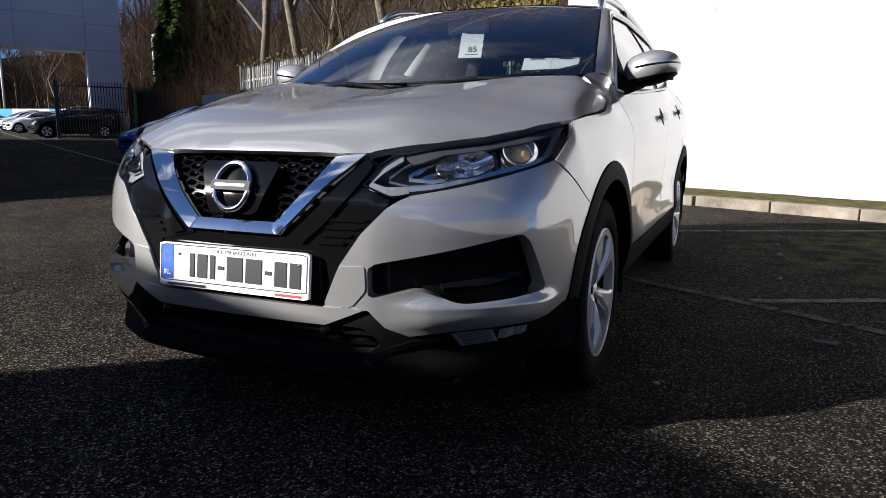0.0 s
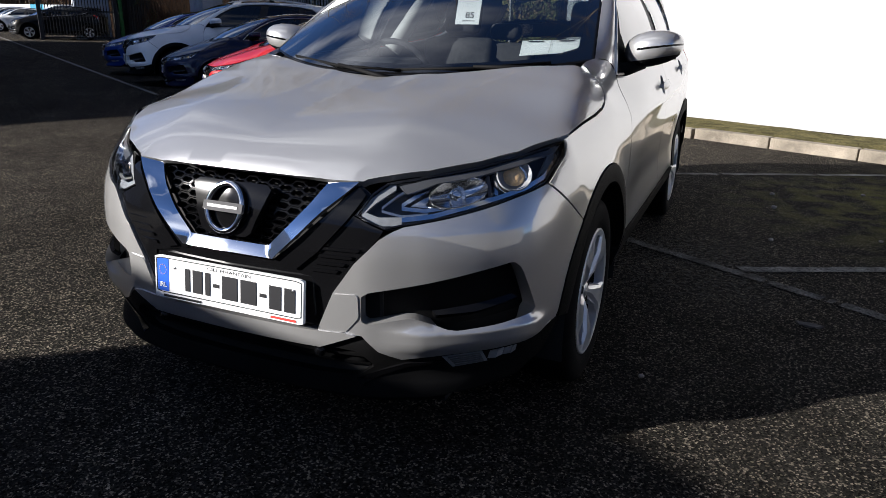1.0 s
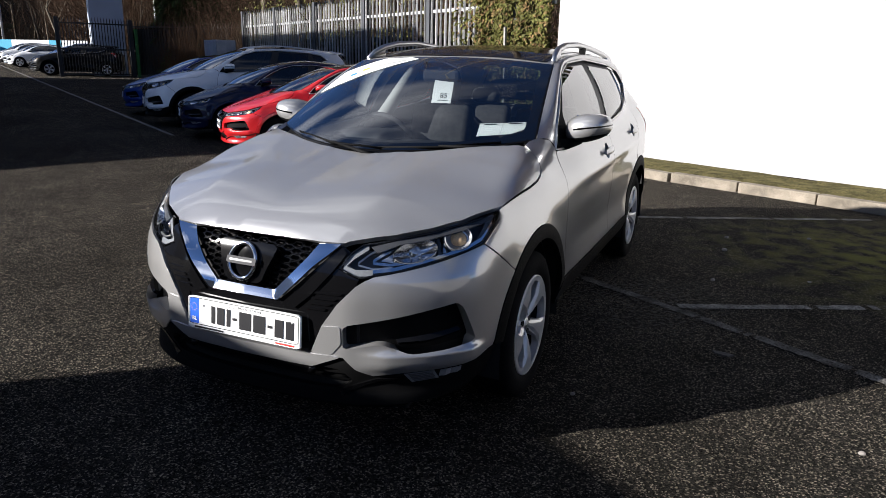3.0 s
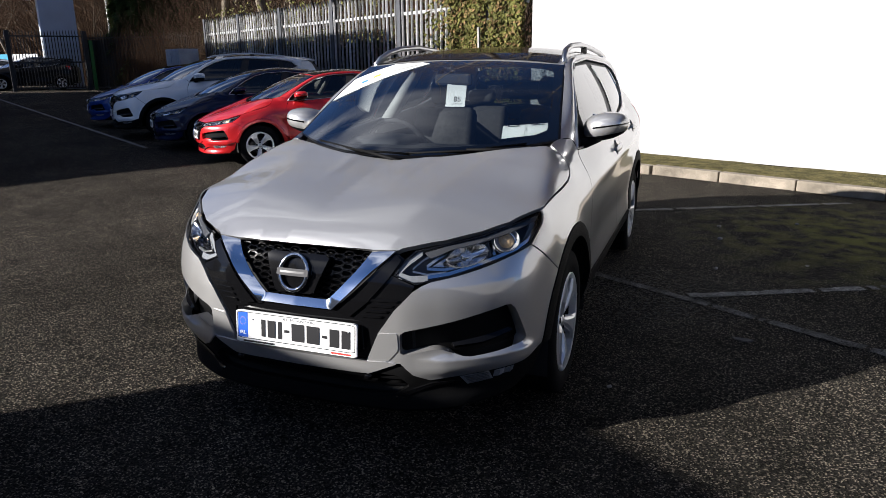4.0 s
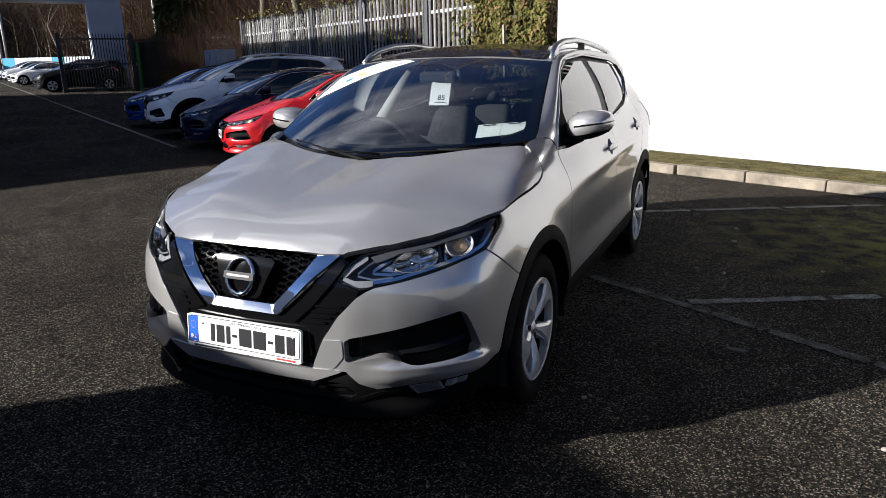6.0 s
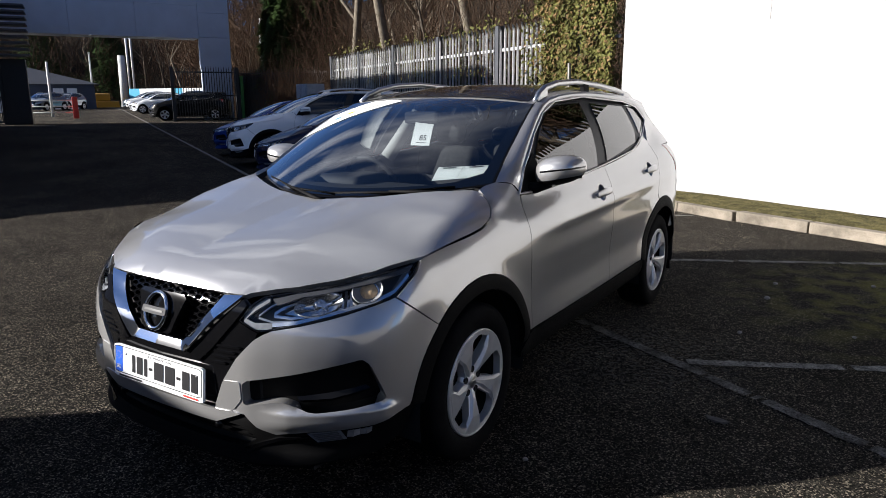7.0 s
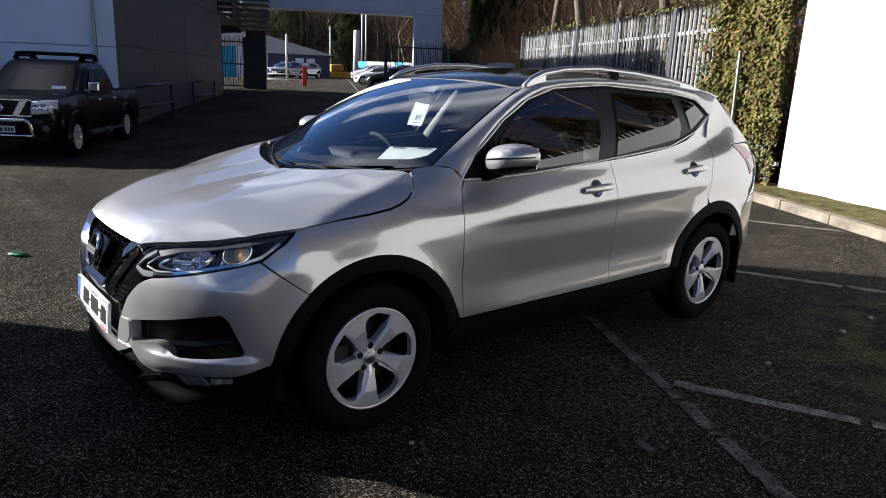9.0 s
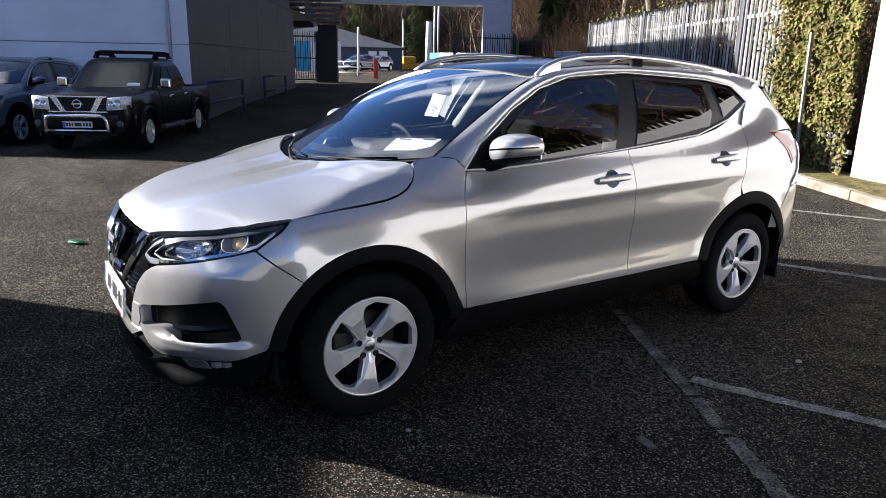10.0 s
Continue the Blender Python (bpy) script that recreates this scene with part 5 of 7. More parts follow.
def build_mirror(car, s):
    """A door mirror: painted cap over a black foot, with a lamp strip and glass."""
    c = Vector((.912 * s, .725, 1.168))
    bm = bmesh.new()
    n, k = 56, 44
    rows = []
    for i in range(k + 1):
        ph = math.pi * i / k - math.pi / 2
        row = []
        for j in range(n):
            th = 2 * math.pi * j / n
            cx, cy, cz = math.cos(ph) * math.cos(th), math.cos(ph) * math.sin(th), math.sin(ph)
            f = lambda v, e: math.copysign(abs(v) ** e, v)
            x, y, z = .116 * f(cx, .72), .118 * f(cy, .8), .072 * f(cz, .8)
            if y > .06:
                y = .06 + (y - .06) * .2
            z += .020 * (x / .128)
            z *= 1 - .18 * (x / .128) * (-1)*-1 if x > 0 else 1
            y += .03 * (x / .128) ** 2
            row.append(bm.verts.new((c.x + s * x, c.y + y, c.z + z)))
        rows.append(row)
    for p, q in zip(rows, rows[1:]):
        for j in range(n):
            a, b, d, e = p[j], p[(j + 1) % n], q[(j + 1) % n], q[j]
            try:
                f = bm.faces.new((a, b, d, e) if s > 0 else (e, d, b, a))
                f.smooth = True
                ce = f.calc_center_median()
                u, h = s * (ce.x - c.x), ce.z - c.z
                f.material_index = 1 if h < -.038 + .02 * u / .116 else 2 if abs(h - .004 - .13 * u) < .0055 and -.055 < u and ce.y < c.y + .05 else 0
            except ValueError:
                pass
    mir = part("door_mirror", bm, [M["silver"], M["black_plastic"], M["black_gloss"]], car, "silver door mirror with black foot")
    bm = bmesh.new()
    tube(bm, [(.765 * s, .625, 1.078), (.82 * s, .66, 1.084), (.88 * s, .70, 1.110)], [.032, .028, .026], 10)
    part("mirror_foot", bm, M["black_plastic"], mir, "black mirror foot")
    bm = bmesh.new()
    box(bm, c.x - .085, c.x + .085, c.y + .082, c.y + .088, c.z - .045, c.z + .055, bevel=.002)
    part("mirror_glass", bm, M["chrome"], mir, "mirror glass")
    # black sail panel at the window's corner
    sh = panel(Shell(), [(.535, 1.074), (.62, 1.165), (.76, 1.245), (.76, 1.085)], lifted(house, -.001), cell=.04, sides=(s,), thick=.01)
    shell_part("sail_panel", sh, M["black_plastic"], car, "black corner panel")


hero = build_car()


# ---------------------------------------------------------------- number plate
M["yellow"] = paint("yellow_paint", (.70, .38, .02), .0, .35)


def plate_map(x, z):
    """The face of the number plate, leaning slightly."""
    return (x, -.897 + .10 * (z - .505), z)


def number_plate():
    fr = one("number_plate", soft([(-.268, .438), (.268, .442), (.268, .570), (-.268, .566)], .03, 2), plate_map, M["white_plate"], hero, "white number plate in a dealer surround", cell=.04, thick=.012)
    lift = lambda d: (lambda x, z: (plate_map(x, z)[0], plate_map(x, z)[1] - d, z))
    ring = soft([(-.263, .454), (.263, .458), (.263, .566), (-.263, .562)], .04, 2)
    one("plate_border", ring, lift(.0012), M["ink"], fr, "thin black border", cell=.04, thick=.001, holes=[shrink(ring, .0028)])
    one("plate_blue_band", [(-.258, .458), (-.214, .459), (-.214, .560), (-.258, .559)], lift(.001), M["blue_band"], fr, "blue end band", cell=.03, thick=.001)
    for k in range(12):
        t = 2 * math.pi * k / 12
        cx, cz = -.236 + .0135 * math.cos(t), .525 + .015 * math.sin(t)
        one("plate_band_dot", [(cx - .0018, cz), (cx, cz - .0018), (cx + .0018, cz), (cx, cz + .0018)], lift(.0022), M["yellow"], fr, cell=.03, thick=.0005)
    # the characters as plain bars
    x = -.150
    for w, h in ((.018, 1), (.036, 1), (.018, 1), (.022, 0), (.056, 1), (.056, 1), (.022, 0), (.040, 1), (.036, 1)):
        z0, z1 = (.471, .540) if h else (.500, .511)
        one("plate_bar", [(x, z0), (x + w, z0), (x + w, z1), (x, z1)], lift(.0022), M["ink"], fr, cell=.05, thick=.001)
        x += w + .011
    one("plate_small_bar", [(-.235, .442), (-.09, .443), (-.09, .450), (-.235, .449)], lift(.0022), M["ink"], fr, cell=.06, thick=.001)
    one("plate_small_bar", [(.16, .446), (.245, .4465), (.245, .4535), (.16, .453)], lift(.0022), M["red_ink"], fr, cell=.06, thick=.001)
    for sx in (-.19, .235):
        bm = bmesh.new()
        revolve(bm, [(0, -.003), (.004, -.003), (.005, 0)], 10, m=Matrix.Translation((sx, plate_map(sx, .535)[1], .535)) @ Matrix.Rotation(radians(90), 4, "Z"))
        part("plate_screw", bm, M["satin"], fr)
    return fr


plate_front = number_plate()





# ---------------------------------------------------------------- other parked vehicles
def recolour(car, swaps):
    """Gives a copied car its own paint without touching the shared meshes."""
    for ob in car.children_recursive:
        for slot in ob.material_slots:
            new_m = swaps.get(slot.material)
            if new_m is not None:
                slot.link = "OBJECT"
                slot.material = new_m
    return car


M["red"] = paint("red_paint", (.50, .012, .015), .25, .3)
M["navy"] = paint("navy_paint", (.004, .008, .036), .0, .4, 1.45, .1, .7)
M["white_paint"] = paint("white_paint", (.74, .75, .76), .0, .35)
M["blue_paint"] = paint("blue_paint", (.008, .035, .20), .0, .4, 1.45, .1, .8)
M["black_paint"] = mat("black_paint", (.004, .004, .0045), .4, vary=.1, coat=.25, spec=.1)
M["slate"] = paint("slate_paint", (.13, .16, .20), .6, .3)
M["pale_grey"] = paint("pale_grey_paint", (.40, .41, .43), .6, .3)
M["lamp_pale"] = mat("clear_lamp_unit", (.68, .70, .73), .22, .2, vary=.25, scale=25)
M["opaque_glass"] = mat("dark_glazing", (.006, .008, .012), .04, vary=.05, spec=.22)


WARPED = {}


def hatch_form(c):
    """A smaller hatchback's form: a lower, rounder nose and a roof that falls to the tail."""
    x, y, z = c
    nose, tail = step(.35, -.88, y), step(1.5, 3.3, y)
    z -= .13 * nose * step(.55, .90, z) + .10 * tail * step(1.15, 1.50, z) + .05 * step(.8, 1.4, z)
    y += .05 * nose * step(.70, .90, z) + .10 * nose * (abs(x) / .9) ** 3
    y -= .12 * tail * step(2.4, 3.4, y)
    x *= 1 - .05 * step(1.15, 1.5, z)
    return (x, y, z)


def to_hatch(car, colour):
    """Reshapes a copied car into a hatchback; alike copies share the reshaped meshes."""
    for ob in list(car.children_recursive):
        if ob.name.startswith(("roof_rail", "rail_foot")):
            bpy.data.objects.remove(ob)
    for ob in car.children_recursive:
        if ob.type != "MESH" or ob.parent.name.startswith("wheel") or ob.matrix_basis != Matrix.Identity(4):
            continue
        if ob.data.name not in WARPED:
            me = ob.data.copy()
            co = [hatch_form(v.co) for v in me.vertices]
            me.vertices.foreach_set("co", [k for q in co for k in q])
            me.update()
            WARPED[ob.data.name] = me
        ob.data = WARPED[ob.data.name]
        base = ob.name.split(".")[0]
        if base in ("arch_cladding", "sill_cladding", "lower_bumper"):
            for slot in ob.material_slots:
                slot.link, slot.material = "OBJECT", M[colour]
        if base == "grille_surround":
            for slot in ob.material_slots:
                slot.link, slot.material = "OBJECT", M["black_gloss"]


def parked(a, b, turn, colour, label, width=1.0, size=1.0, name="parked_car", group="cars parked along the fence"):
    """A copy of the car's build at another place of the yard, repainted."""
    m = SITE @ pose(a, b, lie(a, b), 0, 0, turn) @ Matrix.Diagonal((width, size, size, 1))
    c = copy_thing(hero, m)
    c.name = name
    for key in ("label", "category", "group"):
        if key in c:
            del c[key]
    tagged(c, label, "car", group)
    if "hatchback" in label:
        to_hatch(c, colour)
    recolour(c, {M["silver"]: M[colour]})
    return c


parked(-8.0, 2.72, -13, "red", "red hatchback with alloy wheels parked by the fence", .96, .925)
parked(-10.35, 2.74, -13, "navy", "dark navy hatchback parked between two cars", .96, .925)
parked(-12.7, 2.75, -11, "white_paint", "white SUV parked nose to the white line", 1.02, 1.05)
parked(-15.5, 2.80, -13, "blue_paint", "blue hatchback parked beside a white SUV", .96, .94)
parked(-38.7, 3.15, -15, "black_paint", "black estate car in deep shade by the gate", 1.0, 1.0)
parked(-41.6, 3.25, -15, "black_paint", "black hatchback in deep shade by the gate", .96, .95)
for a, col, lab in ((-51.3, "white_paint", "white hatchback far along the roadway"), (-54.6, "pale_grey", "pale grey hatchback far along the roadway"), (-59, "white_paint", "white SUV far along the roadway"), (-63.5, "slate", "slate grey car far along the roadway")):
    parked(a, 2.9, -15, col, lab, .97, .95, group="cars far along the roadway")
parked(-64, -4.5, 60, "slate", "blue-grey car parked by the far shed", .97, .95, group="cars far along the roadway")
parked(-69, -3.0, 60, "pale_grey", "silver car parked by the far shed", .97, .95, group="cars far along the roadway")
parked(-10.05, -7.62, 88, "slate", "grey-blue SUV parked beside a black pickup", 1.0, 1.02, group="vehicles before the show building")


M["strut_bright"] = mat("bright_silver_trim", (.72, .74, .78), .18, .85, vary=.08)
M["plate_dim"] = mat("plate_grey_white", (.55, .56, .58), .45, vary=.05)


def build_pickup():
    """A black double-cab pickup with chrome nudge bar, roof racks and an open bed; front axle at y=0, nose towards -y."""
    t = thing("pickup_truck", "black double-cab pickup with chrome nudge bar and roof racks", "pickup truck", "vehicles before the show building")
    BL = M["black_paint"]
    AXLES = (0.0, 3.2)

    def low_edge(y):
        """The body's lower edge, lifted over the wheels."""
        z = .44
        for yc in AXLES:
            if abs(y - yc) < .465:
                z = max(z, .375 + math.sqrt(.465 ** 2 - (y - yc) ** 2))
        return z

    def hull(name, ys, width, top, crown, label, open_top=False):
        """A body section: rounded flanks between the low edge and the top, row by row along y."""
        bm = bmesh.new()
        rows = []
        for y in ys:
            w, zt, z0 = width(y), top(y), low_edge(y)
            half = [(w - .05, z0), (w - .005, z0 + .03), (w + .010, z0 + .45 * (zt - z0)), (w, zt - .16), (w - .025, zt - .07), (w - .07, zt - .02), (w - .15, zt)]
            half += [] if open_top else [(.50, zt + crown * .35), (.40, zt + crown * .85), (0, zt + crown)]
            pts = half + [(-x, z) for x, z in reversed(half[:-1] if not open_top else half)]
            rows.append([bm.verts.new((x, y, z)) for x, z in pts])
        n = len(rows[0])
        for p, q in zip(rows, rows[1:]):
            for i in range(n - 1):
                if open_top and i == n // 2 - 1:
                    continue
                bm.faces.new((p[i], p[i + 1], q[i + 1], q[i])).smooth = True
        if not open_top:
            bm.faces.new(rows[0][::-1])
            bm.faces.new(rows[-1])
        bmesh.ops.recalc_face_normals(bm, faces=bm.faces[:])
        return part(name, bm, BL, t, label)
    span = lambda a, b, n: [a + (b - a) * i / n for i in range(n + 1)]
    hull("front_body", span(-.88, .66, 44), curve([-.88, -.84, -.74, -.5, 0, .7], [.78, .835, .885, .910, .922, .925]), curve([-.88, -.84, -.7, -.3, .2, .7], [1.02, 1.055, 1.08, 1.10, 1.125, 1.15]), .045, "black bonnet and front wings")
    hull("cab_lower", span(.665, 2.62, 20), lambda y: .925, lambda y: 1.15, .0, "black cab doors")
    hull("bed_body", span(2.66, 4.22, 44), lambda y: .92, lambda y: 1.14, .0, "black load bed sides", open_top=True)
    # cabin: rounded rings stacked upwards, raked in front
    gw = curve([1.10, 1.3, 1.5, 1.63, 1.71, 1.755], [.905, .862, .805, .752, .68, .55])
    gf = curve([1.10, 1.40, 1.62, 1.70, 1.755], [.46, .83, 1.10, 1.22, 1.42])
    gb = curve([1.10, 1.45, 1.65, 1.71, 1.755], [2.66, 2.56, 2.48, 2.43, 2.28])

    def ring(z, n=56):
        w, f, b = gw(z), gf(z), gb(z)
        out = []
        for k in range(n):
            a = 2 * math.pi * k / n
            c, s = math.cos(a), math.sin(a)
            e = .30
            out.append((w * math.copysign(abs(c) ** e, c), (f + b) / 2 + (b - f) / 2 * math.copysign(abs(s) ** e, s), z))
        return out
    bm = bmesh.new()
    rows = [[bm.verts.new(q) for q in ring(z)] for z in (1.10, 1.2, 1.3, 1.4, 1.5, 1.58, 1.65, 1.70, 1.735, 1.755)]
    for p, q in zip(rows, rows[1:]):
        for i in range(56):
            bm.faces.new((p[i], p[(i + 1) % 56], q[(i + 1) % 56], q[i])).smooth = True
    bm.faces.new(rows[-1]).smooth = True
    bmesh.ops.recalc_face_normals(bm, faces=bm.faces[:])
    part("cab_top", bm, BL, t, "black cab roof and pillars")

    def pane(name, at, us, zs, label):
        bm = bmesh.new()
        grid = [[bm.verts.new(at(u, z)) for z in zs] for u in us]
        for p, q in zip(grid, grid[1:]):
            for i in range(len(zs) - 1):
                bm.faces.new((p[i], q[i], q[i + 1], p[i + 1])).smooth = True
        return part(name, bm, M["opaque_glass"], t, label)
    screen_at = lambda u, z: (u * gw(z) * .88, gf(z) - .012 + .07 * abs(u) ** 3.5, z)
    pane("windscreen", screen_at, span(-1, 1, 10), span(1.185, 1.645, 8), "dark reflective windscreen")
    for s in (1, -1):
        pane("side_window", lambda u, z: (s * (gw(z) + .006), gf(z) + .24 + u * (1.52 - gf(z) - .24), z), span(0, 1, 6), span(1.19, 1.60, 6), "dark side window")
        pane("side_window", lambda u, z: (s * (gw(z) + .006), 1.60 + u * (gb(z) - .20 - 1.60), z), span(0, 1, 6), span(1.19, 1.60, 6), "dark side window")
        bm = bmesh.new()
        box(bm, s * 1.02 - .105, s * 1.02 + .105, .74, .85, 1.17, 1.36, bevel=.035)
        box(bm, s * .90 - .05, s * .90 + .05, .78, .83, 1.16, 1.22)
        part("door_mirror", bm, M["chrome"], t, "bright chrome door mirror")
        bm = bmesh.new()
        tube(bm, [(s * .99, .52, .42), (s * 1.0, .60, .40), (s * 1.0, 2.5, .40), (s * .99, 2.58, .42)], .036, 8)
        part("side_step", bm, M["badge_grey"], t, "dull metal side step")
        for y in (1.33, 2.28):
            bm = bmesh.new()
            tube(bm, [(s * .93, y - .11, 1.005), (s * .965, y - .08, 1.01), (s * .965, y + .08, 1.02), (s * .93, y + .11, 1.02)], .016, 6)
            part("door_handle", bm, M["chrome"], t, "chrome door handle")
        # lamp wraps the corner, with a bright bowl and an amber end
        bm = bmesh.new()
        face = [(.50, -.925), (.62, -.92), (.74, -.90), (.82, -.86), (.885, -.76)]
        lo = (.825, .83, .84, .85, .88)
        up = (1.045, 1.055, 1.065, 1.07, 1.06)
        a = [bm.verts.new((s * x, y, z)) for (x, y), z in zip(face, lo)]
        b = [bm.verts.new((s * x, y + .02, z)) for (x, y), z in zip(face, up)]
        c = [bm.verts.new((s * (x - .03), y + .12, z)) for (x, y), z in zip(face, up)]
        d = [bm.verts.new((s * (x - .03), y + .12, z)) for (x, y), z in zip(face, lo)]
        for p, q in ((a, b), (b, c), (d, a)):
            for i in range(4):
                bm.faces.new((p[i], p[i + 1], q[i + 1], q[i])).smooth = p is a
        for i in (0, 4):
            bm.faces.new((a[i], b[i], c[i], d[i]))
        bmesh.ops.recalc_face_normals(bm, faces=bm.faces[:])
        hl = part("headlamp", bm, M["lamp_pale"], t, "large clear headlamp")
        for hx, hy, hz, hr in ((.585, -.926, .945, .05), (.70, -.915, .955, .06)):
            bm = bmesh.new()
            revolve(bm, [(0, -.012), (hr * .3, -.010), (hr * .8, .004), (hr, .010), (hr * 1.06, .002)], 22, m=Matrix.Translation((s * hx, hy, hz)) @ Matrix.Rotation(radians(-90 + 12 * s), 4, "Z"))
            part("reflector", bm, M["strut_bright"], hl)
        bm = bmesh.new()
        plate(bm, [(s * .47, 1.055), (s * .35, 1.055), (s * .21, .80), (s * .31, .80)], .03, Matrix.Translation((0, -.935, 0)))
        bmesh.ops.recalc_face_normals(bm, faces=bm.faces[:])
        part("grille_strut", bm, M["strut_bright"], t, "slanting bright grille bar")
        bm = bmesh.new()
        revolve(bm, [(0, -.01), (.045, -.01), (.06, .005), (.065, .02)], 18, m=Matrix.Translation((s * .72, -.955, .585)) @ Matrix.Rotation(radians(90), 4, "Z"))
        part("fog_lamp", bm, M["lamp_dark"], t, "round dark fog lamp")
        for y in AXLES:
            w = thing("wheel", "", "")
            w.parent = t
            w.matrix_basis = pose(.80 * s, y, .375, 0, 0, 0 if s > 0 else 180)
            bm = bmesh.new()
            revolve(bm, [(.22, -.11), (.31, -.125), (.365, -.10), (.375, 0), (.365, .10), (.31, .125), (.22, .11)], 40)
            part("tyre", bm, M["rubber"], w)
            bm = bmesh.new()
            revolve(bm, [(.225, .10), (.228, .118), (.210, .108), (.19, .02)], 40)
            for k in range(6):
                m = Matrix.Rotation(2 * math.pi * k / 6, 4, "X")
                box(bm, .07, .112, -.036, .036, .05, .212, bevel=.008, m=m)
            revolve(bm, [(.0, .118), (.05, .116), (.07, .095), (.075, .06)], 20)
            part("rim", bm, M["alloy"], w, "bright six-spoke alloy rim")
            bm = bmesh.new()
            rows = [[bm.verts.new((s * x, yy, zz)) for yy, zz in arc(y, .375, r, -8, 188, 18)] for x, r in ((.915, .50), (.965, .485), (.965, .455), (.90, .455))]
            for p, q in zip(rows, rows[1:]):
                for k in range(18):
                    bm.faces.new((p[k], p[k + 1], q[k + 1], q[k])).smooth = True
            part("wheel_arch", bm, BL, t, "black wheel arch flare")
    bm = bmesh.new()
    box(bm, -.52, .52, -.915, -.87, .80, 1.06, bevel=.02)
    gr = part("grille", bm, M["void"], t, "black grille")
    for z in (.795, 1.062):
        bm = bmesh.new()
        box(bm, -.52, .52, -.945, -.905, z - .013, z + .013, bevel=.006)
        part("grille_edge", bm, M["strut_bright"], gr, "bright trim along the grille")
    for k in range(5):
        bm = bmesh.new()
        box(bm, -.5, .5, -.922, -.914, .835 + .045 * k, .847 + .045 * k)
        part("grille_bar", bm, M["black_gloss"], gr)
    bm = bmesh.new()
    tube(bm, [(.072 * math.cos(a), -.945, .935 + .072 * math.sin(a)) for a in [2 * math.pi * k / 24 for k in range(25)]], .012, 6, cap=False)
    box(bm, -.098, .098, -.955, -.935, .919, .951, bevel=.004)
    part("badge", bm, M["chrome"], t, "plain chrome ring and bar")
    bm = bmesh.new()
    rows = []
    for k in range(13):
        x = -.93 + 1.86 * k / 12
        y = -.97 + .30 * abs(x / .93) ** 4
        rows.append([bm.verts.new((x, y + dy, z)) for dy, z in ((.12, .785), (.01, .775), (0, .72), (0, .56), (.04, .45), (.16, .41))])
    for p, q in zip(rows, rows[1:]):
        for i in range(5):
            bm.faces.new((p[i], q[i], q[i + 1], p[i + 1])).smooth = True
    bmesh.ops.recalc_face_normals(bm, faces=bm.faces[:])
    part("front_bumper", bm, BL, t, "black front bumper")
    bm = bmesh.new()
    tube(bm, [(-.56, -1.00, .40), (-.55, -1.03, .46), (-.53, -1.06, .66), (-.50, -1.07, .71), (-.44, -1.07, .735), (.44, -1.07, .735), (.50, -1.07, .71), (.53, -1.06, .66), (.55, -1.03, .46), (.56, -1.00, .40)], .030, 10)
    tube(bm, [(-.55, -1.035, .47), (.55, -1.035, .47)], .022, 8)
    part("nudge_bar", bm, M["chrome"], t, "polished chrome nudge bar")
    bm = bmesh.new()
    box(bm, -.26, .26, -1.015, -1.0, .52, .63, bevel=.004)
    np_ = part("number_plate", bm, M["plate_dim"], t, "grey-white number plate")
    for k, w in enumerate((.05, .05, .03, .07, .07, .03, .05, .05, .05)):
        bm = bmesh.new()
        x = -.20 + k * .05
        box(bm, x, x + w * .7, -1.018, -1.014, .545, .605)
        part("plate_mark", bm, M["ink"], np_)
    bm = bmesh.new()
    box(bm, -.25, -.21, -1.018, -1.014, .53, .62)
    part("plate_blue_band", bm, M["blue_band"], np_, "blue end band")
    bm = bmesh.new()
    box(bm, -.86, .86, 2.68, 4.18, .66, .70)
    box(bm, -.77, .77, 4.16, 4.22, .60, 1.14, bevel=.01)
    box(bm, -.77, .77, 2.665, 2.70, .60, 1.13)
    part("load_bed", bm, BL, t, "black load bed floor and tailgate")
    bm = bmesh.new()
    box(bm, -.58, .58, -.78, 4.1, .36, .60)
    part("chassis", bm, M["void"], t)
    for y in (1.52, 2.27):
        bm = bmesh.new()
        tube(bm, [(-.62, y, 1.74), (-.60, y, 1.84), (-.52, y, 1.865), (.52, y, 1.865), (.60, y, 1.84), (.62, y, 1.74)], [.05, .05, .034, .034, .05, .05], 8)
        part("roof_rack", bm, M["black_plastic"], t, "black roof rack bar")
    for s in (1, -1):
        bm = bmesh.new()
        tube(bm, [(.60 * s, 1.36, 1.75), (.60 * s, 1.46, 1.81), (.60 * s, 2.36, 1.81), (.60 * s, 2.46, 1.75)], .022, 6)
        part("rack_side_bar", bm, M["black_plastic"], t)
    bm = bmesh.new()
    q = [screen_at(u, z) for u, z in ((.40, 1.215), (.72, 1.215), (.72, 1.27), (.40, 1.27))]
    bm.faces.new([bm.verts.new((x, y - .004, z)) for x, y, z in q])
    part("windscreen_notice", bm, M["paper"], t, "pale notice behind the windscreen")
    t.matrix_basis = SITE @ pose(-9.42, -4.97, lie(-9.42, -4.97), 0, 0, 90) @ Matrix.Diagonal((.94, .94, .94, 1))
    return t


pickup = build_pickup()



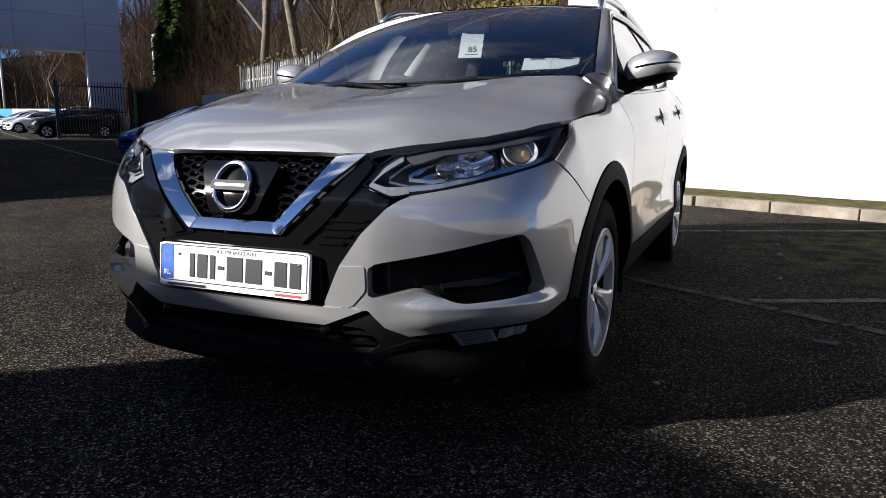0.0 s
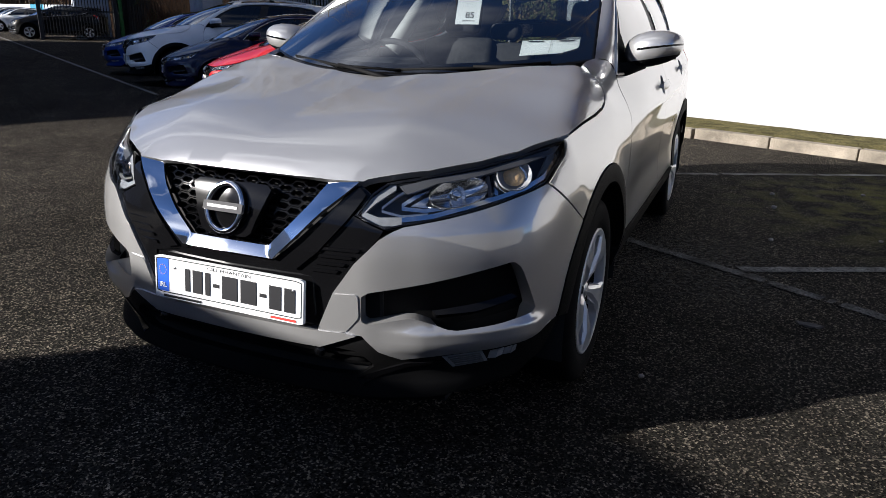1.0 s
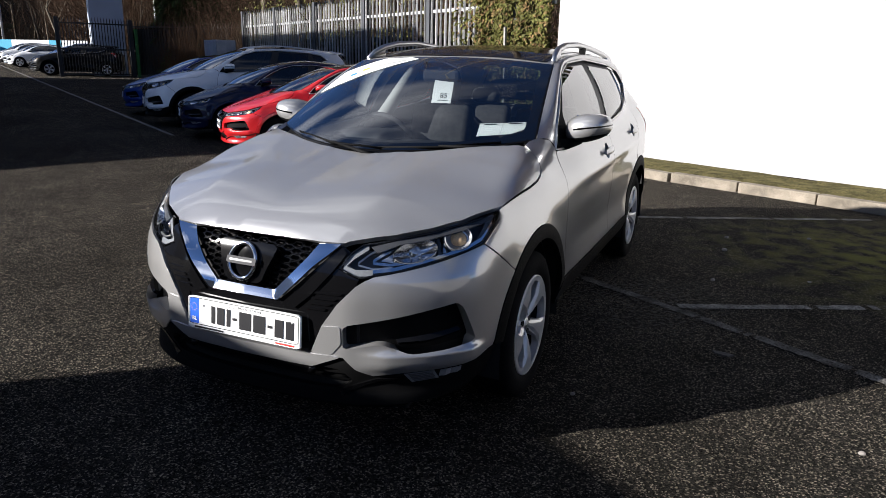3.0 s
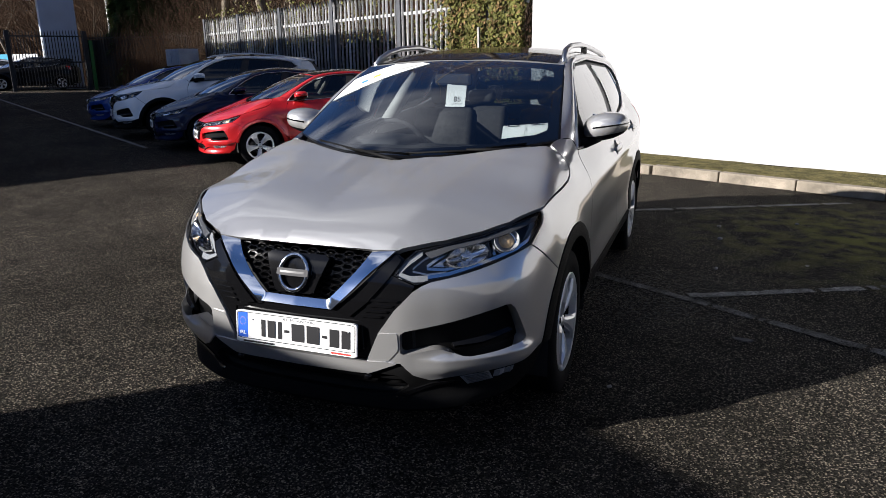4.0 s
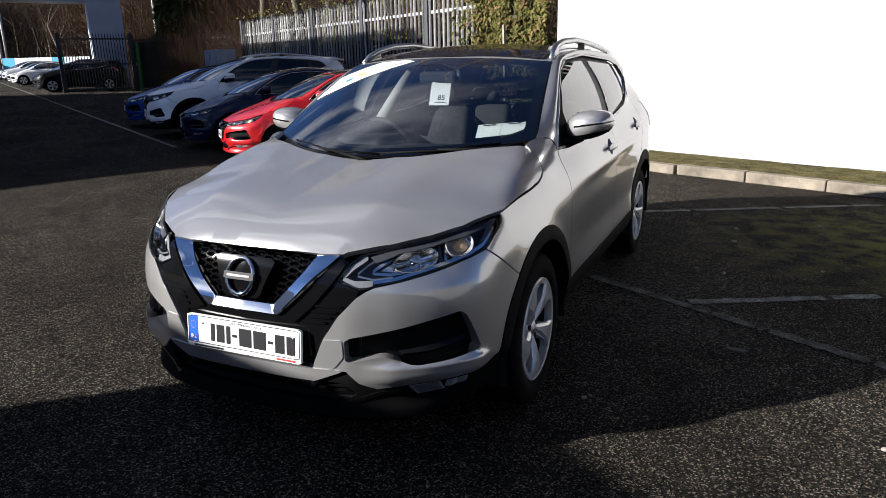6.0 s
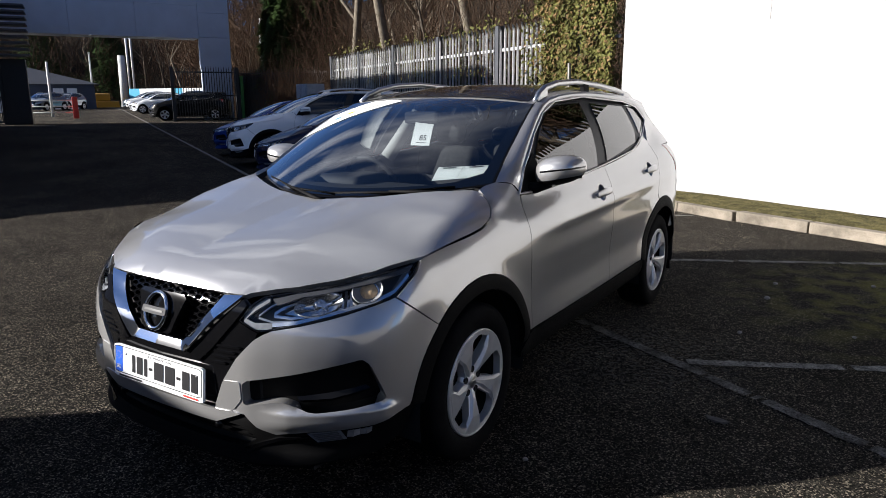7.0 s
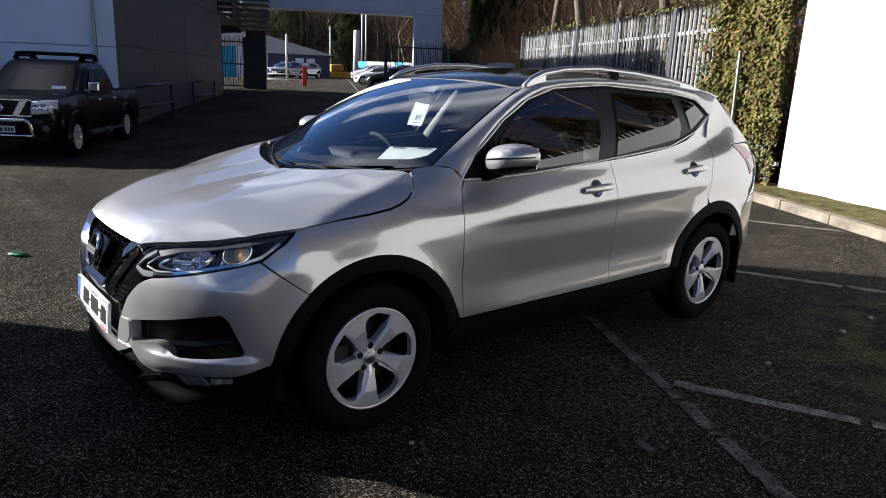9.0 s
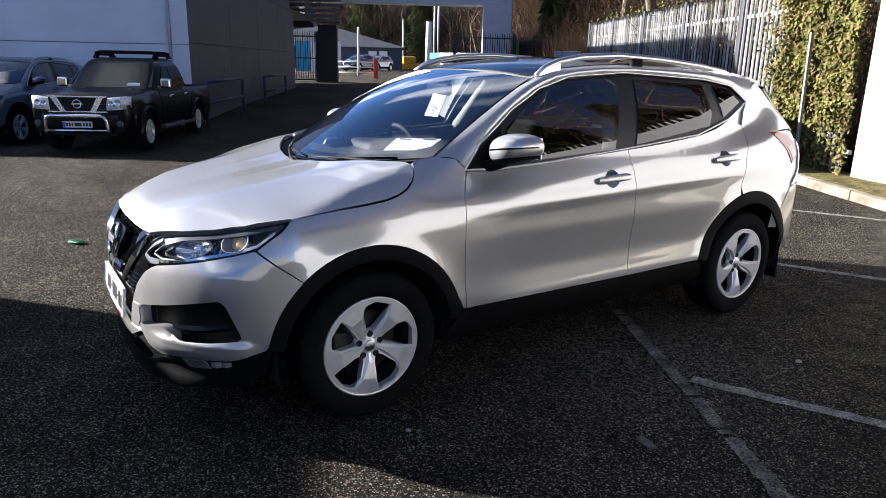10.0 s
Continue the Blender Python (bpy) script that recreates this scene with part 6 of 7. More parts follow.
# ---------------------------------------------------------------- things on and in the silver car
def text(name, body_, size, material, parent, m, depth=.0006):
    """Built-in lettering turned into a mesh."""
    cu = bpy.data.curves.new(name, "FONT")
    cu.body, cu.size, cu.align_x, cu.align_y, cu.extrude = body_, 1.0, "CENTER", "CENTER", depth / size
    tmp = bpy.data.objects.new(name, cu)
    scene.collection.objects.link(tmp)
    me = bpy.data.meshes.new_from_object(tmp)
    bpy.data.objects.remove(tmp)
    bpy.data.curves.remove(cu)
    me.materials.clear()
    me.materials.append(material)
    ob = new(name, me)
    ob.parent = parent
    ob.matrix_basis = m @ Matrix.Diagonal((size, size, size, 1))
    return ob


face = Matrix.Rotation(radians(84.3), 4, "X")
text("county_name", "CILL MHANTAIN", .0145, M["ink"], plate_front, Matrix.Translation((.012, plate_map(0, .5515)[1] - .0006, .5515)) @ face @ Matrix.Diagonal((1.45, 1, 1, 1)), .0003)
text("country_letters", "IRL", .021, M["white_plate"], plate_front, Matrix.Translation((-.236, plate_map(0, .478)[1] - .0022, .478)) @ face)

# stock number card hanging behind the windscreen
card = thing("stock_card", "white stock number card hanging behind the windscreen", "card")
face = Matrix.Translation((.030, .850, 1.318)) @ pose(0, 0, 0, 0, 0, 8) @ pose(0, 0, 0, 62, 0, 0)
bm = bmesh.new()
box(bm, -.058, .058, -.075, .075, -.001, .001, bevel=.0008)
cb = part("card_sheet", bm, M["paper"], card)
cb.matrix_basis = face
text("card_number", "85", .046, M["ink"], card, face @ Matrix.Translation((.010, -.030, .0018)))
bm = bmesh.new()
box(bm, -.025, .038, -.060, -.056, .0012, .0016)
part("card_bar", bm, M["ink"], card).matrix_basis = face

# price sheet on the dash
sheet = thing("price_sheet", "white printed sheet lying against the windscreen", "sheet")
one("sheet_paper", [(.655, .100), (.925, .100), (.92, .212), (.645, .212)], lifted(screen, -.012), M["paper"], sheet, cell=.06, thick=.001)
for s0, s1 in ((.675, .75), (.82, .895)):
    one("sheet_bar", [(s0, .196), (s1, .196), (s1, .204), (s0, .204)], lifted(screen, -.0095), M["ink"], sheet, cell=.06, thick=0)
one("sheet_bar", [(.785, .105), (.788, .105), (.788, .21), (.785, .21)], lifted(screen, -.0095), M["pale_trim"], sheet, cell=.06, thick=0)

# diagonal corner flash on the glass
flash = thing("corner_flash", "white diagonal dealer sash stuck across the windscreen corner", "sticker")
one("sash", [(-.965, .42), (-.60, .71), (-.26, .935), (-.36, .968), (-.66, .968), (-.965, .755)], lifted(screen, .003), M["paper"], flash, cell=.05, thick=.001)
M["sash_blue"] = mat("sash_blue_ink", (.02, .22, .55), .5, vary=.05)
M["sash_yellow"] = mat("sash_yellow_ink", (.75, .52, .03), .5, vary=.05)
for (s0, t0), key in (((-.80, .655), "sash_blue"), ((-.72, .735), "sash_yellow")):
    one("sash_mark", [(s0, t0), (s0 + .05, t0 + .035), (s0 + .03, t0 + .065), (s0 - .02, t0 + .03)], lifted(screen, .0045), M[key], flash, cell=.05, thick=.0005)
one("sash_mark", [(-.62, .80), (-.36, .905), (-.38, .92), (-.64, .82)], lifted(screen, .0045), M["pale_trim"], flash, cell=.05, thick=.0005)

# crushed green can on the asphalt
M["can_green"] = mat("green_foil", (.02, .13, .05), .3, .6, vary=.3, scale=30)
bm = bmesh.new()
revolve(bm, [(0, -.06), (.026, -.06), (.033, -.05), (.030, -.01), (.033, .03), (.031, .055), (.024, .062), (0, .062)], 18)
for v in bm.verts:
    v.co.z *= .45
    v.co.y *= 1.25
    v.co += Vector((noise.noise(v.co * 40), noise.noise(v.co * 40 + Vector((5, 0, 0))), noise.noise(v.co * 40 + Vector((0, 7, 0))))) * .006
can = tagged(part("drink_can", bm, M["can_green"], smooth=True), "crushed green metal can lying on the asphalt", "can")
can.matrix_basis = pose(-3.03, -.80, .016, 0, 0, 35)

# loose stones and a flattened scrap on the asphalt
M["stone"] = mat("pale_gravel", (.30, .28, .25), .8, vary=.25, scale=30, bump=.002, bump_scale=200)
rng = random.Random(41)
for a, b, r in ((-.23, 3.57, .022), (-.48, 3.99, .020), (.21, 2.74, .016), (.62, 3.3, .014), (1.5, 3.1, .015), (-.05, 4.6, .018), (1.9, 1.2, .014), (.9, .6, .012), (1.35, 4.7, .02), (2.3, 2.6, .013)):
    bm = bmesh.new()
    bmesh.ops.create_icosphere(bm, subdivisions=2, radius=r)
    for v in bm.verts:
        v.co *= 1 + .35 * noise.noise(v.co * 60 + Vector((a * 9, b * 9, 0)))
        v.co.z *= .6
    st = tagged(part("stone", bm, M["stone"]), "small pale loose stone on the asphalt", "stone", "loose stones")
    st.matrix_basis = SITE @ pose(a, b, r * .45, 0, 0, rng.uniform(0, 360))
bm = bmesh.new()
ring = [bm.verts.new((.075 * math.cos(t) * (1 + .25 * math.sin(3 * t)), .045 * math.sin(t) * (1 + .3 * math.cos(2 * t)), .002 + .004 * math.sin(5 * t))) for t in [2 * math.pi * k / 18 for k in range(18)]]
top_ = [bm.verts.new(v.co * .9 + Vector((0, 0, .004))) for v in ring]
for k in range(18):
    bm.faces.new((ring[k], ring[(k + 1) % 18], top_[(k + 1) % 18], top_[k]))
bm.faces.new(top_)
M["scrap"] = mat("grey_scrap", (.07, .066, .06), .9, vary=.4, scale=30)
scrap = tagged(part("paper_scrap", bm, M["scrap"]), "flattened grey scrap of paper on the asphalt", "scrap")
scrap.matrix_basis = SITE @ pose(1.02, 1.61, .002, 0, 0, 20) @ Matrix.Diagonal((.7, .7, 1, 1))



# ---------------------------------------------------------------- show building, gates and gantry
def show_building():
    t = thing("show_building", "large grey-panelled show building in shade", "building")
    t.matrix_basis = SITE
    A0, B0, HT = -13.85, -4.62, 6.85
    bm = bmesh.new()
    box(bm, A0 - 15.9, A0 - .12, B0 - 24, B0 - .12, -.4, HT - .1)
    box(bm, A0 - 24, A0 - 15.91, B0 - 24, B0 - .12, 3.7, HT - .1)
    part("core", bm, M["plain_dark"], t)
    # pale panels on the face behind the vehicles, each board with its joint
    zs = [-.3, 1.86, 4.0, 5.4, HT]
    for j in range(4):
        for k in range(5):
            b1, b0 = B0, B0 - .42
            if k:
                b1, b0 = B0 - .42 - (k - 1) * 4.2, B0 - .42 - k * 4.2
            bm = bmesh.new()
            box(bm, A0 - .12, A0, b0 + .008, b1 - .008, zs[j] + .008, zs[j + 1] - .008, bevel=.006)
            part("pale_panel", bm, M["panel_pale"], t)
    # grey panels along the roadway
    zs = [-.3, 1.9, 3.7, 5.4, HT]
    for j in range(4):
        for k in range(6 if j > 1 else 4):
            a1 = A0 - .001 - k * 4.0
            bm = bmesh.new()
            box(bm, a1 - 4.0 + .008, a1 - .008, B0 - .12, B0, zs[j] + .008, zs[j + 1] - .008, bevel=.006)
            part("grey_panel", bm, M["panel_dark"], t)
    bm = bmesh.new()
    tube(bm, [(A0 + .05, B0 - .5, 0), (A0 + .05, B0 - .5, HT)], .05, 8)
    part("downpipe", bm, M["panel_pale"], t, "pale rainwater pipe")
    # window and louvre box further along the roadway side
    bm = bmesh.new()
    box(bm, -33.5, -29.0, B0 - .01, B0 + .03, 3.8, 5.2)
    w = part("window", bm, M["opaque_glass"], t, "dark upper window")
    bm = bmesh.new()
    for k in range(9):
        box(bm, -36.8, -35.4, B0, B0 + 1.6, 3.6 + k * .28, 3.68 + k * .28)
    part("louvre_box", bm, M["panel_dark"], t, "grey louvred plant screen")
    return t


show_building()


def guard_rail(a0, a1, b):
    t = thing("guard_rail", "dark blue tubular guard rail beside the building wall", "railing", "guard rails along the wall")
    t.matrix_basis = SITE
    bm = bmesh.new()
    tube(bm, [(a0, b, 1.0), (a1, b, 1.0)], .04, 8)
    part("top_rail", bm, M["rail_blue"], t)
    bm = bmesh.new()
    tube(bm, [(a0, b, .5), (a1, b, .5)], .035, 8)
    part("mid_rail", bm, M["rail_blue"], t)
    for a in (a0, a1):
        bm = bmesh.new()
        tube(bm, [(a, b, -.15), (a, b, 1.02)], .045, 8)
        part("post", bm, M["rail_blue"], t)


guard_rail(-13.5, -17.4, -4.22)
guard_rail(-20.6, -24.8, -4.22)


def gantry():
    t = thing("gantry", "pale panelled portal over the roadway", "gantry")
    t.matrix_basis = SITE
    for z0, z1 in ((-.2, 2.4), (2.41, 4.9), (4.91, 6.2), (6.21, 8.4)):
        bm = bmesh.new()
        box(bm, -38.5, -38.0, 5.05, 6.7, z0, z1, bevel=.01)
        part("pillar_panel", bm, M["panel_pale"], t)
    for k in range(3):
        for z0, z1 in ((4.85, 6.55), (6.56, 8.4)):
            bm = bmesh.new()
            box(bm, -39.5, -38.02, -4.4 + k * 3.15, -4.4 + (k + 1) * 3.15 - .01, z0, z1, bevel=.01)
            part("beam_panel", bm, M["panel_pale"], t)


gantry()


def barred_gate(name, label, a0, b0, a1, b1, h, step_=.13, solid=False):
    t = thing(name, label, "gate")
    t.matrix_basis = SITE @ Matrix.Translation((0, 0, lie(a0, b0)))
    d = Vector((a1 - a0, b1 - b0, 0))
    n = int(d.length / step_)
    ang = math.degrees(math.atan2(d.y, d.x))
    m = Matrix.Translation((a0, b0, 0)) @ Matrix.Rotation(radians(ang), 4, "Z")
    for z in (.12, h * .5, h - .12):
        bm = bmesh.new()
        box(bm, 0, d.length, -.03, .03, z - .035, z + .035, m=m)
        part("gate_rail", bm, M["gate_black"], t)
    for x in (0, d.length):
        bm = bmesh.new()
        box(bm, x - .09, x + .09, -.09, .09, -.2, h + .15, m=m)
        part("post", bm, M["gate_black"], t)
    bar = bpy.data.meshes.new("bar")
    bm = bmesh.new()
    box(bm, -.018, .018, -.018, .018, .08, h + .05)
    bmesh.ops.create_cone(bm, segments=4, radius1=.02, radius2=.002, depth=.14, cap_ends=True, matrix=Matrix.Translation((0, 0, h + .12)))
    bm.to_mesh(bar)
    bm.free()
    bar.materials.append(M["gate_black"])
    for k in range(1, n):
        ob = new("bar", bar)
        ob.parent = t
        ob.matrix_basis = m @ Matrix.Translation((k * d.length / n, 0, 0))
    if solid:
        bm = bmesh.new()
        box(bm, .05, d.length - .05, .04, .07, .08, h - .2, m=m)
        part("screen_sheet", bm, M["gate_black"], t, "black sheeted screen")
    return t


barred_gate("metal_gate", "tall black barred gate standing open", -36.9, 3.35, -36.7, 6.70, 2.72)
barred_gate("screened_fence", "black sheeted barred fence in shade", -37.0, 6.75, -31.2, 11.6, 2.65, .16, True)
barred_gate("metal_gate", "black barred side gate beside the building", -36.9, -6.3, -36.9, -4.42, 2.6)
bm = bmesh.new()
box(bm, -37.4, -36.7, -4.35, -3.3, .2, 3.5, bevel=.02)
tagged(part("gate_pier", bm, M["gate_black"]), "black square gate pier beside the roadway", "pier").matrix_basis = SITE
bm = bmesh.new()
box(bm, -37.0, -36.9, -6.1, -4.6, 3.35, 4.0, bevel=.01)
tagged(part("sign_board", bm, M["rail_blue"]), "dark blue sign board over the side gate", "sign").matrix_basis = SITE
M["green"] = mat("green_painted_post", (.03, .16, .03), .5, vary=.2)
bm = bmesh.new()
box(bm, -36.55, -36.4, 6.82, 6.97, .3, 2.8, bevel=.01)
tagged(part("green_post", bm, M["green"]), "green painted post beside the gate", "post").matrix_basis = SITE

M["cabinet"] = mat("pale_grey_cabinet", (.30, .33, .38), .5, vary=.12)
for a0, a1 in ((-21.95, -21.3), (-21.28, -20.62)):
    t = thing("utility_cabinet", "pale grey metal utility cabinet against the fence", "cabinet", "utility cabinets")
    t.matrix_basis = SITE
    bm = bmesh.new()
    box(bm, a0, a1, 5.95, 6.6, -.3, 2.05, bevel=.015)
    part("body", bm, M["cabinet"], t)
    bm = bmesh.new()
    box(bm, a0 + .08, a1 - .08, 5.93, 5.95, .05, 1.92, bevel=.004)
    dd = part("door", bm, M["cabinet"], t)
    bm = bmesh.new()
    box(bm, a1 - .22, a1 - .18, 5.90, 5.93, 1.0, 1.2)
    part("handle", bm, M["black_plastic"], dd)


# ---------------------------------------------------------------- palisade fence
def palisade():
    t = thing("palisade_fence", "galvanised steel palisade fence with pointed pales", "fence")
    t.matrix_basis = SITE
    FB, top = 6.80, 2.95
    posts = [-20.35 + 2.735 * i for i in range(6)]
    pale = bpy.data.meshes.new("pale")
    bm = bmesh.new()
    w = .034
    prof = [(-w, .012), (-w * .45, -.012), (0, -.004), (w * .45, -.012), (w, .012)]
    rows = []
    for z, f in ((.15, 1.0), (top - .12, 1.0), (top, .12)):
        rows.append([bm.verts.new((x * f, y + (.0 if z < top - .01 else -.03), z)) for x, y in prof])
    for p, q in zip(rows, rows[1:]):
        for i in range(4):
            bm.faces.new((p[i], p[i + 1], q[i + 1], q[i]))
    r = bmesh.ops.solidify(bm, geom=bm.faces[:], thickness=.004)
    bm.to_mesh(pale)
    bm.free()
    pale.materials.append(M["galv"])
    rng = random.Random(8)
    for i, a in enumerate(posts):
        bm = bmesh.new()
        box(bm, a - .06, a + .06, FB - .05, FB + .10, -.2, 2.96, bevel=.006)
        part("post", bm, M["post_steel"], t, "steel fence post")
        last = i == len(posts) - 1
        for z in (.45, 2.48):
            bm = bmesh.new()
            box(bm, a, a + (.93 if last else 2.735), FB - .008, FB + .045, z - .03, z + .03, bevel=.004)
            part("rail", bm, M["galv"], t, "horizontal fence rail")
        for k in range(5 if last else 17):
            ob = new("pale", pale)
            ob.parent = t
            ob.matrix_basis = pose(a + .12 + k * .1555, FB - .022, rng.uniform(-.015, .01), 0, rng.uniform(-.4, .4), rng.uniform(-4, 4))

    # the same pales run on behind the white wall
    for k in range(122):
        ob = new("pale", pale)
        ob.parent = t
        ob.matrix_basis = SITE.inverted() @ WALL @ pose(.06 + k * .1555, .65, .95, 0, rng.uniform(-.4, .4), rng.uniform(-4, 4))
    bm = bmesh.new()
    box(bm, 0, 19.2, .67, .72, 3.36, 3.42, m=SITE.inverted() @ WALL)
    part("rail", bm, M["galv"], t, "horizontal fence rail")


palisade()


# ---------------------------------------------------------------- plants
M["bark"] = mat("winter_bark", (.075, .062, .048), .9, spec=.08, vary=.35, scale=7, bump=.01, bump_scale=30)
M["bark_pale"] = mat("pale_bark", (.15, .128, .098), .9, spec=.08, vary=.35, scale=7, bump=.01, bump_scale=30)
M["twig"] = mat("brown_twigs", (.085, .055, .036), .9, spec=.08, vary=.4, scale=3)
M["ivy"] = mat("ivy_leaves", (.092, .092, .026), .55, spec=.08, vary=.55, scale=5, fine=.5, fine_scale=25)
M["ivy_dry"] = mat("dry_ivy_leaves", (.17, .112, .052), .75, spec=.08, vary=.5, scale=5, fine=.4, fine_scale=25)
M["conifer"] = mat("conifer_needles", (.040, .068, .020), .7, spec=.08, vary=.5, scale=2, fine=.5, fine_scale=18)


def stick(v, f, a, b, ra, rb, sides=3):
    """A thin tapering limb added to raw lists."""
    d = (b - a).normalized()
    x = d.orthogonal().normalized()
    y = d.cross(x)
    k = len(v)
    for c, r in ((a, ra), (b, rb)):
        for i in range(sides):
            t = 2 * math.pi * i / sides
            v.append(c + (x * math.cos(t) + y * math.sin(t)) * r)
    for i in range(sides):
        j = (i + 1) % sides
        f.append((k + i, k + j, k + sides + j, k + sides + i))


def grow(v, f, tw, p, d, length, r, depth, rng, sides):
    """A branching limb; the thin ends go to the list of twigs."""
    steps = 3
    for i in range(steps):
        q = p + d * (length / steps)
        target = (v, f) if depth > 1 else tw
        stick(target[0], target[1], p, q, r, r * .82, sides if depth > 1 else 3)
        p, r = q, r * .82
        d = (d + Vector((rng.uniform(-.22, .22), rng.uniform(-.22, .22), rng.uniform(-.05, .2)))).normalized()
        if depth > 0 and (i > 0 or depth < 3):
            for _ in range(2 if depth > 1 else 3):
                ax = Vector((rng.uniform(-1, 1), rng.uniform(-1, 1), rng.uniform(-.15, .7))).normalized()
                grow(v, f, tw, p, (d * .7 + ax * .75).normalized(), length * rng.uniform(.5, .72), r * .55, depth - 1, rng, max(3, sides - 1))


def raw_part(name, v, f, material, parent, label="", kind=""):
    me = bpy.data.meshes.new(name)
    me.from_pydata([tuple(q) for q in v], [], f)
    me.materials.append(material)
    me.polygons.foreach_set("use_smooth", [True] * len(f))
    ob = new(name, me)
    if parent is not None:
        ob.parent = parent
    return tagged(ob, label, kind=kind) if label or kind else ob


def bare_tree(seed, height, bark):
    rng = random.Random(seed)
    t = thing("bare_tree", "leafless winter tree with brown bark behind the fence", "tree", "bare trees behind the fence")
    v, f, tw = [], [], ([], [])
    grow(v, f, tw, Vector((0, 0, -.2)), Vector((rng.uniform(-.1, .1), rng.uniform(-.1, .1), 1)).normalized(), height * .55, height * .017, 4, rng, 6)
    raw_part("trunk", v, f, M[bark], t)
    raw_part("crown", tw[0], tw[1], M["twig"], t, "bare brown twigs")
    return t


trees = [bare_tree(11, 9.5, "bark"), bare_tree(23, 11, "bark_pale"), bare_tree(37, 8, "bark"), bare_tree(58, 10, "bark_pale")]
spots = []
rng = random.Random(5)
for i in range(40):
    spots.append((-46 + i * 1.03 + rng.uniform(-.4, .4), rng.choice((8.4, 9.4, 10.8, 12.5, 14.5)) + rng.uniform(-.5, .5) + (5.5 if -46 + i * 1.03 < -27 else 0)))
for i in range(26):
    spots.append((-6 + i * .8 + rng.uniform(-.4, .4), 13.0 + rng.uniform(-1, 3)))
for i in range(26):
    spots.append((-125 + rng.uniform(-14, 10), -26 + i * 2.6 + rng.uniform(-1, 1)))
for i in range(18):
    spots.append((-48 - i * 3.9 + rng.uniform(-1, 1), 10.5 + rng.uniform(-1.5, 5)))
for i, (a, b) in enumerate(spots):
    s = rng.uniform(.8, 1.2) * (1.5 if a < -100 else 1)
    m = SITE @ pose(a, b, 0, rng.uniform(-4, 4), rng.uniform(-4, 4), rng.uniform(0, 360)) @ Matrix.Diagonal((s, s, s, 1))
    if i < len(trees):
        trees[i].matrix_basis = m
    else:
        copy_thing(trees[i % len(trees)], m)

# bank added behind the trees, and the hill beyond the far end; dark colour paints their shade
M["litter"] = mat("shade_dark_litter", (.022, .017, .012), .95, spec=.08, vary=.5, scale=1.5, fine=.5, fine_scale=12, bump=.05, bump_scale=6)
v, f = [], []
for line, rise in (([(-150 + 6 * i, 15.5) for i in range(30)], (0, 1)), ([(-132, -70 + 6 * i) for i in range(16)], (-1, 0))):
    base = len(v)
    for a, b in line:
        for k in range(9):
            d = (k - 1) * 2.6 if k else -8.3
            # the flat first strip lays dark colour behind the fence for its shade
            h = .13 if k < 2 and rise[1] else (-.3 + 15 * step(.1, 1.1, k / 8)) * (1 + .15 * noise.noise(Vector((a * .09, b * .09, k * .5)))) + .5 * noise.noise(Vector((a * .4, b * .4, k)))
            v.append(site(a + rise[0] * d, b + rise[1] * d, h))
    for i in range(len(line) - 1):
        for k in range(8):
            q = base + i * 9 + k
            f.append((q, q + 9, q + 10, q + 1))
tagged(raw_part("bank", v, f, M["litter"], None), "added bank of fallen leaves, coloured dark for woodland shade", "bank", kind="structure")

# dense woods that close the far end and the top of the bank
v, f = [], []
rng = random.Random(78)
for i in range(15000):
    if i < 8500:
        p = site(rng.uniform(-50, 13), 9.0 + abs(rng.gauss(0, 3)), rng.uniform(1.5, 8.5))
        ln, r = rng.uniform(.9, 2.8), rng.uniform(.006, .014)
    else:
        p = site(rng.uniform(-128, -104), rng.uniform(-40, 40), rng.uniform(0, 15)) if i < 12500 else site(rng.uniform(-105, -48), 10 + abs(rng.gauss(0, 3)), rng.uniform(0, 9))
        ln, r = rng.uniform(2.0, 5.5), rng.uniform(.03, .07)
    d = Vector((rng.gauss(0, .5), rng.gauss(0, .5), 1)).normalized()
    for k in range(3):
        q = p + d * ln / 3
        stick(v, f, p, q, r, r * .75)
        p, r = q, r * .75
        d = (d + Vector((rng.gauss(0, .3), rng.gauss(0, .3), rng.gauss(0, .2)))).normalized()
tagged(raw_part("woodland", v, f, M["twig"], None), "dense brown leafless woodland beyond the yard", "woodland", kind="stuff")

# brush of thin saplings and twigs behind the fence
v, f = [], []
rng = random.Random(77)
for i in range(14000):
    a, b = rng.uniform(-47, 13), 7.4 + abs(rng.gauss(0, 2.2))
    b += 1.6 if a > -6.4 else 0
    z0 = rng.uniform(-.2, 2.5) if rng.random() < .5 else 0
    p = site(a, b, z0)
    d = Vector((rng.gauss(0, .28), rng.gauss(0, .28), 1)).normalized()
    ln, r = rng.uniform(.8, 2.6), rng.uniform(.004, .011)
    for k in range(3):
        q = p + d * ln / 3
        stick(v, f, p, q, r, r * .75)
        p, r = q, r * .75
        d = (d + Vector((rng.gauss(0, .22), rng.gauss(0, .22), rng.gauss(0, .12)))).normalized()
tagged(raw_part("brushwood", v, f, M["twig"], None), "tangle of brown leafless saplings behind fence", "brushwood", kind="stuff")


def leaf(v, f, c, n, size, rng):
    """A folded pointed leaf."""
    x = n.orthogonal().normalized()
    y = n.cross(x)
    t = rng.uniform(0, 6.283)
    x, y = x * math.cos(t) + y * math.sin(t), y * math.cos(t) - x * math.sin(t)
    k = len(v)
    v.extend((c - x * size, c + y * size * .6 + n * size * .2, c + x * size, c - y * size * .6 + n * size * .2))
    f.extend(((k, k + 2, k + 1), (k, k + 3, k + 2)))


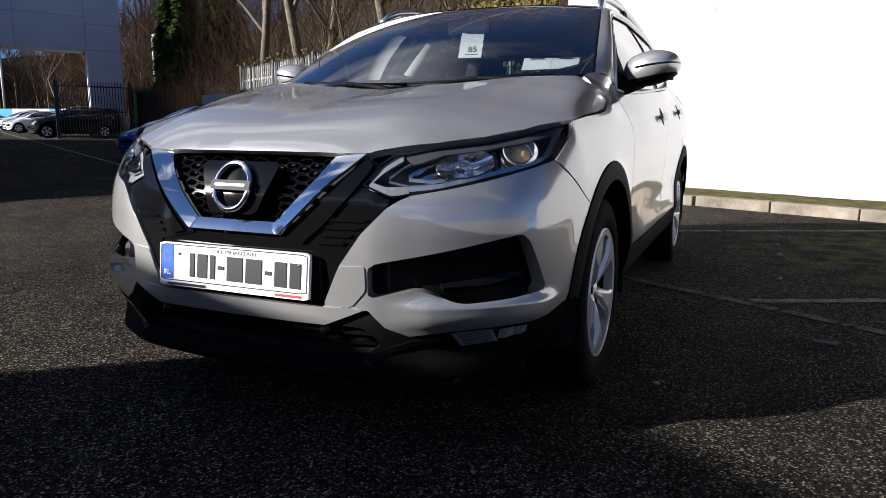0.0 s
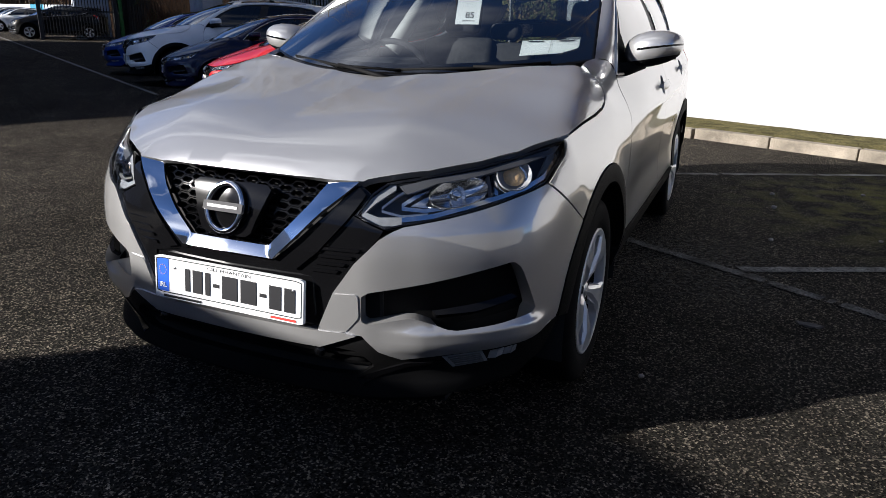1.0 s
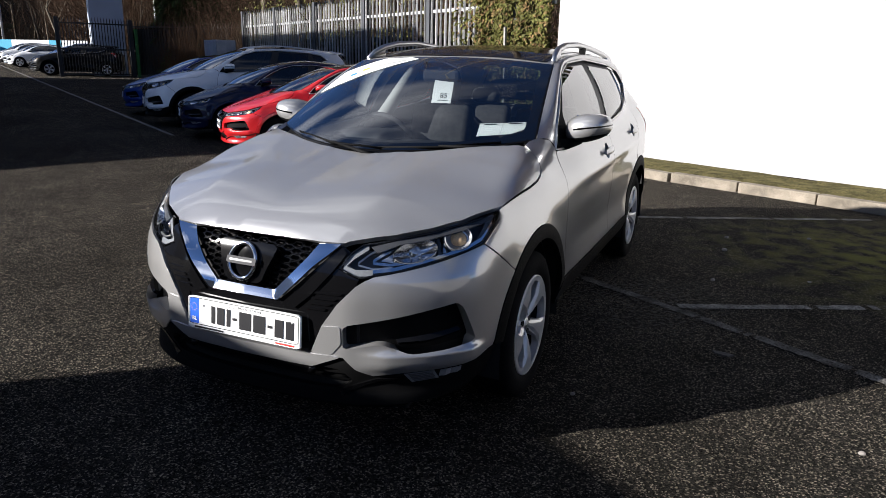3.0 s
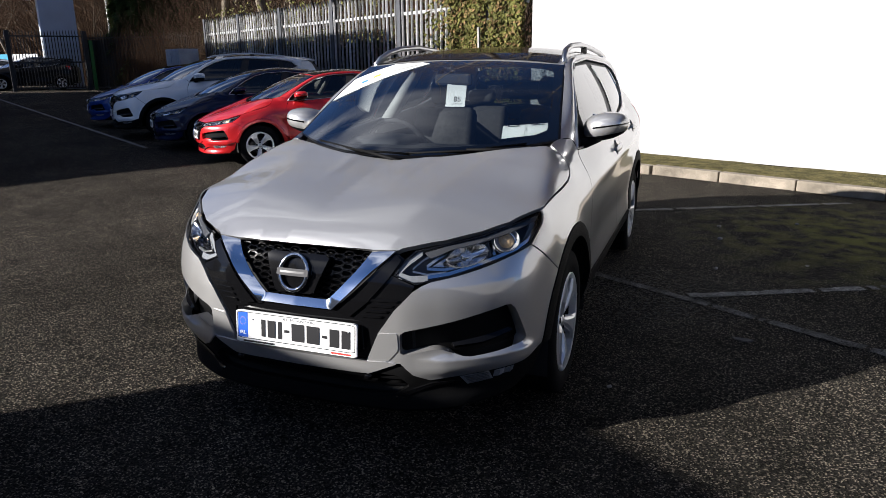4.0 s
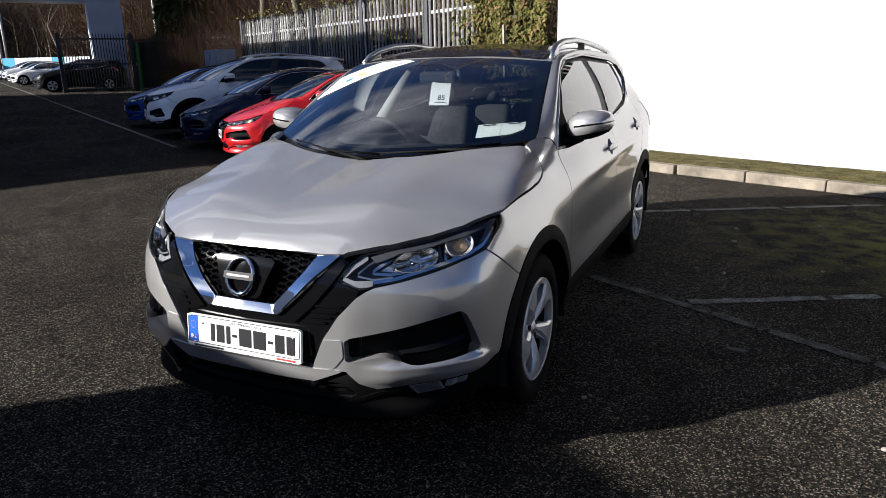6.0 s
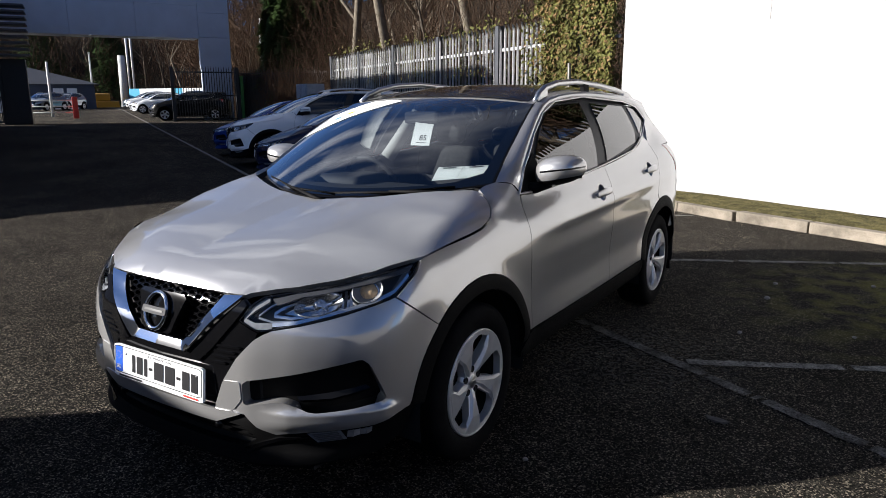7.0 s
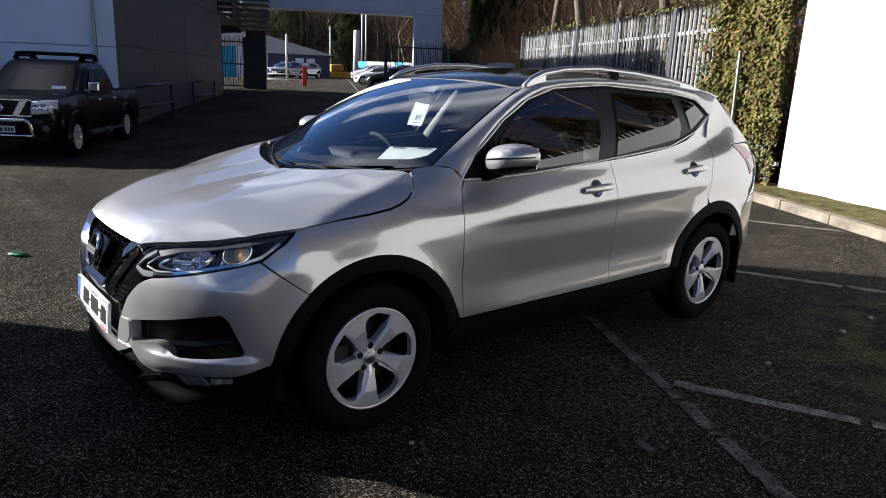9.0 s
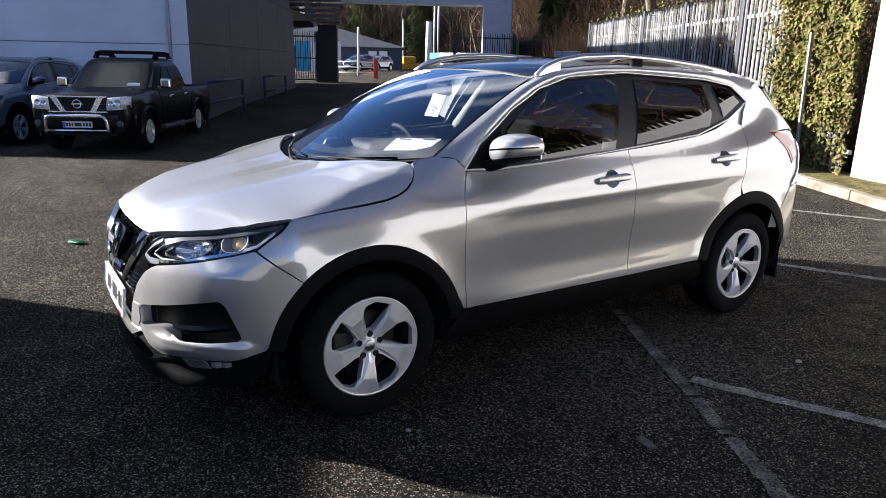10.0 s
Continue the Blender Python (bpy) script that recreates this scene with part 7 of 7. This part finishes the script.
def ivy_mass(name, label, material, n, place, size, seed):
    rng = random.Random(seed)
    v, f = [], []
    for _ in range(n):
        c, nn = place(rng)
        leaf(v, f, c, (nn + Vector((rng.gauss(0, .6), rng.gauss(0, .6), rng.gauss(0, .6)))).normalized(), size * rng.uniform(.6, 1.4), rng)
    ob = raw_part(name, v, f, material, None)
    ob.data.polygons.foreach_set("use_smooth", [False] * len(f))
    return tagged(ob, label, "ivy", kind="stuff")


M["steel_stay"] = mat("weathered_steel", (.22, .21, .19), .7, vary=.25, scale=20)
SV = Vector((-.5, -.866, 0))


def on_fence(rng):
    while True:
        a, z = rng.uniform(-8.4, -5.76), rng.uniform(.1, 3.7)
        edge = -7.75 + .45 * noise.noise(Vector((z * 1.7, 3.1, 0))) + .25 * noise.noise(Vector((z * 6, 9, 0)))
        if z < .8 and a > -6.5 and rng.random() < .8:
            continue
        if a < edge and rng.random() < .93:
            continue
        if abs(a + 6.65) < .05 and rng.random() < .9:
            continue
        break
    bulge = .16 + .14 * noise.noise(Vector((a * 2.3, z * 2.3, 5)))
    return site(a, 6.80 - bulge * rng.uniform(.1, 1.0), z), SV + Vector((0, 0, .4))


ivy_mass("ivy", "green ivy grown thickly over the fence", M["ivy"], 15000, on_fence, .040, 3)
ivy_mass("ivy", "dry brown ivy leaves among the green", M["ivy_dry"], 5500, on_fence, .036, 9)


bm = bmesh.new()
box(bm, -.022, .022, -.02, .02, .1, 2.1, bevel=.004)
tagged(part("fence_stay", bm, M["steel_stay"]), "pale steel stay standing in the ivy", "post").matrix_basis = SITE @ pose(-6.63, 6.56, 0, 0, -2, 0)


def behind_fence(rng):
    a = rng.uniform(-20.6, -7.5)
    return site(a, 7.05 + abs(rng.gauss(0, .22)), rng.uniform(.0, 2.0 + .35 * noise.noise(Vector((a * .9, 1, 4))))), SV + Vector((0, 0, .5))


# near-black leaf layer, added to paint in the shade between the pales
M["bramble"] = mat("shade_dark_bramble", (.022, .026, .012), .8, spec=.08, vary=.5, scale=4, fine=.4, fine_scale=20)
ob = ivy_mass("bramble", "bramble and ivy thicket behind the fence, coloured dark for shade", M["bramble"], 15000, behind_fence, .075, 31)
tagged(ob, "bramble and ivy thicket behind the fence, coloured dark for shade", "bramble", kind="stuff")


def over_top(rng):
    a = rng.uniform(-22, -6)
    h = 2.9 + .5 * noise.noise(Vector((a * .6, 2, 0))) + .3 * rng.random()
    return site(a, 7.5 + rng.uniform(-.3, .8), h * rng.uniform(.55, 1.05)), SV + Vector((0, 0, .8))


ivy_mass("ivy", "ivy scrambling through the brush behind the fence", M["ivy"], 3500, over_top, .05, 14)


def fir(a, b, h, r, seed):
    """A dense evergreen: trunk and drooping sprays of needles."""
    rng = random.Random(seed)
    t = thing("conifer", "dense dark green conifer behind the fence", "tree", "conifers")
    v, f = [], []
    stick(v, f, Vector((0, 0, -.2)), Vector((0, 0, h)), .22, .03, 7)
    raw_part("trunk", v, f, M["bark"], t)
    v, f = [], []
    for _ in range(24000):
        z = rng.uniform(.5, h) if rng.random() < .9 else rng.uniform(.5, h * .5)
        w = r * (1 - (z / h) ** 1.6) + .15
        ang = rng.uniform(0, 6.283)
        w *= .75 + .35 * noise.noise(Vector((math.cos(ang) * 2.2, math.sin(ang) * 2.2, z * .9)))
        d = Vector((math.cos(ang), math.sin(ang), -.35 + rng.gauss(0, .2)))
        c = Vector((math.cos(ang) * w, math.sin(ang) * w, z)) * 1.0 - Vector((d.x, d.y, 0)) * rng.random() * w * .35
        s = rng.uniform(.12, .30)
        side = d.cross(Vector((0, 0, 1))).normalized() * s * .5
        k = len(v)
        v.extend((c - d * s * .4 - side, c - d * s * .4 + side, c + d * s))
        f.append((k, k + 1, k + 2))
    ob = raw_part("crown", v, f, M["conifer"], t, "dark green needle sprays")
    ob.data.polygons.foreach_set("use_smooth", [False] * len(f))
    t.matrix_basis = SITE @ pose(a, b, 0)


fir(-36.4, 9.3, 10, 2.0, 1)
fir(-38.9, 10.0, 12, 2.2, 2)
fir(-37.6, 11.9, 12, 2.4, 4)
fir(-43.5, 12.6, 11, 2.6, 5)
for k_ in range(5):
    fir(-3.5 + 3.6 * k_, 11.0 + (k_ % 2) * 1.5, 9.5 + k_ % 3, 2.4, 20 + k_)
fir(-112, 3.0, 15, 6, 6)
fir(-118, -6.0, 17, 7, 7)

# ---------------------------------------------------------------- far end of the roadway
M["shed_wall"] = mat("slate_blue_cladding", (.045, .055, .085), .6, vary=.1, scale=1)
M["shed_roof"] = mat("grey_roof_sheet", (.05, .055, .07), .6, vary=.12, scale=1)
t = thing("far_shed", "long slate-blue shed with a shallow pitched grey roof", "shed")
t.matrix_basis = SITE
bm = bmesh.new()
box(bm, -90, -76, -22, .1, 0, 3.2)
part("wall", bm, M["shed_wall"], t)
bm = bmesh.new()
vs = [bm.verts.new(q) for q in ((-75.6, -22.4, 3.15), (-75.6, .6, 3.15), (-90.4, .6, 3.15), (-90.4, -22.4, 3.15), (-80, -8.6, 5.6), (-86, -8.6, 5.6))]
for q in ((0, 1, 4), (1, 2, 5, 4), (2, 3, 5), (3, 0, 4, 5), (3, 2, 1, 0)):
    bm.faces.new([vs[i] for i in q])
part("roof", bm, M["shed_roof"], t)
for b in (-3.6, -2.4):
    bm = bmesh.new()
    box(bm, -75.98, -75.92, b, b + .9, .1, 2.75)
    part("door", bm, M["white_plate"], t, "white door")
M["steel_pale"] = mat("pale_steel", (.55, .55, .53), .5, vary=.1)
for a, b, h, r, lab, cat in ((-47.2, -2.8, 3.9, .09, "white painted steel post beside the roadway", "post"), (-99, .15, 7.4, .13, "pale lamp column far along the roadway", "lamp post"), (-99, 5.2, 13, .16, "tall pale mast far along the roadway", "mast"), (-98, 4.6, 12, .16, "tall pale mast far along the roadway", "mast"), (-97, 3.8, 7.2, .55, "white cylindrical flue beyond the sheds", "flue"), (-45, 10.0, 6.6, .07, "slim grey lamp column among the trees", "lamp post")):
    bm = bmesh.new()
    tube(bm, [(0, 0, 0), (0, 0, h)], [r, r * .8], 10)
    if cat == "lamp post":
        tube(bm, [(0, 0, h), (.5, 0, h + .1)], r * .6, 8)
        box(bm, .35, .95, -.12, .12, h + .05, h + .18, bevel=.03)
    ob = tagged(part("steel_" + cat.replace(" ", "_"), bm, M["steel_pale"], smooth=True), lab, cat)
    ob.matrix_basis = SITE @ pose(a, b, 0)
M["cyan"] = mat("cyan_board", (.02, .32, .50), .5, vary=.1)
t = thing("hoarding", "white hoarding with cyan panels at the roadway's end", "hoarding")
t.matrix_basis = SITE @ Matrix.Translation((-75, 3.2, 0)) @ Matrix.Rotation(radians(-45), 4, "Z") @ Matrix.Translation((72, -4.4, 0))
for k in range(7):
    bm = bmesh.new()
    box(bm, -72.1, -72, 4.4 + k * 1.3, 4.4 + k * 1.3 + 1.28, 0, 2.7)
    part("board", bm, M["cyan"] if k in (0, 4) else M["white_paint"], t)
t = thing("hoarding", "white hoarding with a cyan panel beyond the side gate", "hoarding")
t.matrix_basis = SITE
for k in range(3):
    bm = bmesh.new()
    box(bm, -58.1, -58, -8.9 + k * 1.3, -8.9 + k * 1.3 + 1.28, .4, 3.2)
    part("board", bm, M["cyan"] if k == 0 else M["white_paint"], t)
t = thing("barrier", "low white tubular barrier with red end post", "barrier")
t.matrix_basis = SITE
M["red_plastic"] = mat("red_plastic", (.45, .03, .02), .5, vary=.15)
bm = bmesh.new()
box(bm, -44.1, -43.8, -1.6, -1.3, .3, 1.75, bevel=.03)
part("end_post", bm, M["red_plastic"], t, "red plastic post")
for z in (.85, 1.2, 1.55):
    bm = bmesh.new()
    tube(bm, [(-44, -4.0, z), (-44, -1.6, z)], .035, 6)
    part("rail", bm, M["steel_pale"], t)
t = thing("yellow_van", "yellow tow van parked at the roadway's far end", "van")
t.matrix_basis = SITE @ pose(-92, .5, 0, 0, 0, 20)
bm = bmesh.new()
box(bm, -1.0, 1.0, -2.2, 2.2, .4, 1.5, bevel=.12)
box(bm, -.95, .95, -.6, 1.2, 1.5, 2.4, bevel=.15)
part("body", bm, M["yellow"], t)
for x in (-.95, .95):
    for y in (-1.4, 1.4):
        bm = bmesh.new()
        revolve(bm, [(0, -.1), (.36, -.1), (.36, .1), (0, .1)], 20, m=Matrix.Translation((x, y, .36)))
        part("wheel", bm, M["rubber"], t)
